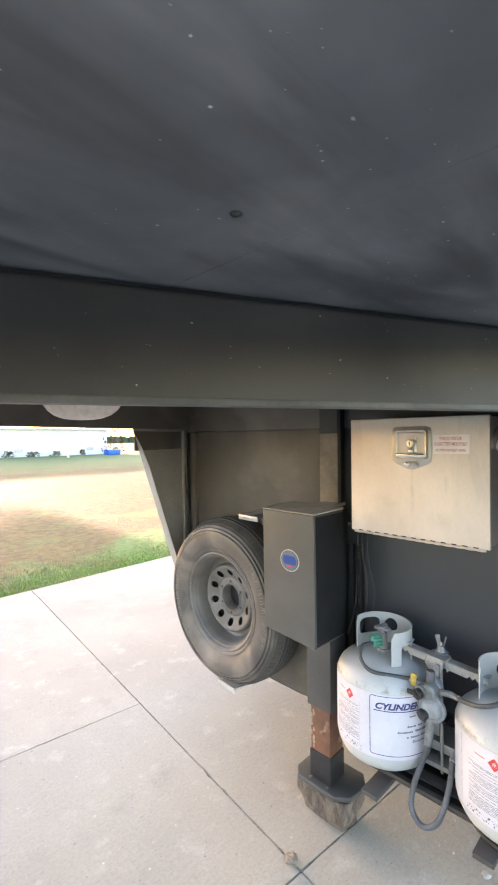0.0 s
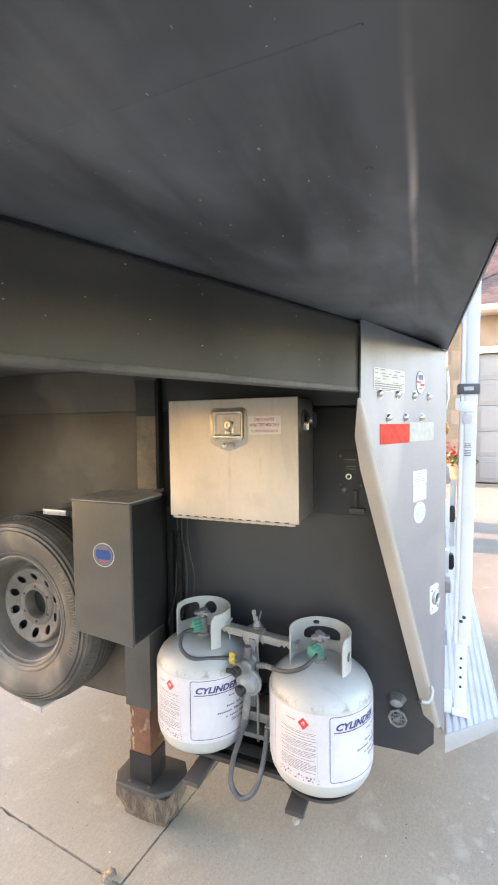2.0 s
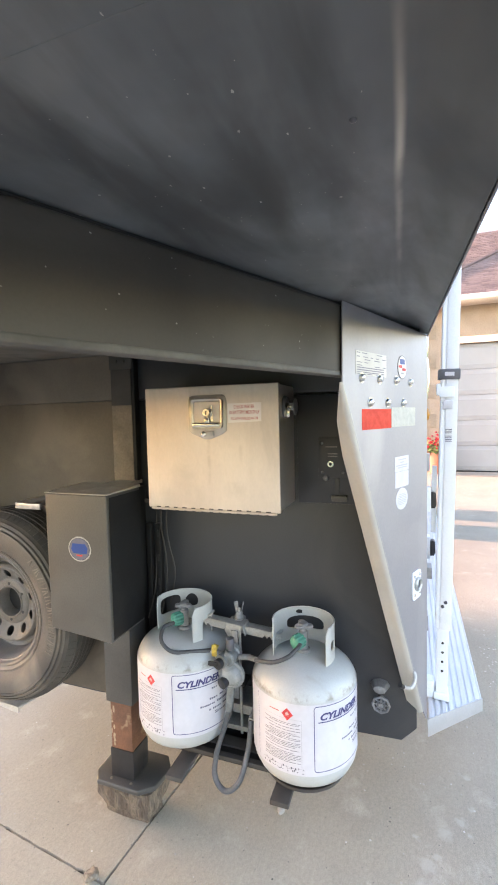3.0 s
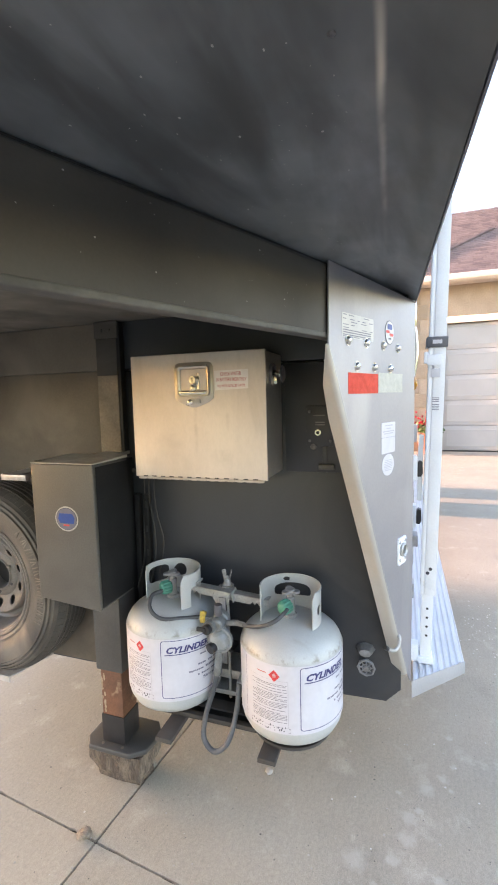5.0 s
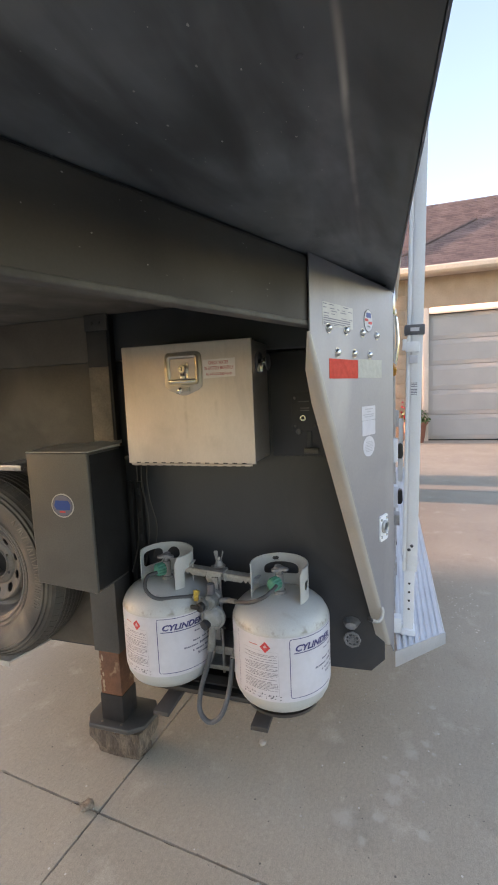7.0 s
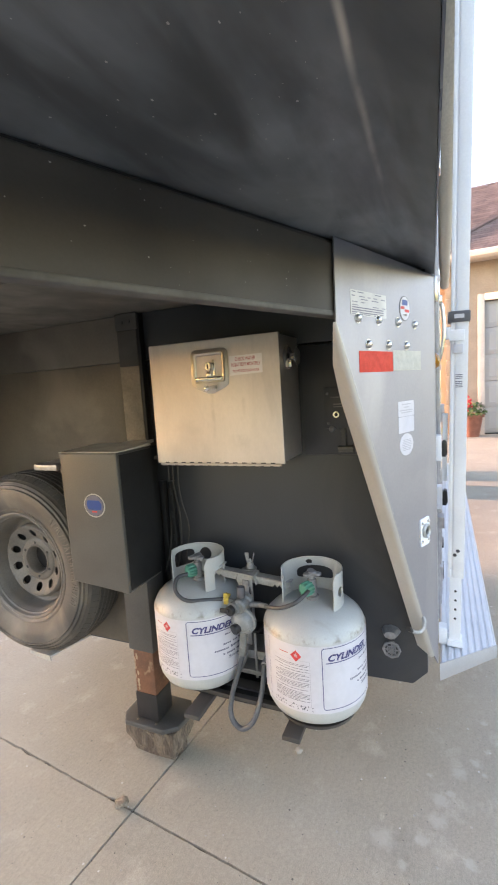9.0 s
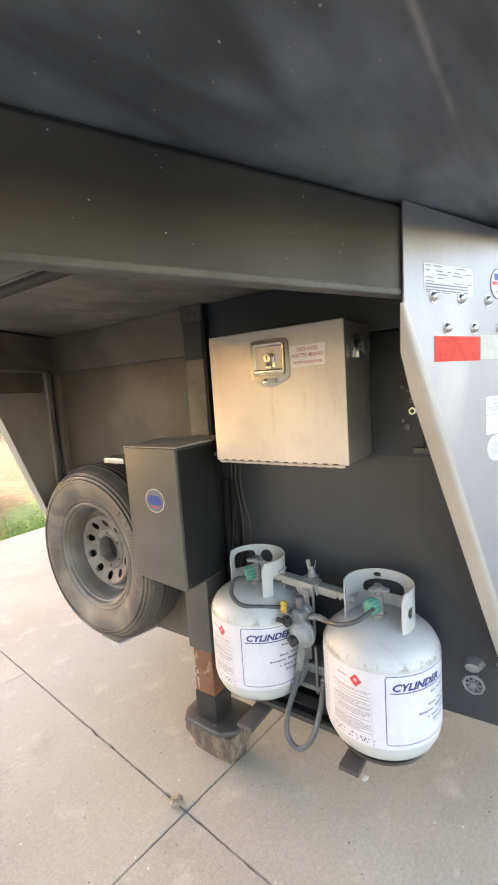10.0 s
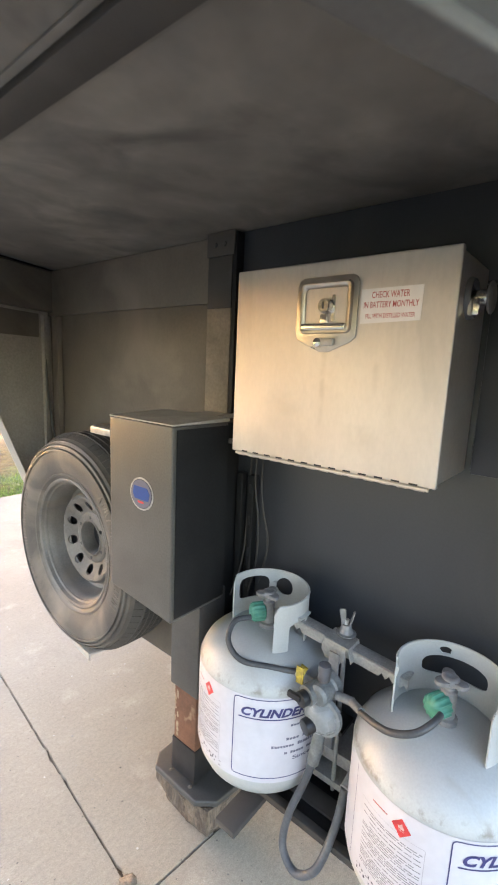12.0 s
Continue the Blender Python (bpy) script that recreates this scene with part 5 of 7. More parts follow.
# added sheet: shade on the cover's right side, painted black
part("side_shade", Shape().prism([(1.922, 1.5985, 0.732), (2.092, 1.5985, 0.732), (2.092, 1.5985, 1.190), (1.922, 1.5985, 1.190)], (0, -0.0015, 0)), M_BLACKPAINT, cv, "black sheet standing in for shade on the cover side")
flap_xy = ((1.912, 1.600), (1.912, 1.847), (2.098, 1.847), (2.098, 1.735), (2.188, 1.735), (2.188, 1.650), (2.098, 1.650), (2.098, 1.600))
flap_n = len(flap_xy)
flap = Shape().add([(x, y, 1.1985) for x, y in flap_xy] + [(x, y, 1.2015 + (x - 1.912) * 0.035) for x, y in flap_xy],
                   [tuple(range(flap_n - 1, -1, -1)), tuple(range(flap_n, 2 * flap_n))] + [(k, (k + 1) % flap_n, flap_n + (k + 1) % flap_n, flap_n + k) for k in range(flap_n)])
part("top_flap", flap, M_JACKTOP, cv, "dusty top flap, paler for the light on it")


def jack_oval(name, ry, rz, out, material, label=""):
    pts = [(1.912 - out, 1.711 + ry * math.cos(6.2832 * k / 32), 1.021 + rz * math.sin(6.2832 * k / 32)) for k in range(32)]
    part(name, Shape().prism(pts, (-0.0007, 0, 0)), material, cv, label)


jack_oval("badge", 0.045, 0.041, 0.0002, M_ZINC, "oval silver badge with a blue field")
jack_oval("badge_line", 0.0405, 0.0365, 0.0010, M_DARKPRINT)
jack_oval("badge_field", 0.0390, 0.0350, 0.0018, M_SLATE)
part("badge_blue", Shape().prism([(1.9094, 1.711 + y, 1.021 + z) for y, z in ((-0.029, -0.014), (0.024, -0.014), (0.032, 0.000), (0.026, 0.018), (-0.024, 0.018), (-0.033, 0.004))], (-0.0006, 0, 0)), M_BLUE, cv)
part("badge_red", Shape().box(1.9086, 1.9094, 1.70, 1.722, 0.998, 1.003), M_RED, cv)
part("outer_leg", Shape().box(2.028, 2.128, 1.618, 1.728, 0.436, 0.735), M_LEG, jack, bevel=0.005)
part("inner_leg", Shape().box(2.036, 2.121, 1.629, 1.717, 0.155, 0.435), M_RUST, jack, "rusty brown inner leg", bevel=0.004)
rnd = random.Random(12)
for k in range(9):
    z, y = 0.275 + 0.016 * k + rnd.uniform(0, 0.006), 1.717 - rnd.choice((0.001, 0.002, 0.012)) - 0.002
    w, h = rnd.uniform(0.003, 0.006), rnd.uniform(0.007, 0.016)
    chip_pts = [(2.0352, y + w * math.cos(q) * rnd.uniform(0.6, 1.2), z + h * math.sin(q) * rnd.uniform(0.6, 1.2)) for q in (0, 0.9, 1.7, 2.6, 3.5, 4.4, 5.4)]
    part("paint_flake", Shape().prism([(x, min(yy, 1.7155), zz) for x, yy, zz in chip_pts], (0.0012, 0, 0)), M_FLAKE, jack)
part("leg_sleeve", Shape().prism([(2.032, 1.625, 0.158), (2.125, 1.625, 0.158), (2.125, 1.721, 0.158), (2.032, 1.721, 0.158)], (0, 0, 0.105)), M_BLACKPLASTIC, jack, "black painted leg end", bevel=0.004)
foot_pts = ((2.004, 1.762), (2.004, 1.594), (2.044, 1.546), (2.132, 1.534), (2.185, 1.576), (2.185, 1.745), (2.150, 1.792), (2.042, 1.792))
part("foot_plate", Shape().prism([(x, y, 0.134) for x, y in foot_pts], (0, 0, 0.020)), M_LEG, jack, "dusty dark steel foot plate with cut corners", bevel=0.006, segments=3)
for y in (1.60, 1.682):
    part("weld", Shape().lathe([(0.0001, 0.003), (0.004, 0.002), (0.006, 0)], Matrix.Translation((2.026, y + 0.034, 0.154)), 10), M_DUSTY, jack)

block = Shape()
N_B = 22
pts, faces, index = [], [], {}


def block_point(i, j, k):
    """A point on the surface of a rough, chewed block."""
    if (i, j, k) not in index:
        u, v, w = i / N_B, j / N_B, k / N_B
        low = (1 - w) ** 2
        x = 2.012 + 0.165 * u + (0.034 if u < 0.5 else -0.022) * low
        y = 1.548 + 0.236 * v + (0.030 if v < 0.5 else -0.022) * low
        corner = max(0.0, abs(2 * u - 1) + abs(2 * v - 1) - 1.35) / 0.65       # the upright corners are worn round
        x += (2.094 - x) * 0.09 * corner
        y += (1.666 - y) * 0.09 * corner
        p = Vector((x, y, 0.1325 * w))
        rough = noise.noise(Vector((p.x * 90, p.y * 90, p.z * 14))) * 0.007 + noise.noise(p * 26) * 0.013 - abs(noise.noise(Vector((p.x * 30, p.y * 30, p.z * 9 + 4)))) * 0.012
        if 0 < k < N_B:
            p += (Vector((p.x - 2.094, p.y - 1.67, 0)).normalized()) * rough
        index[(i, j, k)] = len(pts)
        pts.append(p)
    return index[(i, j, k)]


for p in range(N_B):
    for q in range(N_B):
        for side in (0, N_B):
            for f in (lambda a, b: (side, a, b), lambda a, b: (a, side, b), lambda a, b: (a, b, side)):
                faces.append(tuple(block_point(*f(a, b)) for a, b in ((p, q), (p + 1, q), (p + 1, q + 1), (p, q + 1))))
block.add(pts, faces)
wb = new("wood_block", build_mesh("wood_block", block, M_WOOD, Vector((2.1, 1.67, 0)), 0.0, 40))
wb.location = (2.1, 1.67, 0)
tagged(wb, "splintered weathered wood block on the concrete", "wood block")

# ---- spare wheel ----
SPARE = Vector((2.085, 2.207, 0.722))
spare = thing("mounted_spare", SPARE, "dusty spare tyre on a grey steel wheel", "spare tyre")
wm = Matrix.Translation(SPARE) @ facing     # local z faces the front
carcass = Shape().lathe([(0.200, 0.070), (0.212, 0.080), (0.222, 0.089), (0.231, 0.0940), (0.2325, 0.0965), (0.239, 0.0975), (0.2405, 0.0955), (0.262, 0.105), (0.285, 0.110), (0.305, 0.1105), (0.316, 0.1085),
                         (0.317, 0.1135), (0.3235, 0.1122), (0.325, 0.1050), (0.3295, 0.1030), (0.3305, 0.1085), (0.337, 0.1060), (0.3385, 0.0985), (0.343, 0.0955), (0.344, 0.1005), (0.350, 0.0960), (0.352, 0.0880), (0.361, 0.0765), (0.369, 0.0620), (0.3738, 0.045), (0.3755, 0.025), (0.3762, 0.0),
                         (0.3755, -0.025), (0.3735, -0.048), (0.366, -0.075), (0.345, -0.095), (0.30, -0.108), (0.24, -0.104), (0.200, -0.085)], wm, 96, close=True)
tyre = part("tyre", carcass, M_TYRE, spare, "dusty black tyre", smooth=30)
tread = Shape()
for ring_z, ring_r, width, shift in ((0.044, 0.3737, 0.018, 2), (0.022, 0.3755, 0.018, 0), (0.0, 0.3760, 0.018, 2), (-0.022, 0.3755, 0.018, 0), (-0.044, 0.3733, 0.018, 2)):
    for k in range(84):
        a0, a1 = 360 / 84 * k + shift, 360 / 84 * (k + 0.92) + shift
        tread.lathe([(ring_r - 0.003, ring_z - width / 2), (ring_r + 0.0013, ring_z - width / 2 + 0.001), (ring_r + 0.0013, ring_z + width / 2 - 0.001), (ring_r - 0.003, ring_z + width / 2)], wm, 2, a0, a1, close=True)
for k in range(84):
    tread.lathe([(0.3575, 0.0835), (0.3722, 0.0590), (0.3675, 0.0560), (0.3535, 0.0770)], wm, 2, 360 / 84 * k, 360 / 84 * (k + 0.93), close=True)
part("tread", tread, M_TREAD, tyre, "worn tread blocks", smooth=0)
# worn raised marks on the sidewall: slanting bars
rnd = random.Random(8)
side_r, side_z = (0.262, 0.285, 0.305, 0.316, 0.330), (0.105, 0.110, 0.1105, 0.1085, 0.104)


def on_tyre(r, a, up):
    an = radians(a)
    return wm @ Vector((r * math.cos(an), r * math.sin(an), float(np.interp(r, side_r, side_z)) + up))


for a in (*range(250, 318, 7), *range(66, 136, 7)):
    mark = Shape()
    for a0, a1 in ((-2.6, -2.6 + rnd.choice((0.0, 1.4))), (0.0, rnd.choice((-1.2, 0.0, 1.2))), (2.4, 2.4 - rnd.choice((0.0, 1.4)))):
        for k in range(3):
            r0, r1 = 0.287 + 0.009 * k, 0.287 + 0.009 * (k + 1)
            b0, b1 = a + a0 + (a1 - a0) * k / 3, a + a0 + (a1 - a0) * (k + 1) / 3
            mark.add([on_tyre(r, b + w, up) for up in (-0.001, 0.0016) for r, b, w in ((r0, b0, -0.42), (r0, b0, 0.42), (r1, b1, 0.42), (r1, b1, -0.42))],
                     [(4, 5, 6, 7), (0, 1, 5, 4), (1, 2, 6, 5), (2, 3, 7, 6), (3, 0, 4, 7)])
    part("raised_mark", mark, M_TYREMARK, tyre, "scuffed raised mark on the sidewall", smooth=0)
rim = Shape().lathe([(0.210, 0.074), (0.222, 0.0815), (0.2235, 0.0890), (0.218, 0.0925), (0.211, 0.0890), (0.2065, 0.0785), (0.2015, 0.0750), (0.1995, 0.0670), (0.1945, 0.0600), (0.1925, 0.0450), (0.1880, 0.0220), (0.1820, 0.0060), (0.1720, -0.0010), (0.1600, 0.0000), (0.1480, 0.0100)], wm, 72)
barrel = part("rim", rim, M_RIM, spare, "dusty grey steel rim", smooth=30)
# wheel disc with ten round openings
dish = Shape()
wd = wm @ Matrix.Translation((0, 0, -0.012)) @ Matrix.Diagonal((0.935, 0.935, 1.0, 1.0))     # the disc sits deep in the rim
HOLES = 10
ring_r = [0.167, 0.163, 0.158, 0.150, 0.138, 0.123, 0.108, 0.088]
depth_r = [0.037, 0.046, 0.049, 0.047, 0.040, 0.031, 0.024, 0.018]
hole_c, hole_r = 0.125, 0.0185
profile_z = lambda r: float(np.interp(r, ring_r[::-1], depth_r[::-1]))
for h in range(HOLES):
    base = 360 / HOLES * h
    out = []
    k_n = 24
    for k in range(k_n):
        a = 6.2832 * k / k_n
        px, py = hole_c + hole_r * math.cos(a), hole_r * 0.95 * math.sin(a)
        # matching point on the sector's border
        ca, sa = math.cos(a), math.sin(a)
        half = math.pi / HOLES
        lim = []
        if ca > 0:
            lim.append((0.167 - hole_c) / ca)
        if ca < 0:
            lim.append((0.088 - hole_c) / ca)
        if abs(sa) > 1e-6:
            t = (math.tan(half) * hole_c) / (abs(sa) - math.tan(half) * ca) if abs(sa) > math.tan(half) * ca else 9
            lim.append(t)
        t = min([x for x in lim if x > 0])
        out.append(((px, py), (hole_c + t * ca, t * sa)))
    rows = []
    for (hx, hy), (ox, oy) in out:
        row = []
        for f in (0.0, 0.15, 0.55, 0.82, 1.0):
            x, y = hx + (ox - hx) * f, hy + (oy - hy) * f
            r = min(math.hypot(x, y), 0.168)
            an = math.atan2(y, x) + radians(base)
            row.append(wd @ Vector((r * math.cos(an), r * math.sin(an), profile_z(r))))
        x, y = hx, hy
        r, an = math.hypot(x, y), math.atan2(y, x) + radians(base)
        row.insert(0, wd @ Vector((r * math.cos(an), r * math.sin(an), profile_z(r) - 0.004)))
        rows.append(row)
    pts = [p for r in rows for p in r]
    dish.add(pts, [(6 * k + j, 6 * ((k + 1) % k_n) + j, 6 * ((k + 1) % k_n) + j + 1, 6 * k + j + 1) for k in range(k_n) for j in range(5)])
part("wheel_disc", dish, M_RIM, barrel, "steel wheel disc with ten round openings", smooth=45)
part("disc_rim", Shape().lathe([(0.169, 0.030), (0.1675, 0.0365), (0.163, 0.0455), (0.158, 0.0485), (0.149, 0.0462)], wd, 60), M_RIM, barrel, smooth=45)
centre = Shape().lathe([(0.097, 0.0205), (0.092, 0.0250), (0.086, 0.0265), (0.071, 0.0265), (0.067, 0.0310), (0.063, 0.0305), (0.060, 0.0250), (0.060, -0.02)], wd, 48)
part("centre_ring", centre, M_RIM, barrel, smooth=30)
# black backing added behind the openings, standing in for shade inside the wheel
part("bore_shade", Shape().lathe([(0.0001, -0.02), (0.090, -0.02), (0.098, 0.006), (0.168, 0.012), (0.165, -0.04), (0.0001, -0.04)], wd, 40), M_BLACKPLASTIC, barrel)
for k in range(6):
    a = radians(60 * k + 1)
    part("stud_hole", Shape().lathe([(0.0001, 0.001), (0.0065, 0.001), (0.0065, 0.0)], wd @ Matrix.Translation((0.0775 * math.cos(a), 0.0775 * math.sin(a), 0.0267)), 12), M_BLACKPLASTIC, barrel)
a = radians(-59)
c = wd @ Vector((0.0775 * math.cos(a), 0.0775 * math.sin(a), 0.026))
part("lug_nut", Shape().rod(c, c + Vector((-0.010, 0, 0)), 0.007, 6), M_RIM, barrel)

carrier = thing("spare_carrier", (2.19, 2.10, 0.33), "steel spare wheel carrier bolted to the wall", "wheel carrier")
part("top_arm", Shape().box(2.0, 2.193, 1.99, 2.075, 1.122, 1.142), M_GREYMETAL, carrier, "pale bare top arm", bevel=0.003)
part("front_lip", Shape().box(1.985, 2.0, 1.945, 2.06, 1.121, 1.142), M_GREYMETAL, carrier, "pale bare lip", bevel=0.003)
part("bottom_plate", Shape().prism([(2.193, 2.08, 0.335), (2.193, 2.25, 0.335), (2.018, 2.245, 0.335), (2.013, 2.125, 0.335)], (0, 0, 0.006)), M_CARRIER, carrier, "pale grey bottom plate")
part("bottom_lip", Shape().prism([(2.014, 2.245, 0.341), (2.009, 2.125, 0.341), (2.008, 2.125, 0.317), (2.010, 2.155, 0.317), (2.013, 2.245, 0.327)], (0.004, 0, 0)), M_CARRIER, carrier)


# ---- battery box ----
BX, BY0, BY1, BZ0, BZ1 = 2.0, 1.060, 1.503, 1.152, 1.531
bbox = thing("battery_box", (2.19, 1.28, 1.152), "satin aluminium battery box bolted to the black wall", "battery box")
part("body", Shape().box(BX + 0.012, WALL_X - 0.012, BY0 + 0.004, BY1 - 0.004, BZ0 + 0.003, BZ1 - 0.003), M_BOXBODY, bbox, "aluminium body with side shade in its colour", bevel=0.004)
part("mount", Shape().box(WALL_X - 0.0115, WALL_X - 0.0004, 1.075, 1.485, 1.165, 1.50), M_JACK, bbox)
lid = part("lid", Shape().box(BX, BX + 0.0115, BY0, BY1, BZ0, BZ1), M_BOXALU, bbox, "satin aluminium front lid", bevel=0.0035, segments=3)
hinge = part("hinge", Shape().rod((BX + 0.002, BY0 + 0.012, BZ0 - 0.003), (BX + 0.002, BY1 - 0.012, BZ0 - 0.003), 0.0037, 10), M_BOXALU, bbox, "piano hinge")
for k in range(14):
    y = BY0 + 0.012 + (BY1 - BY0 - 0.024) * (k + 0.5) / 14
    part("knuckle", Shape().rod((BX + 0.002, y - 0.0085, BZ0 - 0.003), (BX + 0.002, y + 0.0085, BZ0 - 0.003), 0.0047, 10), M_BOXALU, hinge)

for k in range(13):
    y = BY0 + 0.022 + (BY1 - BY0 - 0.044) * (k + 0.5) / 13
    part("slot", Shape().box(BX - 0.0008, BX + 0.001, y - 0.0075, y + 0.0075, BZ0 + 0.0012, BZ0 + 0.0042), M_BLACKPLASTIC, hinge)


def lid_outline(pts, name, out, thick, material, parent, label="", bevel=0.0):
    return part(name, Shape().prism([(BX - out, y, z) for y, z in pts], (-thick, 0, 0)), material, parent, label, bevel)


def round_rect(y0, y1, z0, z1, r, n=4):
    pts = []
    for cy, cz, a0 in ((y1 - r, z1 - r, 0), (y0 + r, z1 - r, 90), (y0 + r, z0 + r, 180), (y1 - r, z0 + r, 270)):
        pts += [(cy + r * math.cos(radians(a0 + 90 * k / n)), cz + r * math.sin(radians(a0 + 90 * k / n))) for k in range(n + 1)]
    return pts


# folding handle latch: raised rim, sunk dish, keyed handle
LY0, LY1, LZ0, LZ1 = 1.222, 1.348, 1.392, 1.503
latch = lid_outline([(LY0, LZ1 - 0.014), (LY0 + 0.004, LZ1 - 0.005), (LY0 + 0.014, LZ1), (LY1 - 0.014, LZ1), (LY1 - 0.004, LZ1 - 0.005), (LY1, LZ1 - 0.014), (LY1, LZ0 + 0.004), (LY1 - 0.012, LZ0 - 0.006),
                     (1.294, LZ0 - 0.023), (1.276, LZ0 - 0.023), (LY0 + 0.012, LZ0 - 0.006), (LY0, LZ0 + 0.004)], "latch", 0.0, 0.004, M_LATCH, lid, "dull steel folding latch", 0.002)
rim_s = Shape()
outer, inner = round_rect(LY0 + 0.010, LY1 - 0.010, LZ0 + 0.010, LZ1 - 0.010, 0.010), round_rect(LY0 + 0.020, LY1 - 0.020, LZ0 + 0.018, LZ1 - 0.020, 0.006)
n = len(outer)
prof = []
for (oy, oz), (iy, iz) in zip(outer, inner):
    prof += [(BX - 0.004, oy, oz), (BX - 0.010, oy * 0.8 + iy * 0.2, oz * 0.8 + iz * 0.2), (BX - 0.010, oy * 0.35 + iy * 0.65, oz * 0.35 + iz * 0.65), (BX - 0.0045, iy, iz)]
rim_s.add(prof, [(4 * k + j, 4 * ((k + 1) % n) + j, 4 * ((k + 1) % n) + j + 1, 4 * k + j + 1) for k in range(n) for j in range(3)])
part("rim", rim_s, M_LATCH, lid, "dull steel rim", smooth=60)
lid_outline(round_rect(LY0 + 0.021, LY1 - 0.021, LZ0 + 0.019, LZ1 - 0.021, 0.005), "dish", 0.0042, 0.0008, M_BOXALU, lid)
lid_outline(round_rect(1.265, 1.272, 1.424, 1.470, 0.002), "fold", 0.005, 0.002, M_CHROME, lid)
part("handle", Shape().box(BX - 0.016, BX - 0.006, 1.240, 1.330, 1.408, 1.420), M_CHROME, lid, "steel handle bar", bevel=0.003)
part("handle_stem", Shape().prism([(BX - 0.006, y, z) for y, z in ((1.275, 1.418), (1.292, 1.418), (1.290, 1.436), (1.277, 1.436))], (-0.008, 0, 0)), M_CHROME, lid, bevel=0.002)
part("key_barrel", Shape().lathe([(0.0001, 0.016), (0.011, 0.016), (0.0135, 0.012), (0.014, 0.0)], Matrix.Translation((BX - 0.005, 1.281, 1.450)) @ facing, 24), M_CHROME, lid, "key barrel")
part("keyhole", Shape().box(BX - 0.0216, BX - 0.0208, 1.2795, 1.2825, 1.444, 1.456), M_BLACKPLASTIC, lid)
part("hasp", Shape().box(BX - 0.013, BX - 0.004, 1.262, 1.292, 1.380, 1.394), M_ZINC, lid, bevel=0.003)
part("hasp_pin", Shape().lathe([(0.0001, 0.012), (0.008, 0.010), (0.009, 0.0)], Matrix.Translation((BX - 0.004, 1.294, 1.386)) @ facing, 16), M_CHROME, lid)
# warning label with its words
note = lid_outline([(1.2175, 1.418), (1.2185, 1.4755), (1.1125, 1.4765), (1.1135, 1.4215)], "warning_label", 0.0002, 0.0006, M_NOTE, lid, "white warning label with red words")
for words, size, y, z in (("CHECK WATER", 0.0150, 1.1665, 1.4600), ("IN BATTERY MONTHLY", 0.0145, 1.1655, 1.4440), ("FILL WITH DISTILLED WATER", 0.0105, 1.1655, 1.4270)):
    ts = text_shape(words, size, lambda a, b, y=y, z=z: Vector((BX - 0.0012, y - a * 0.62, z + b)), align='CENTER', bold=0.00015)
    part("lettering", ts, M_REDTEXT, note, smooth=0)
# round side latch and bolts
sm = Matrix.Translation((2.075, BY0 + 0.004, 1.462)) @ Matrix.Rotation(radians(90), 4, 'X')
part("side_ring", Shape().lathe([(0.0001, 0.003), (0.024, 0.003), (0.027, 0.009), (0.031, 0.009), (0.034, 0.004), (0.034, 0.0), (0.0001, 0.0)], sm, 36), M_DARKGREY, bbox, "dark dished ring", smooth=50)
part("side_stem", Shape().lathe([(0.0001, 0.030), (0.013, 0.030), (0.013, 0.002)], sm, 20), M_CHROME, bbox, "chrome stem")
part("side_cap", Shape().lathe([(0.0001, 0.0300), (0.022, 0.0300), (0.025, 0.0315), (0.026, 0.034), (0.023, 0.036), (0.0001, 0.034)], sm, 36), M_DULLGREY, bbox, "dull grey round cap", smooth=50)
part("side_tab", Shape().box(2.046, 2.054, BY0 - 0.019, BY0 - 0.002, 1.432, 1.458), M_CHROME, bbox, bevel=0.003)
for y, z in ((BY1 + 0.004, 1.478), (BY1 + 0.004, 1.17)):
    part("bolt", Shape().rod((2.06, BY1 - 0.005, z), (2.06, y + 0.006, z), 0.008, 10), M_ZINC, bbox)
part("bracket", Shape().box(2.02, 2.19, BY1 + 0.0, BY1 + 0.030, 1.160, 1.172), M_RAIL, bbox, bevel=0.002)

# cables and a slotted strip between jack and box
for i, path in enumerate((((2.17, 1.535, 1.15), (2.165, 1.54, 1.06), (2.155, 1.525, 0.98), (2.165, 1.51, 0.88), (2.17, 1.535, 0.76)),
                          ((2.175, 1.56, 1.18), (2.17, 1.565, 1.05), (2.165, 1.545, 0.93), (2.17, 1.55, 0.82), (2.175, 1.58, 0.70)),
                          ((2.18, 1.59, 1.50), (2.18, 1.588, 1.2), (2.175, 1.59, 0.95), (2.17, 1.60, 0.80), (2.15, 1.62, 0.70)))):
    cb = new("cable", build_mesh("cable", Shape().tube(path, 0.0026, 8), M_RAIL, Vector(path[0])))
    cb.location = path[0]
    tagged(cb, "thin black cable hanging down the wall", "cable", group="cables beside the jack")
corner_path = ((2.17, 2.705, 1.50), (2.165, 2.69, 1.35), (2.165, 2.672, 1.18), (2.165, 2.64, 1.04), (2.17, 2.60, 0.88))
cb = new("cable", build_mesh("cable", Shape().tube(corner_path, 0.004, 8), M_RAIL, Vector(corner_path[0])))
cb.location = corner_path[0]
tagged(cb, "dusty dark cable hanging in the far corner", "cable")
strip = thing("slotted_strip", (2.18, 1.60, 0.55), "black slotted metal strip fixed to the wall", "bracket")
for y in (1.572, 1.612):
    part("strip", Shape().box(2.172, 2.194, y, y + 0.020, 0.56, 1.05), M_BLACKPAINT, strip, bevel=0.002)
for k in range(5):
    part("slot", Shape().box(2.1712, 2.1718, 1.578, 1.586, 0.64 + 0.09 * k, 0.665 + 0.09 * k), M_BLACKPLASTIC, strip)

# ---- propane cylinders ----
R_T = 0.156


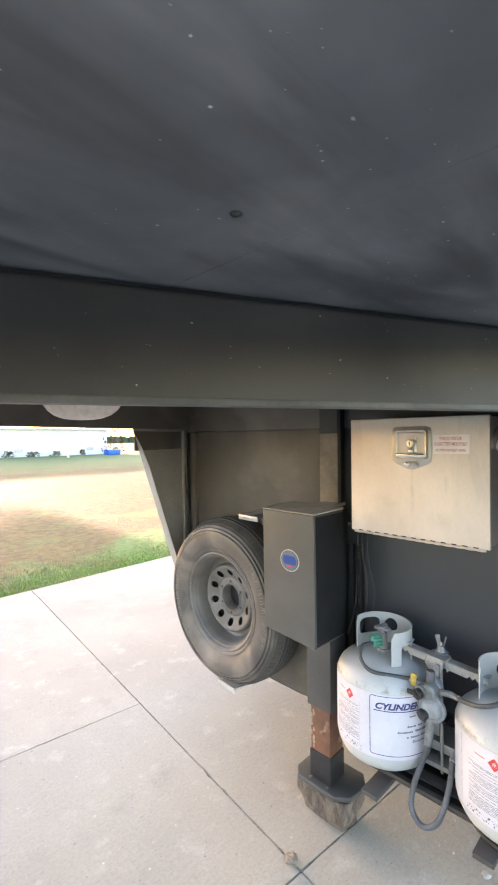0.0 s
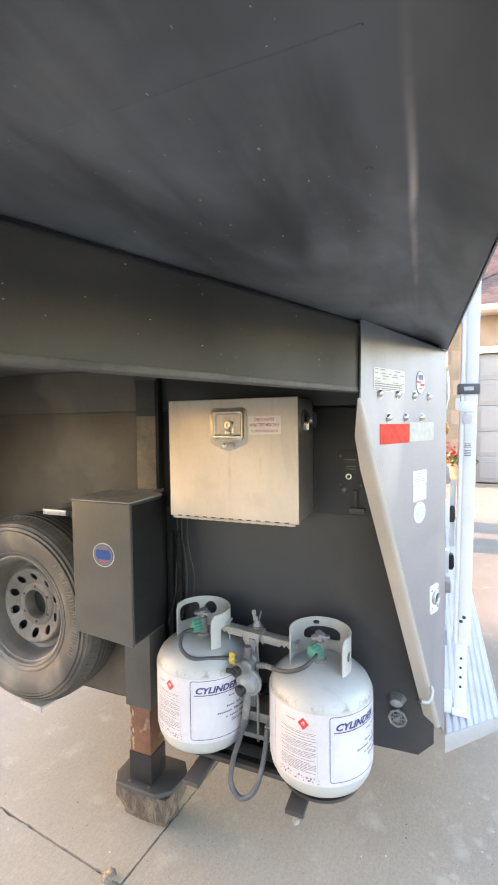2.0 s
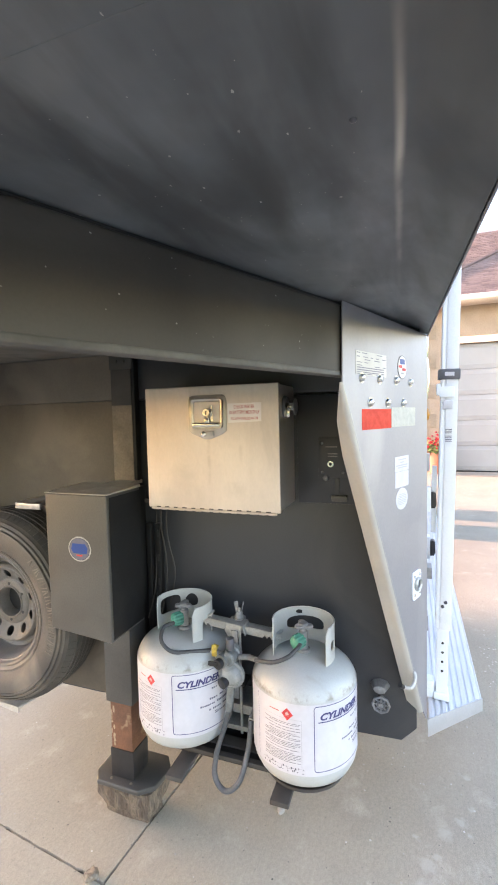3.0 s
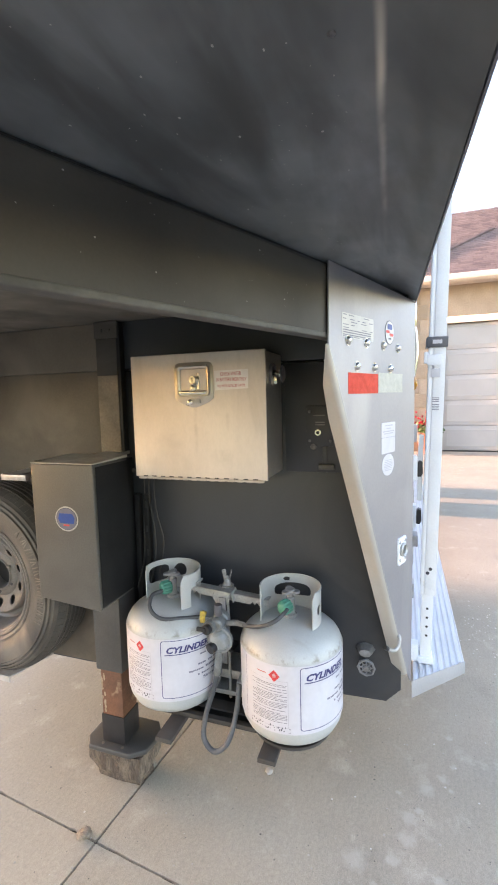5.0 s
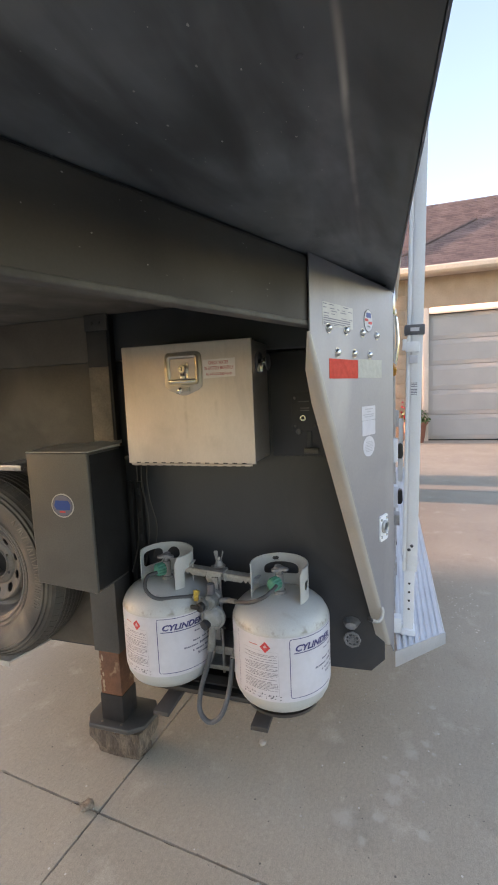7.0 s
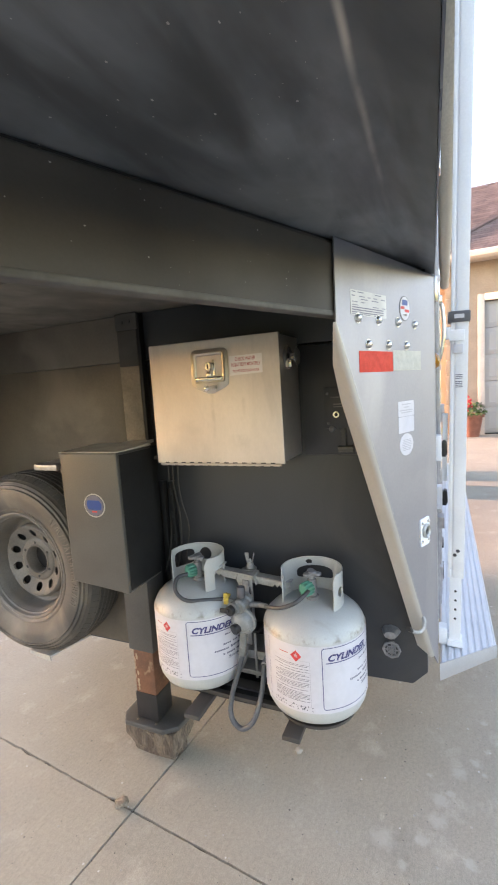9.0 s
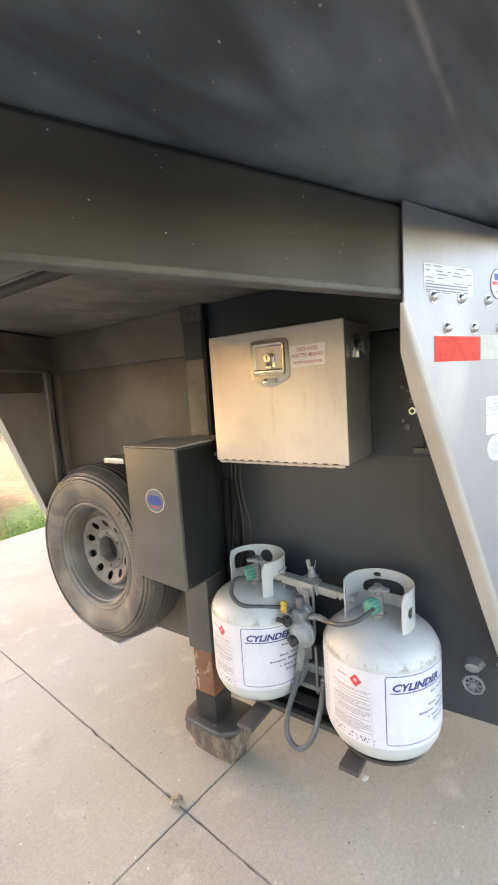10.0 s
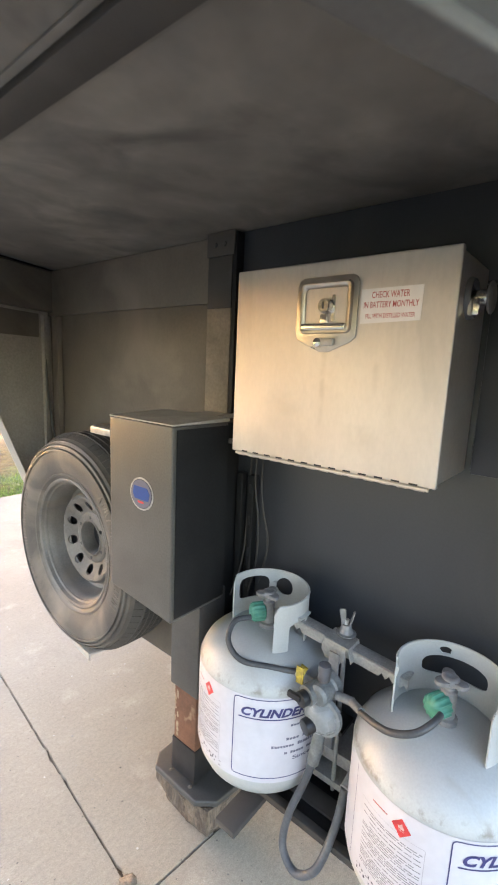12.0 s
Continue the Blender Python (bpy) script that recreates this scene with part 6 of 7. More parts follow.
def wrap(angle, z, out=0.0):
    """A point on a cylinder's side; angle in degrees from the front towards its left."""
    a = radians(angle)
    return Vector((-(R_T + out) * math.cos(a), (R_T + out) * math.sin(a), z))


def wrapped(a0, a1, z0, z1, out, step=4.0):
    """A curved patch."""
    n = max(1, int(abs(a1 - a0) / step))
    s = Shape()
    s.add([wrap(a0 + (a1 - a0) * k / n, z, out) for k in range(n + 1) for z in (z0, z1)], [(2 * k, 2 * k + 2, 2 * k + 3, 2 * k + 1) for k in range(n)])
    return s


def cylinder_tank(gaps, a_end):
    t = thing("propane_cylinder", (0, 0, 0), "white propane cylinder with printed paper label on a rack", "gas cylinder", group="propane cylinders on the rack")
    # foot 0.0, shoulder 0.245, collar top 0.435
    side_profile = [(0.0001, 0.004), (0.088, 0.006), (0.121, 0.014), (0.141, 0.030), (0.152, 0.052), (0.156, 0.080), (0.156, 0.160), (0.1563, 0.1615), (0.1563, 0.1655), (0.156, 0.167), (0.156, 0.268), (0.1555, 0.275),
                    (0.152, 0.285), (0.144, 0.300), (0.130, 0.314), (0.107, 0.327), (0.077, 0.336), (0.04, 0.3405), (0.0001, 0.341)]
    part("shell", Shape().lathe(side_profile, None, 72), M_TANK, t, "white painted steel shell", smooth=60)
    part("foot_ring", Shape().lathe([(0.098, 0.030), (0.100, 0.002), (0.097, 0.0), (0.094, 0.003), (0.092, 0.030)], None, 48, close=True), M_BLACKPAINT, t, "black foot ring", smooth=50)
    # collar: a band open at the front, with windows cut out of it
    rc, th, z0, z1 = 0.090, 0.0032, 0.318, 0.437
    band = Shape()

    def solid(a, z):
        for g0, g1, ga, gb, power in gaps:
            u, v = (a - (g0 + g1) / 2) / ((g1 - g0) / 2), (z - (ga + gb) / 2) / ((gb - ga) / 2)
            if abs(u) ** power + abs(v) ** power < 1:
                return False
        return True

    def on_outline(a, z):
        """Draws a point beside a window onto the window's smooth outline."""
        for g0, g1, ga, gb, power in gaps:
            ca, cz, ha, hz = (g0 + g1) / 2, (ga + gb) / 2, (g1 - g0) / 2, (gb - ga) / 2
            u, v = (a - ca) / ha, (z - cz) / hz
            f = (abs(u) ** power + abs(v) ** power) ** (1 / power)
            if 0.55 < f < 1.5 and z0 + 0.002 < z < z1 - 0.002:
                return ca + u / f * ha, cz + v / f * hz
        return a, z
    na, nz, a_start = 200, 48, 66.0
    grid = {}

    def node(i, j, side):
        key = (i, j, side)
        if key not in grid:
            a = a_start + (a_end - a_start) * i / na
            z = z0 + (z1 - z0) * j / nz
            around = [filled(i + di, j + dj) for di in (-1, 0) for dj in (-1, 0)]
            if any(around) and not all(around):
                a, z = on_outline(a, z)
            r = rc + (th if side else 0.0)
            ar = radians(a)
            grid[key] = len(band.v)
            band.v.append(Vector((-r * math.cos(ar), r * math.sin(ar), z)))
        return grid[key]

    def filled(i, j):
        if not (0 <= i < na and 0 <= j < nz):
            return False
        a, z = a_start + (a_end - a_start) * (i + 0.5) / na, z0 + (z1 - z0) * (j + 0.5) / nz
        edge = min(a - a_start, a_end - a)
        if edge < 6 and z > z1 - 0.018 + 0.003 * edge:
            return False
        return solid(a, z)
    for i in range(na):
        for j in range(nz):
            if not filled(i, j):
                continue
            band.f.append((node(i, j, 1), node(i + 1, j, 1), node(i + 1, j + 1, 1), node(i, j + 1, 1)))
            band.f.append((node(i, j, 0), node(i, j + 1, 0), node(i + 1, j + 1, 0), node(i + 1, j, 0)))
            for di, dj, (p, q) in ((-1, 0, ((i, j), (i, j + 1))), (1, 0, ((i + 1, j), (i + 1, j + 1))), (0, -1, ((i, j), (i + 1, j))), (0, 1, ((i, j + 1), (i + 1, j + 1)))):
                if not filled(i + di, j + dj):
                    band.f.append((node(*p, 0), node(*q, 0), node(*q, 1), node(*p, 1)))
    part("collar", band, M_TANK, t, "white steel collar with cut-out grips", smooth=35)
    roll = Shape().lathe([(rc + th / 2 + 0.0026 * math.cos(radians(a)), z1 + 0.0026 * math.sin(radians(a))) for a in range(0, 360, 45)], Matrix.Rotation(radians(180), 4, 'Z') @ Matrix.Scale(-1, 4, (0, 1, 0)), 60, 72, a_end - 6, close=True)
    part("collar_edge", roll, M_TANK, t, smooth=60)
    # valve, wheel and green connector nut
    v = part("valve", Shape().lathe([(0.0001, 0.338), (0.020, 0.338), (0.020, 0.350), (0.014, 0.352), (0.014, 0.402), (0.009, 0.405), (0.009, 0.420), (0.0001, 0.420)], None, 20), M_DULLGREY, t, "brass-grey valve body", bevel=0.001)
    hw = Shape()
    hw.lathe([(0.0001, 0.414), (0.014, 0.414), (0.0165, 0.418), (0.015, 0.427), (0.009, 0.429), (0.0001, 0.4265)], None, 20)
    # a flat wheel with three broad rounded lobes
    lobes = []
    for k in range(48):
        an = radians(7.5 * k)
        q = 0.0225 + 0.0085 * math.cos(3 * (an - radians(25)))
        lobes.append((q * math.cos(an), q * math.sin(an)))
    hw.prism([(x, y, 0.4165) for x, y in lobes], (0, 0, 0.008))
    part("hand_wheel", hw, M_WHEELGREY, v, "translucent grey three-lobed hand wheel", bevel=0.002)
    nm = Matrix.Translation((-0.008, 0.004, 0.378)) @ Matrix.Rotation(radians(-90), 4, 'Y') @ Matrix.Rotation(radians(-25), 4, 'X')
    pts = []
    for z, r in ((0.0, 0.0170), (0.003, 0.0198), (0.026, 0.0198), (0.032, 0.0165), (0.036, 0.009)):
        for k in range(48):
            q = r + (0.0022 if k % 4 < 2 and 0.001 < z < 0.035 else 0.0)
            pts.append(nm @ Vector((q * math.cos(radians(7.5 * k)), q * math.sin(radians(7.5 * k)), z)))
    nut = Shape().add(pts, [(48 * r + k, 48 * r + (k + 1) % 48, 48 * r + 48 + (k + 1) % 48, 48 * r + 48 + k) for r in range(4) for k in range(48)] + [tuple(range(48)), tuple(range(239, 191, -1))])
    part("connector_nut", nut, M_GREEN, v, "green ribbed connector nut")
    if a_end > 304:
        flare = Shape().lathe([(rc + 0.0020, 0.3935), (rc + 0.0125, 0.4010), (rc + 0.0130, 0.4040), (rc + 0.0028, 0.4040)], Matrix.Rotation(radians(180), 4, 'Z') @ Matrix.Scale(-1, 4, (0, 1, 0)), 10, 246, 270, close=True)
        part("collar_flare", flare, M_TANK, t, smooth=40)
    # label
    lab = part("paper_label", wrapped(62, -150, 0.073, 0.2735, 0.0006), M_LABEL, t, "white printed paper label", smooth=60)
    o1, o2 = 0.0011, 0.0014
    per = 1 / (R_T * radians(1))
    corner, thick = 0.009, 0.0020
    outer, inner = [], []
    for ca, cz, t0 in ((-22.5 - corner * per, 0.2690 - corner, 0), (-146 + corner * per, 0.2690 - corner, 90), (-146 + corner * per, 0.0840 + corner, 180), (-22.5 - corner * per, 0.0840 + corner, 270)):
        for k in range(6):
            an = radians(t0 + 18 * k)
            outer.append((ca + corner * per * math.cos(an), cz + corner * math.sin(an)))
            inner.append((ca + (corner - thick) * per * math.cos(an), cz + (corner - thick) * math.sin(an)))
    ring = Shape()
    for k in range(24):
        steps = 30 if k in (5, 17) else 1
        for q in range(steps):
            pts = []
            for f in (q / steps, (q + 1) / steps):
                for line in (outer, inner):
                    (a0, z0), (a1, z1) = line[k], line[(k + 1) % 24]
                    pts.append(wrap(a0 + (a1 - a0) * f, z0 + (z1 - z0) * f, o1))
            ring.add(pts, [(0, 2, 3, 1)])
    part("border", ring, M_NAVY, lab, "navy rounded border", smooth=60)
    part("rule", wrapped(42, 41.6, 0.081, 0.268, o1), M_NAVY, lab, smooth=60)
    flat = text_shape("CYLINDER", 0.0400, lambda a, b: Vector((a, b, 0)), shear=0.3, bold=0.0017)
    wide = max(p.x for p in flat.v)
    ts = Shape().add([wrap(-28.0 - p.x / wide * 52.5, 0.2300 + p.y * 0.66, o2) for p in flat.v], flat.f)
    part("lettering", ts, M_NAVY, lab, "slanted navy lettering", smooth=0)
    part("underline", wrapped(-27, -142, 0.2222, 0.2250, o1), M_NAVY, lab, smooth=60)
    # address lines as plain bars, word by word
    for a0, a1, z, h in ((-68, -76, 0.2045, 0.0052), (-78, -96, 0.2045, 0.0052), (-65, -76, 0.173, 0.0060), (-79, -86, 0.173, 0.0060), (-88, -100, 0.173, 0.0060), (-53.5, -72, 0.1565, 0.0060), (-75, -94, 0.1565, 0.0078),
                         (-64, -66.5, 0.140, 0.0060), (-69, -81, 0.140, 0.0060), (-83.5, -95, 0.140, 0.0060)):
        words = Shape()
        count = max(2, int((a0 - a1) / 2.3))
        step = (a0 - a1) / count
        for k in range(count):
            bit = wrapped(a0 - step * k, a0 - step * (k + 0.80), z, z + h * (1.0 if k == 0 else 0.84), o1)
            words.add(bit.v, bit.f)
        part("print", words, M_SLATE, lab, smooth=60)
    flat = text_shape("Since", 0.0150, lambda a, b: Vector((a, b, 0)), bold=0.0004)
    wide = max(p.x for p in flat.v)
    part("lettering", Shape().add([wrap(-71.0 - p.x / wide * 17.0, 0.1240 + p.y * 0.82, o1) for p in flat.v], flat.f), M_SLATE, lab, smooth=0)
    rr = random.Random(5)
    fine = Shape()
    z = 0.216
    while z > 0.104:
        a = 31.0 - (0 if rr.random() < 0.8 else 6)
        end = -9.0 + rr.uniform(0, 12) * (rr.random() < 0.5)
        while a > end + 1:
            w = rr.uniform(3, 9)
            e = max(a - w, end)
            p = wrapped(a, e, z, z + 0.0017, o1)
            fine.add(p.v, p.f)
            a = e - 0.9
        z -= 0.0044 if rr.random() < 0.85 else 0.0080
    part("fine_print", fine, M_FINEPRINT, lab, "grey lines of fine print", smooth=60)
    for za, aa, bb in ((0.0925, 33, -10), (0.2285, 33, -10)):
        part("rule", wrapped(aa, bb, za, za + 0.0008, o1), M_GREYPRINT, lab, smooth=60)
    part("rule", wrapped(-10, -10.4, 0.0925, 0.228, o1), M_GREYPRINT, lab, smooth=60)
    stamp = Shape()
    rr = random.Random(9)
    for row in range(2):
        a = 33.0
        while a > -12:
            w = rr.uniform(0.4, 1.8)
            z = 0.090 - 0.009 * row + rr.uniform(-0.002, 0.002)
            p = wrapped(a, a - w, z, z + rr.choice((0.0016, 0.0030, 0.0055)), o1)
            if rr.random() < 0.80:
                stamp.add(p.v, p.f)
            a -= w + rr.uniform(0.4, 2.4)
    part("stamp", stamp, M_DARKPRINT, lab, "blotched ink stamp", smooth=60)
    dm = Shape().add([wrap(4, 0.2595, o2), wrap(-2.0, 0.2420, o2), wrap(4, 0.2245, o2), wrap(10.0, 0.2420, o2)], [(0, 1, 2, 3)])
    d = part("hazard_diamond", dm, M_RED, lab, "red hazard diamond", smooth=0)
    fm = Shape().add([wrap(5.6, 0.2405, 0.0018), wrap(2.4, 0.2405, 0.0018), wrap(1.9, 0.2440, 0.0018), wrap(3.0, 0.2465, 0.0018), wrap(3.6, 0.2510, 0.0018), wrap(4.6, 0.2470, 0.0018), wrap(6.2, 0.2445, 0.0018)], [(0, 1, 2, 3, 4, 5, 6)])
    part("flame", fm, M_PALEPRINT, d, smooth=0)
    part("flame_line", wrapped(5.8, 2.2, 0.2375, 0.2386, 0.0018), M_PALEPRINT, d, smooth=60)
    part("print", wrapped(24, 13, 0.244, 0.2465, o1), M_REDTEXT, lab, smooth=60)
    return t


TANK_Z = 0.385
# windows in each collar: angles, heights, squareness
tank_a = cylinder_tank(((74, 88, 0.388, 0.410, 2.2), (132, 212, 0.368, 0.409, 3.2), (152, 166, 0.4165, 0.4285, 2.0), (272, 290, 0.366, 0.396, 2.2)), 303.0)
tank_a.matrix_basis = pose(2.052, 1.012, TANK_Z)
tank_b = cylinder_tank(((80, 134, 0.366, 0.421, 4.0), (146, 174, 0.376, 0.421, 2.0), (248, 284, 0.322, 0.393, 7.0)), 306.0)
tank_b.matrix_basis = pose(2.052, 1.415, TANK_Z + 0.013, 0, 0, -10)

# ---- rack, clamp bar, regulator and hoses ----
rack = thing("cylinder_rack", (2.1, 1.21, 0.36), "black steel cylinder rack fixed to the wall", "rack")
for x0, y in ((1.888, 1.022), (1.872, 1.343)):
    part("bracket", Shape().box(x0, 2.198, y, y + 0.054, 0.359, 0.374), M_RAIL, rack, "black flat bracket", bevel=0.003)
part("cross_bar", Shape().box(2.03, 2.075, 0.94, 1.49, 0.3745, 0.384), M_RAIL, rack, "black cross bar", bevel=0.002)
part("tray", Shape().box(1.975, 2.197, 1.04, 1.42, 0.3752, 0.3782), M_BLACKPAINT, rack, "black tray under the cylinders", bevel=0.001)
part("wall_angle", Shape().box(2.16, 2.198, 0.90, 1.52, 0.3745, 0.384), M_RAIL, rack, bevel=0.002)
part("front_bar", Shape().box(1.975, 1.995, 1.02, 1.41, 0.3745, 0.390), M_RAIL, rack, "black front bar", bevel=0.002)
for y, lift, wide in ((1.012, 0.0, 0.0), (1.415, 0.013, 0.022)):
    part("pan", Shape().lathe([(0.0001, 0.3848), (0.118 - wide, 0.3848), (0.122 - wide, 0.392), (0.124 - wide, 0.392), (0.121 - wide, 0.3805), (0.0001, 0.3805)], Matrix.Translation((2.052, y, lift)), 48), M_RAIL, rack, "round black pan", smooth=40)
clamp = thing("clamp_bar", (2.086, 1.232, 0.392), "zinc hold-down bar with a threaded rod and wing nut", "clamp")
rod = part("threaded_rod", Shape().rod((2.086, 1.232, 0.3915), (2.086, 1.232, 0.815), 0.0048, 10), M_ZINC, clamp)
bar = Shape()
notch = [(1.385, 0.783), (1.085, 0.761)]
low = []
for k in range(41):
    t = k / 40
    y, z = 1.085 + 0.30 * t, 0.736 + 0.022 * t
    if (0.02 < t < 0.22 or 0.78 < t < 0.98) and k % 2:
        z += 0.010
    low.append((y, z))
bar.prism([(2.060, y, z) for y, z in notch + low], (0.004, 0, 0))
bar.prism([(2.060, 1.385, 0.7785), (2.060, 1.385, 0.7825), (2.060, 1.085, 0.7605), (2.060, 1.085, 0.7565)], (0.032, 0, 0))
part("notched_bar", bar, M_ZINC, clamp, "notched zinc bar", bevel=0.0008)
part("saddle", Shape().prism([(2.045, y, z) for y, z in ((1.205, 0.772), (1.262, 0.777), (1.270, 0.752), (1.262, 0.780), (1.205, 0.776), (1.198, 0.745))], (0.05, 0, 0)), M_ZINC, clamp)
wing = Shape().lathe([(0.0001, -0.002), (0.022, -0.002), (0.022, 0.001), (0.016, 0.002), (0.013, 0.008), (0.010, 0.020), (0.0001, 0.020)], Matrix.Translation((2.086, 1.232, 0.784)), 16)
way, thin = Vector((-0.42, 0.907, 0)), Vector((-0.907, -0.42, 0)) * 0.0045
hub = Vector((2.086, 1.232, 0))
wing.prism([hub + way * a + Vector((0, 0, b)) - thin * 0.5 for a, b in ((0.000, 0.792), (0.0105, 0.792), (0.0125, 0.812), (0.0175, 0.832), (0.0160, 0.8375), (0.0060, 0.8385), (0.0035, 0.836), (0.0015, 0.812))], thin)
wing.prism([hub - way * 0.0060 + thin * a + Vector((0, 0, b)) - way * 0.0022 * (b - 0.79) / 0.01 for a, b in ((-1.2, 0.792), (1.2, 0.792), (1.5, 0.812), (2.6, 0.830), (2.2, 0.8345), (-0.2, 0.8355), (-1.0, 0.831), (-1.1, 0.812))], way * 0.0035)
part("wing_nut", wing, M_DULLGREY, clamp, "dull zinc wing nut", bevel=0.001)
part("saddle_plate", Shape().prism([(2.048, y, z) for y, z in ((1.212, 0.777), (1.266, 0.781), (1.268, 0.750), (1.258, 0.734), (1.224, 0.732), (1.212, 0.747))], (0.003, 0, 0)), M_ZINC, clamp, "bent zinc saddle plate", bevel=0.001)
part("cross_strap", Shape().box(2.09, 2.196, 1.10, 1.34, 0.455, 0.485), M_ZINC, clamp, "zinc strap at the wall", bevel=0.002)
part("lower_strap", Shape().box(2.08, 2.196, 1.14, 1.33, 0.402, 0.418), M_ZINC, clamp, bevel=0.002)

reg = thing("regulator", (2.0, 1.23, 0.55), "grey two-stage gas regulator with black caps between the cylinders", "regulator")
part("bracket_plate", Shape().box(2.030, 2.035, 1.217, 1.240, 0.545, 0.765), M_DULLGREY, reg, "flat dull zinc bracket", bevel=0.002)
part("arm", Shape().box(2.0355, 2.092, 1.198, 1.245, 0.585, 0.593), M_BLACKPAINT, reg)
body_m = Matrix.Translation((2.010, 1.226, 0.704)) @ facing
part("inlet_block", Shape().lathe([(0.0001, 0.046), (0.016, 0.046), (0.021, 0.040), (0.023, 0.01), (0.027, 0.006), (0.027, -0.012), (0.0001, -0.012)], body_m, 26), M_REG, reg, "grey inlet block", smooth=35)
part("sight_cap", Shape().rod((1.990, 1.226, 0.728), (1.990, 1.226, 0.762), 0.0125, 16), M_DARKGREY, reg, "black sight cap", bevel=0.002)
part("selector_base", Shape().rod((1.990, 1.238, 0.700), (1.958, 1.246, 0.700), 0.0205, 24), M_REG, reg)
sel = part("selector", Shape().rod((1.958, 1.246, 0.699), (1.943, 1.250, 0.698), 0.0155, 20), M_BLACKPLASTIC, reg, "black selector knob", bevel=0.002)
part("lever", Shape().box(1.938, 1.947, 1.248, 1.278, 0.694, 0.707), M_BLACKPLASTIC, sel, bevel=0.003)
dome_m = Matrix.Translation((2.008, 1.226, 0.646)) @ facing
part("diaphragm_housing", Shape().lathe([(0.0001, 0.044), (0.015, 0.043), (0.026, 0.037), (0.033, 0.026), (0.036, 0.019), (0.0425, 0.018), (0.043, 0.008), (0.037, 0.002), (0.024, -0.006), (0.0001, -0.010)], dome_m, 40), M_PLASTIC, reg, "milky grey diaphragm housing", smooth=35)
part("vent_cap", Shape().rod((1.975, 1.234, 0.636), (1.954, 1.243, 0.633), 0.0160, 20), M_BLACKPLASTIC, reg, "black vent cap", bevel=0.002)
part("outlet", Shape().rod((1.998, 1.228, 0.612), (1.990, 1.236, 0.532), 0.013, 14), M_REG, reg, "grey outlet fitting", bevel=0.001)
part("left_port", Shape().rod((2.0, 1.255, 0.700), (1.992, 1.292, 0.712), 0.009, 10), M_ZINC, reg)
part("right_port", Shape().rod((2.0, 1.200, 0.702), (1.998, 1.165, 0.708), 0.009, 10), M_DULLGREY, reg)
part("crimp_sleeve", Shape().rod((1.998, 1.168, 0.7075), (1.974, 1.137, 0.718), 0.0080, 14), M_DULLGREY, reg, "dull zinc crimp sleeve")
part("yellow_tag", Shape().box(1.975, 1.978, 1.265, 1.282, 0.703, 0.740), M_YELLOW, reg, "yellow printed tag", bevel=0.001)
part("yellow_wrap", Shape().rod((1.99, 1.268, 0.722), (1.988, 1.282, 0.727), 0.0105, 10), M_YELLOW, reg)


def hose(path, r, material, label):
    ob = new("gas_hose", build_mesh("gas_hose", Shape().tube(path, r, 12), material, Vector(path[0])))
    ob.location = path[0]
    tagged(ob, label, "hose")


hose([(1.992, 1.290, 0.712), (1.962, 1.335, 0.716), (1.930, 1.392, 0.722), (1.930, 1.430, 0.750), (1.962, 1.440, 0.777), (1.998, 1.424, 0.778)], 0.0061, M_HOSE, "short black hose from regulator to cylinder valve")
hose([(1.998, 1.166, 0.708), (1.968, 1.130, 0.720), (1.940, 1.075, 0.739), (1.945, 1.034, 0.757), (1.974, 1.014, 0.769), (2.002, 1.010, 0.769)], 0.0061, M_HOSE, "short black hose between regulator and cylinder valve")
hose([(1.990, 1.236, 0.535), (1.982, 1.250, 0.475), (1.962, 1.268, 0.405), (1.942, 1.266, 0.345), (1.934, 1.228, 0.318), (1.945, 1.188, 0.350), (1.985, 1.174, 0.42), (2.010, 1.170, 0.50)], 0.0083, M_GREYHOSE,
     "thick grey hose hanging in a loop below the regulator")
part("hose_end", Shape().rod((2.010, 1.170, 0.498), (2.06, 1.168, 0.515), 0.011, 10), M_ZINC, reg)

# pale fitting hanging between the rails
dome = thing("dome_light", (1.24, 1.935, UNDER_Z - 0.004), "long cream dome light under the nose", "lamp")
dome_m = Matrix.Translation((1.24, 1.935, UNDER_Z - 0.004)) @ Matrix.Rotation(radians(-42), 4, 'Z') @ Matrix.Diagonal((1.9, 0.8, 1.0, 1.0))
part("shade", Shape().lathe([(0.0001, -0.150), (0.015, -0.149), (0.030, -0.145), (0.043, -0.136), (0.053, -0.122), (0.060, -0.104), (0.065, -0.08), (0.068, -0.04), (0.068, -0.0005)], dome_m, 48), M_TRIM, dome, "cream plastic shade", smooth=60)

# ---- house with the garage ----
GX = 12.4
house = thing("garage_house", (GX, -3.0, 0.0), "tan stucco house with a grey garage door", "house")
D0, D1, DT = -5.2, -0.235, 3.035      # door opening
front = Shape()
front.box(GX, GX + 0.25, D1, 0.55, -0.03, 3.9)
front.box(GX, GX + 0.25, -9.0, D0, -0.03, 3.9)
front.box(GX, GX + 0.25, D0, D1, DT, 3.9)
part("front_wall", front, M_STUCCO, house, "tan stucco wall")
part("side_wall", Shape().box(GX + 0.25, GX + 12, 0.30, 0.55, -0.03, 3.9), M_STUCCO, house)
part("far_wall", Shape().box(GX + 0.25, GX + 12, -9.0, -8.75, -0.03, 3.9), M_STUCCO, house)
part("rear_wall", Shape().box(GX + 12, GX + 12.25, -9.0, 0.55, -0.03, 3.9), M_STUCCO, house)
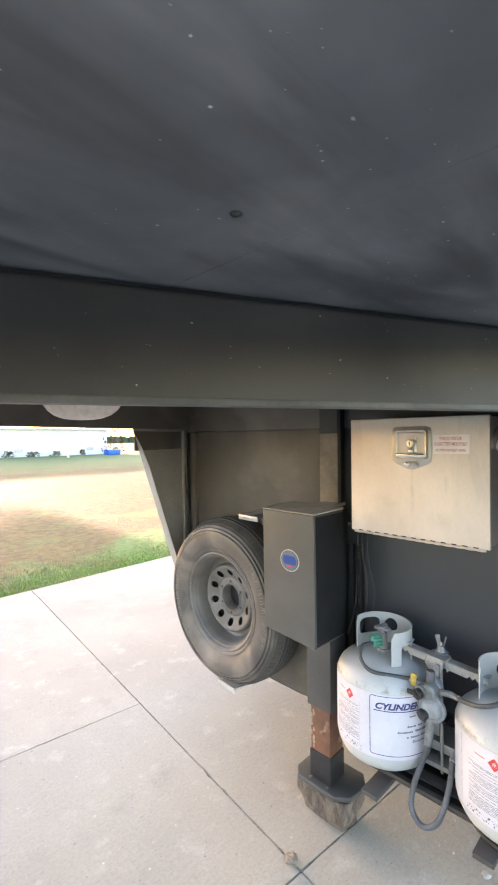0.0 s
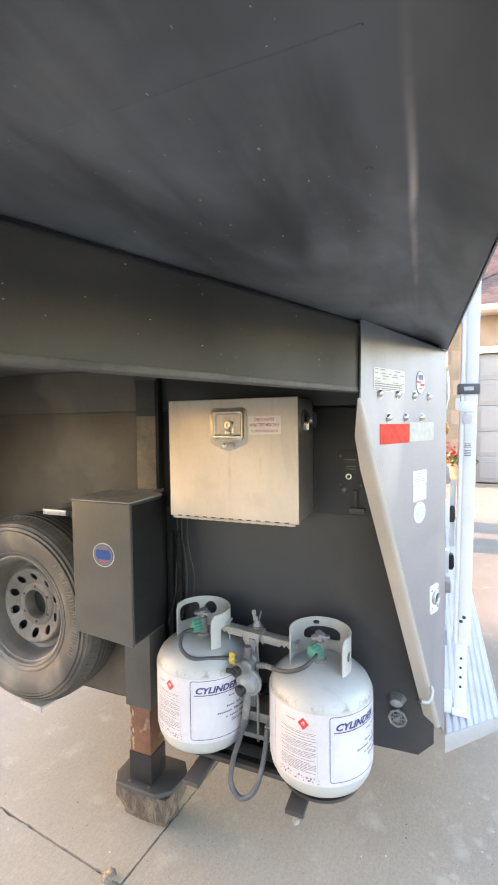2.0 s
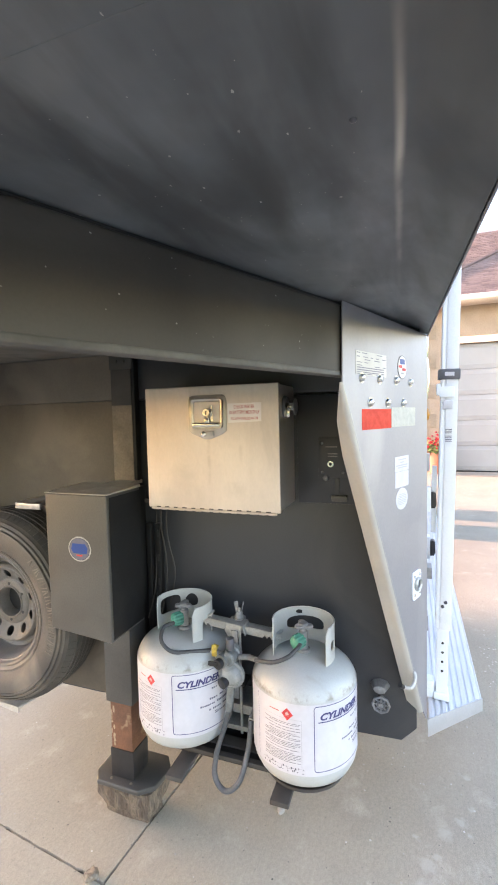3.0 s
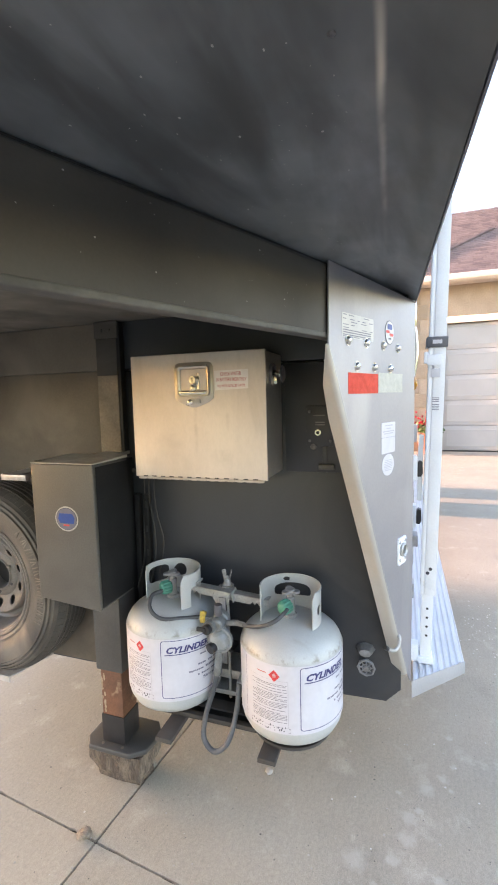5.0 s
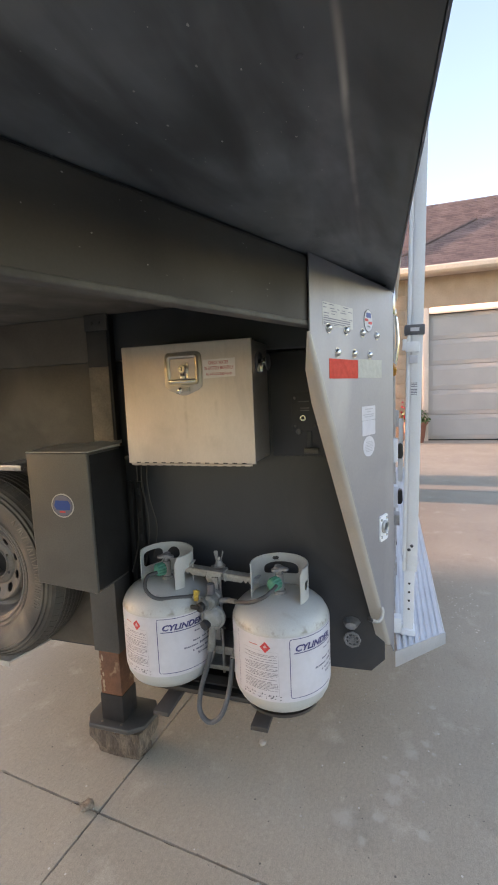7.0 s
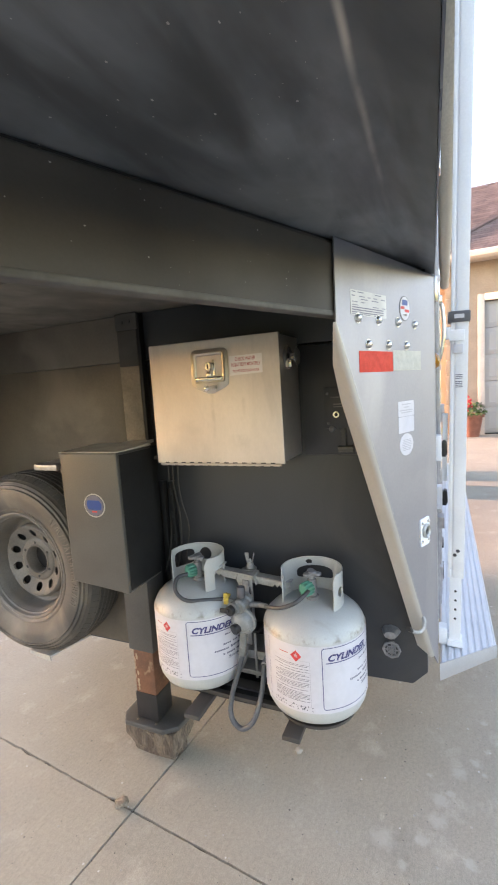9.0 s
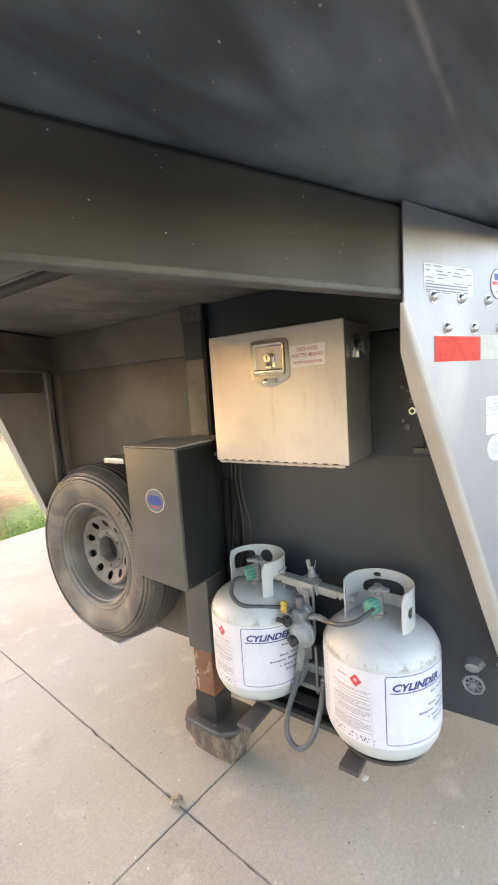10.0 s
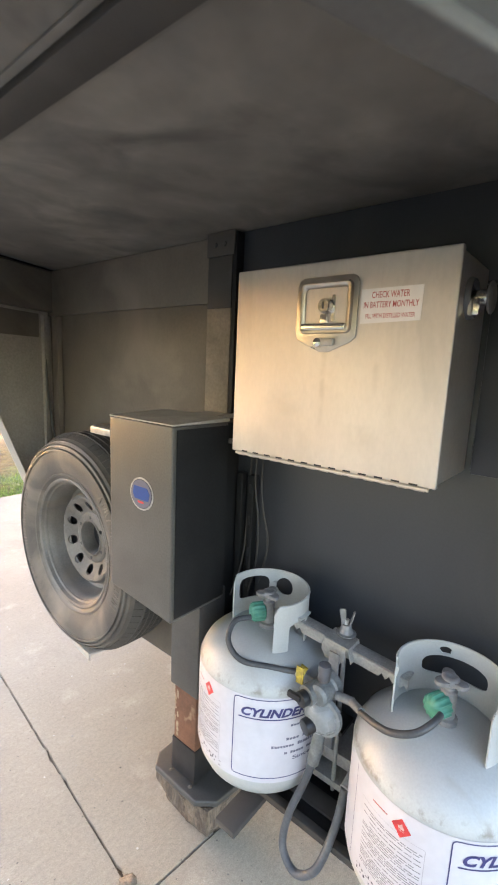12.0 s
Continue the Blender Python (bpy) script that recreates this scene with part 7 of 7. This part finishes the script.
for k in range(11):
    w = 0.42 if k % 2 else 0.26
    part("quoin", Shape().box(GX - 0.016, GX - 0.001, 0.56 - w, 0.58, 0.02 + 0.350 * k, 0.352 + 0.350 * k), M_QUOIN, house, bevel=0.004)
trim = Shape()
trim.box(GX - 0.03, GX + 0.10, D1, D1 + 0.14, -0.02, DT + 0.15)
trim.box(GX - 0.03, GX + 0.10, D0 - 0.14, D0, -0.02, DT + 0.15)
trim.box(GX - 0.03, GX + 0.10, D0, D1, DT, DT + 0.15)
part("door_trim", trim, M_TRIM, house, "cream door trim", bevel=0.006)
gd = part("garage_door", Shape().box(GX + 0.12, GX + 0.15, D0, D1, 0.03, DT), M_DOOR, house, "pale grey panelled garage door")
rows = 5
rh = (DT - 0.03) / rows
for r in range(rows):
    part("section", Shape().box(GX + 0.085, GX + 0.119, D0, D1, 0.034 + rh * r, 0.026 + rh * (r + 1)), M_DOOR, gd, bevel=0.006)
    for c in range(3):
        w = (D1 - D0) / 3
        ya, yb = D1 - w * (c + 1) + 0.08, D1 - w * c - 0.08
        za, zb = 0.034 + rh * r + 0.085, 0.026 + rh * (r + 1) - 0.085
        sh = Shape()
        o = [(ya, za), (yb, za), (yb, zb), (ya, zb)]
        i = [(ya + 0.05, za + 0.05), (yb - 0.05, za + 0.05), (yb - 0.05, zb - 0.05), (ya + 0.05, zb - 0.05)]
        sh.add([(GX + 0.0845, y, z) for y, z in o] + [(GX + 0.0805, y * 0.5 + y2 * 0.5, z * 0.5 + z2 * 0.5) for (y, z), (y2, z2) in zip(o, i)] + [(GX + 0.0825, y, z) for y, z in i],
               [(k, (k + 1) % 4, 4 + (k + 1) % 4, 4 + k) for k in range(4)] + [(4 + k, 4 + (k + 1) % 4, 8 + (k + 1) % 4, 8 + k) for k in range(4)] + [(8, 9, 10, 11)])
        part("raised_panel", sh, M_DOOR, gd, smooth=0)
part("seal", Shape().box(GX + 0.08, GX + 0.15, D0, D1, 0.001, 0.03), M_BLACKPLASTIC, gd)
EX, EZ = GX - 0.45, 3.90
part("soffit", Shape().box(EX, GX + 0.2, -9.4, 1.0, EZ, EZ + 0.03), M_TRIM, house)
part("gutter", Shape().prism([(EX - 0.10, 1.02, EZ + 0.02), (EX - 0.02, 1.02, EZ - 0.03), (EX, 1.02, EZ - 0.03), (EX, 1.02, EZ + 0.14), (EX - 0.10, 1.02, EZ + 0.14), (EX - 0.12, 1.02, EZ + 0.11)], (0, -10.4, 0)), M_GUTTER, house, "cream gutter", bevel=0.004)


def roof_courses(name, origin, across, up, width_at, rows, step, seed):
    """Overlapping shingle tabs laid row by row on a slope."""
    s, rr = Shape(), random.Random(seed)
    normal = across.cross(up).normalized()
    if normal.z < 0:
        normal = -normal
    for r in range(rows):
        a0, a1 = width_at(r / rows)
        a = a0 - rr.uniform(0, 0.25)
        while a < a1:
            w = rr.uniform(0.16, 0.34)
            lo, hi = max(a, a0), min(a + w, a1)
            if hi - lo > 0.01:
                d = rr.uniform(-0.012, 0.012)
                p = [origin + across * lo + up * (r * step + d), origin + across * hi + up * (r * step + d), origin + across * hi + up * ((r + 1.25) * step), origin + across * lo + up * ((r + 1.25) * step)]
                t = [p[0] + normal * 0.006, p[1] + normal * 0.006, p[2], p[3]]
                s.add([p[0], p[1], *t], [(0, 1, 3, 2), (2, 3, 4, 5)])
            a += w + 0.004
    return s


pitch = math.atan2(0.62, 1.0)
up1 = Vector((math.cos(pitch), 0, math.sin(pitch)))
across = Vector((0, -1, 0))
# front hip slope of the garage wing, and the main roof behind it
wing_rows, wing_len = 44, 6.4
part("roof_slope", roof_courses("roof", Vector((EX - 0.06, 1.05, EZ + 0.15)), across, up1, lambda t: (t * 5.2, 10.4 - t * 5.2), wing_rows, wing_len / wing_rows, 1), M_SHINGLE, house, "brown asphalt shingles", smooth=0)
part("roof_slope", roof_courses("roof", Vector((EX + 1.6, 4.0, EZ + 0.15)), across, Vector((math.cos(0.655), 0, math.sin(0.655))), lambda t: (0.0, 22.0), 39, 0.145, 2), M_SHINGLE, house, "brown asphalt shingles", smooth=0)
deck = Shape().add([(EX - 0.05, 1.04, EZ + 0.13), (EX - 0.05, -9.35, EZ + 0.13), (EX + 5.4, -4.16, EZ + 3.5), (EX + 10.8, -9.35, EZ + 0.13), (EX + 10.8, 1.04, EZ + 0.13)], [(0, 1, 2), (1, 3, 2), (3, 4, 2), (4, 0, 2)])
part("roof_deck", deck, M_SHINGLE, house)
back_deck = Shape().add([(EX + 1.62, 4.0, EZ + 0.10), (EX + 1.62, -18, EZ + 0.10), (EX + 6.1, -18, EZ + 3.52), (EX + 6.1, 4.0, EZ + 3.52), (EX + 10.6, 4.0, EZ + 0.1), (EX + 10.6, -18, EZ + 0.1)], [(0, 1, 2, 3), (3, 2, 5, 4)])
part("main_roof_deck", back_deck, M_SHINGLE, house)
hip = Shape().tube([(EX - 0.05, 1.03, EZ + 0.17), (EX - 0.05 + 0.85 * wing_len * 0.5, 1.03 - 2.6, EZ + 0.17 + math.sin(pitch) * wing_len * 0.5)], 0.05, 6, 2)
part("hip_cap", hip, M_SHINGLE, house)
part("rear_house", Shape().box(GX + 2.0, GX + 10, 0.551, 3.9, -0.03, 4.1), M_STUCCO, house)

setting("apron_joint", Shape().box(11.72, 11.76, -9, 3.0, 0.0, 0.002), M_JOINT, "dark expansion joint before the garage", "joint")


def flower_pot(x, y, scale, flowers, label):
    t = thing("flower_pot", (x, y, 0.0), label, "flower pot")
    part("pot", Shape().lathe([(0.0001, 0.0), (0.19 * scale, 0.0), (0.255 * scale, 0.42 * scale), (0.285 * scale, 0.42 * scale), (0.29 * scale, 0.48 * scale), (0.26 * scale, 0.48 * scale), (0.25 * scale, 0.43 * scale), (0.0001, 0.42 * scale)], Matrix.Translation((x, y, 0)), 28), M_POT, t, "terracotta pot", smooth=40)
    rr = random.Random(int(y * 10))
    leaves, petals, pale = Shape(), Shape(), Shape()
    for k in range(170):
        a, r, h = rr.uniform(0, 6.28), 0.32 * scale * math.sqrt(rr.random()), rr.uniform(0.44, 0.72) * scale
        c = Vector((x + r * math.cos(a), y + r * math.sin(a), h))
        d1 = Vector((rr.uniform(-1, 1), rr.uniform(-1, 1), rr.uniform(-0.4, 1))).normalized() * 0.05 * scale
        d2 = d1.cross(Vector((rr.uniform(-1, 1), rr.uniform(-1, 1), 0.4))).normalized() * 0.028 * scale
        leaves.add([c - d1, c + d2, c + d1, c - d2], [(0, 1, 2, 3)])
    for k in range(flowers):
        a, r, h = rr.uniform(0, 6.28), 0.3 * scale * math.sqrt(rr.random()), rr.uniform(0.56, 0.96) * scale
        c = Vector((x + r * math.cos(a), y + r * math.sin(a), h))
        white = c.y < y - 0.04
        if white:
            c.z = 0.5 * scale + (c.z - 0.5 * scale) * 0.45
        for q in range(7):
            d1 = Vector((rr.uniform(-1, 1), rr.uniform(-1, 1), rr.uniform(-1, 1))).normalized() * 0.032 * scale
            d2 = d1.cross(Vector((rr.uniform(-1, 1), rr.uniform(-1, 1), 0.4))).normalized() * 0.022 * scale
            (pale if white else petals).add([c - d1, c + d2, c + d1, c - d2], [(0, 1, 2, 3)])
    part("leaves", leaves, M_LEAF, t, "green leaves", smooth=0)
    if flowers:
        tagged(part("flowers", petals, M_FLOWER, t, smooth=0), "red blossoms", kind="stuff")
        tagged(part("flowers", pale, M_STAIN, t, smooth=0), "white blossoms", kind="stuff")


flower_pot(12.08, 0.09, 1.05, 70, "terracotta pot with red and white flowers by the garage door")

# ---- far side of the lawn ----
far_house = thing("white_house", (12.0, 44.0, 0.0), "long low white house beyond the lawn", "house")
part("wall", Shape().box(-2.0, 21.8, 42.0, 50.0, -0.03, 2.4), M_SIDING, far_house, "white siding")
for k in range(8):
    part("board", Shape().box(-2.0, 21.8, 41.97, 41.999, 0.45 + 0.23 * k, 0.66 + 0.23 * k), M_SIDING, far_house)
part("roof", Shape().prism([(-2.4, 41.6, 2.4), (-2.4, 50.4, 2.4), (-2.4, 46.0, 2.62)], (24.6, 0, 0)), M_SHINGLE, far_house)
for x in (7.5, 13.2, 19.6):
    w = part("window", Shape().box(x, x + 0.8, 41.93, 41.965, 0.35, 0.75), M_SIDING, far_house)
    part("pane", Shape().box(x + 0.05, x + 0.75, 41.91, 41.929, 0.4, 0.7), M_GREYMETAL, w)


def shrub(x, y, r, h, label, material=M_DISTANT, count=260):
    t = thing("shrub", (x, y, 0.0), label, "shrub", group="shrubs along the white house")
    part("stem", Shape().rod((x, y, -0.03), (x, y, h * 0.6), 0.03, 8, 0.015), M_BARK, t)
    rr = random.Random(int(x * 100))
    s = Shape()
    for k in range(count):
        a, q, z = rr.uniform(0, 6.28), r * rr.random() ** 0.5, rr.uniform(0.05, 1.0) * h
        c = Vector((x + q * math.cos(a) * (1.1 - z / h * 0.6), y + q * math.sin(a), z))
        d1 = Vector((rr.uniform(-1, 1), rr.uniform(-1, 1), rr.uniform(-1, 1))).normalized() * 0.14
        d2 = d1.cross(Vector((rr.uniform(-1, 1), 0.3, 0.8))).normalized() * 0.08
        s.add([c - d1, c + d2, c + d1, c - d2], [(0, 1, 2, 3)])
    part("crown", s, material, t, smooth=0)


M_SCRUB = mat("dry_scrub", (0.20, 0.19, 0.13), (0.14, 0.13, 0.09), (0.7, 0.9), scale=2)
for x, r, h in ((12.6, 0.5, 0.5), (14.6, 0.7, 0.4), (16.6, 0.5, 0.4), (19.0, 0.3, 0.5)):
    shrub(x, 41.4, r, h, "low dry shrub against the white house", M_SCRUB, 70)
shrub(22.0, 41.0, 1.3, 2.6, "thin reddish bush beside the white house", mat("reddish_twigs", (0.22, 0.10, 0.07), (0.12, 0.07, 0.05), (0.7, 0.9), scale=2), 150)
tub = thing("blue_tub", (21.3, 40.0, 0.0), "bright blue plastic tub on the lawn", "tub")
part("tub", Shape().prism([(20.75, 39.6, -0.03), (21.95, 39.6, -0.03), (22.0, 39.6, 0.45), (20.7, 39.6, 0.45)], (0, 1.0, 0)), M_BLUETUB, tub, bevel=0.03)
post = thing("white_post", (15.9, 37.2, 0.0), "short white post standing in the lawn", "post")
part("post", Shape().box(15.84, 15.96, 37.1, 37.25, -0.03, 0.95), M_WHITEPAINT, post, bevel=0.02)
woods = Shape()
rr = random.Random(21)
for k in range(2600):
    x = rr.uniform(-90, 190)
    y = 150 + rr.uniform(-6, 6)
    z = rr.uniform(0, 1) ** 0.8 * (1.5 + 0.5 * noise.noise(Vector((x * 0.05, 0, 0))))
    c = Vector((x, y, z))
    d1 = Vector((rr.uniform(-1, 1), rr.uniform(-0.4, 0.4), rr.uniform(-1, 1))).normalized() * 1.5
    d2 = d1.cross(Vector((0.1, 1, 0.2))).normalized() * 1.1
    woods.add([c - d1, c + d2, c + d1, c - d2], [(0, 1, 2, 3)])
setting("far_woods", woods, M_DISTANT, "far line of trees behind the lawn", "trees", kind="stuff", smooth=0)


# tall trees added out of view; the low sun shines under and past their crowns
# their crowns block the sun so the near ground lies in shade
rr = random.Random(33)
for k, x in enumerate((-31, -24.5, -18, -12, -6.5, -1.2, 2.6)):
    tree = thing("tree", (x, 55.0, 0.0), "tall leafy tree added unseen behind the white house for shade", "tree", group="trees behind the white house")
    part("trunk", Shape().rod((x, 55.0, -0.03), (x, 55.0, 7.5), 0.24, 10, 0.08), M_BARK, tree, "brown trunk")
    for q in range(5):
        a = rr.uniform(0, 6.28)
        limb = Shape().rod((x, 55.0, 4.4 + 0.5 * q), (x + 1.8 * math.cos(a), 55.0 + 1.8 * math.sin(a), 6.5 + 0.6 * q), 0.08, 6, 0.02)
        part("limb", limb, M_BARK, tree)
    crown = Shape()
    wide = 2.1 if k == 6 else 3.9
    for q in range(3000):
        a, z = rr.uniform(0, 6.28), rr.uniform(4.85, 13.0)
        r = wide * math.sqrt(rr.random()) * (1.0 if z < 9 else (13.6 - z) / 4.6)
        c = Vector((x + r * math.cos(a), 55.0 + r * math.sin(a), z))
        d1 = Vector((rr.uniform(-1, 1), rr.uniform(-0.5, 0.5), rr.uniform(-1, 1))).normalized() * 0.34
        d2 = d1.cross(Vector((0.2, 1, rr.uniform(-0.5, 0.5)))).normalized() * 0.26
        crown.add([c - d1, c + d2, c + d1, c - d2], [(0, 1, 2, 3)])
    part("crown", crown, M_DISTANT, tree, "uneven leafy crown", smooth=0)

# pale chips on the underside and the rail
chips = Shape()
rr = random.Random(17)


def chip(c, u, v, r):
    n = 5
    a0 = rr.uniform(0, 6.28)
    q = rr.uniform(0.35, 1.0)
    chips.add([c + u * (r * math.cos(a0 + 6.28 * k / n) * rr.uniform(0.6, 1.2)) + v * (r * q * math.sin(a0 + 6.28 * k / n) * rr.uniform(0.6, 1.2)) for k in range(n)], [tuple(range(n))])


for k in range(330):
    x, y = rr.uniform(0.35, 2.2), 0.74 + abs(rr.gauss(0, 0.28))
    if y > 0.64 + 0.407 * (2.24 - x) - 0.02:
        continue
    chip(Vector((x, y, UNDER_Z - 0.0006)), Vector((1, 0, 0)), Vector((0, 1, 0)), rr.choice((0.0007, 0.0010, 0.0014, 0.0022)))
for k in range(60):
    p = on_rail(rr.uniform(0.52, 2.2), rr.uniform(RAIL_Z + 0.015, UNDER_Z - 0.02), 0.0034)
    chip(p, ALONG, Vector((0, 0, 1)), rr.choice((0.0007, 0.0009, 0.0013, 0.0019)))
setting("paint_chips", chips, M_CHIP, "pale chips in the black paint", "paint chips", kind="stuff", smooth=0)
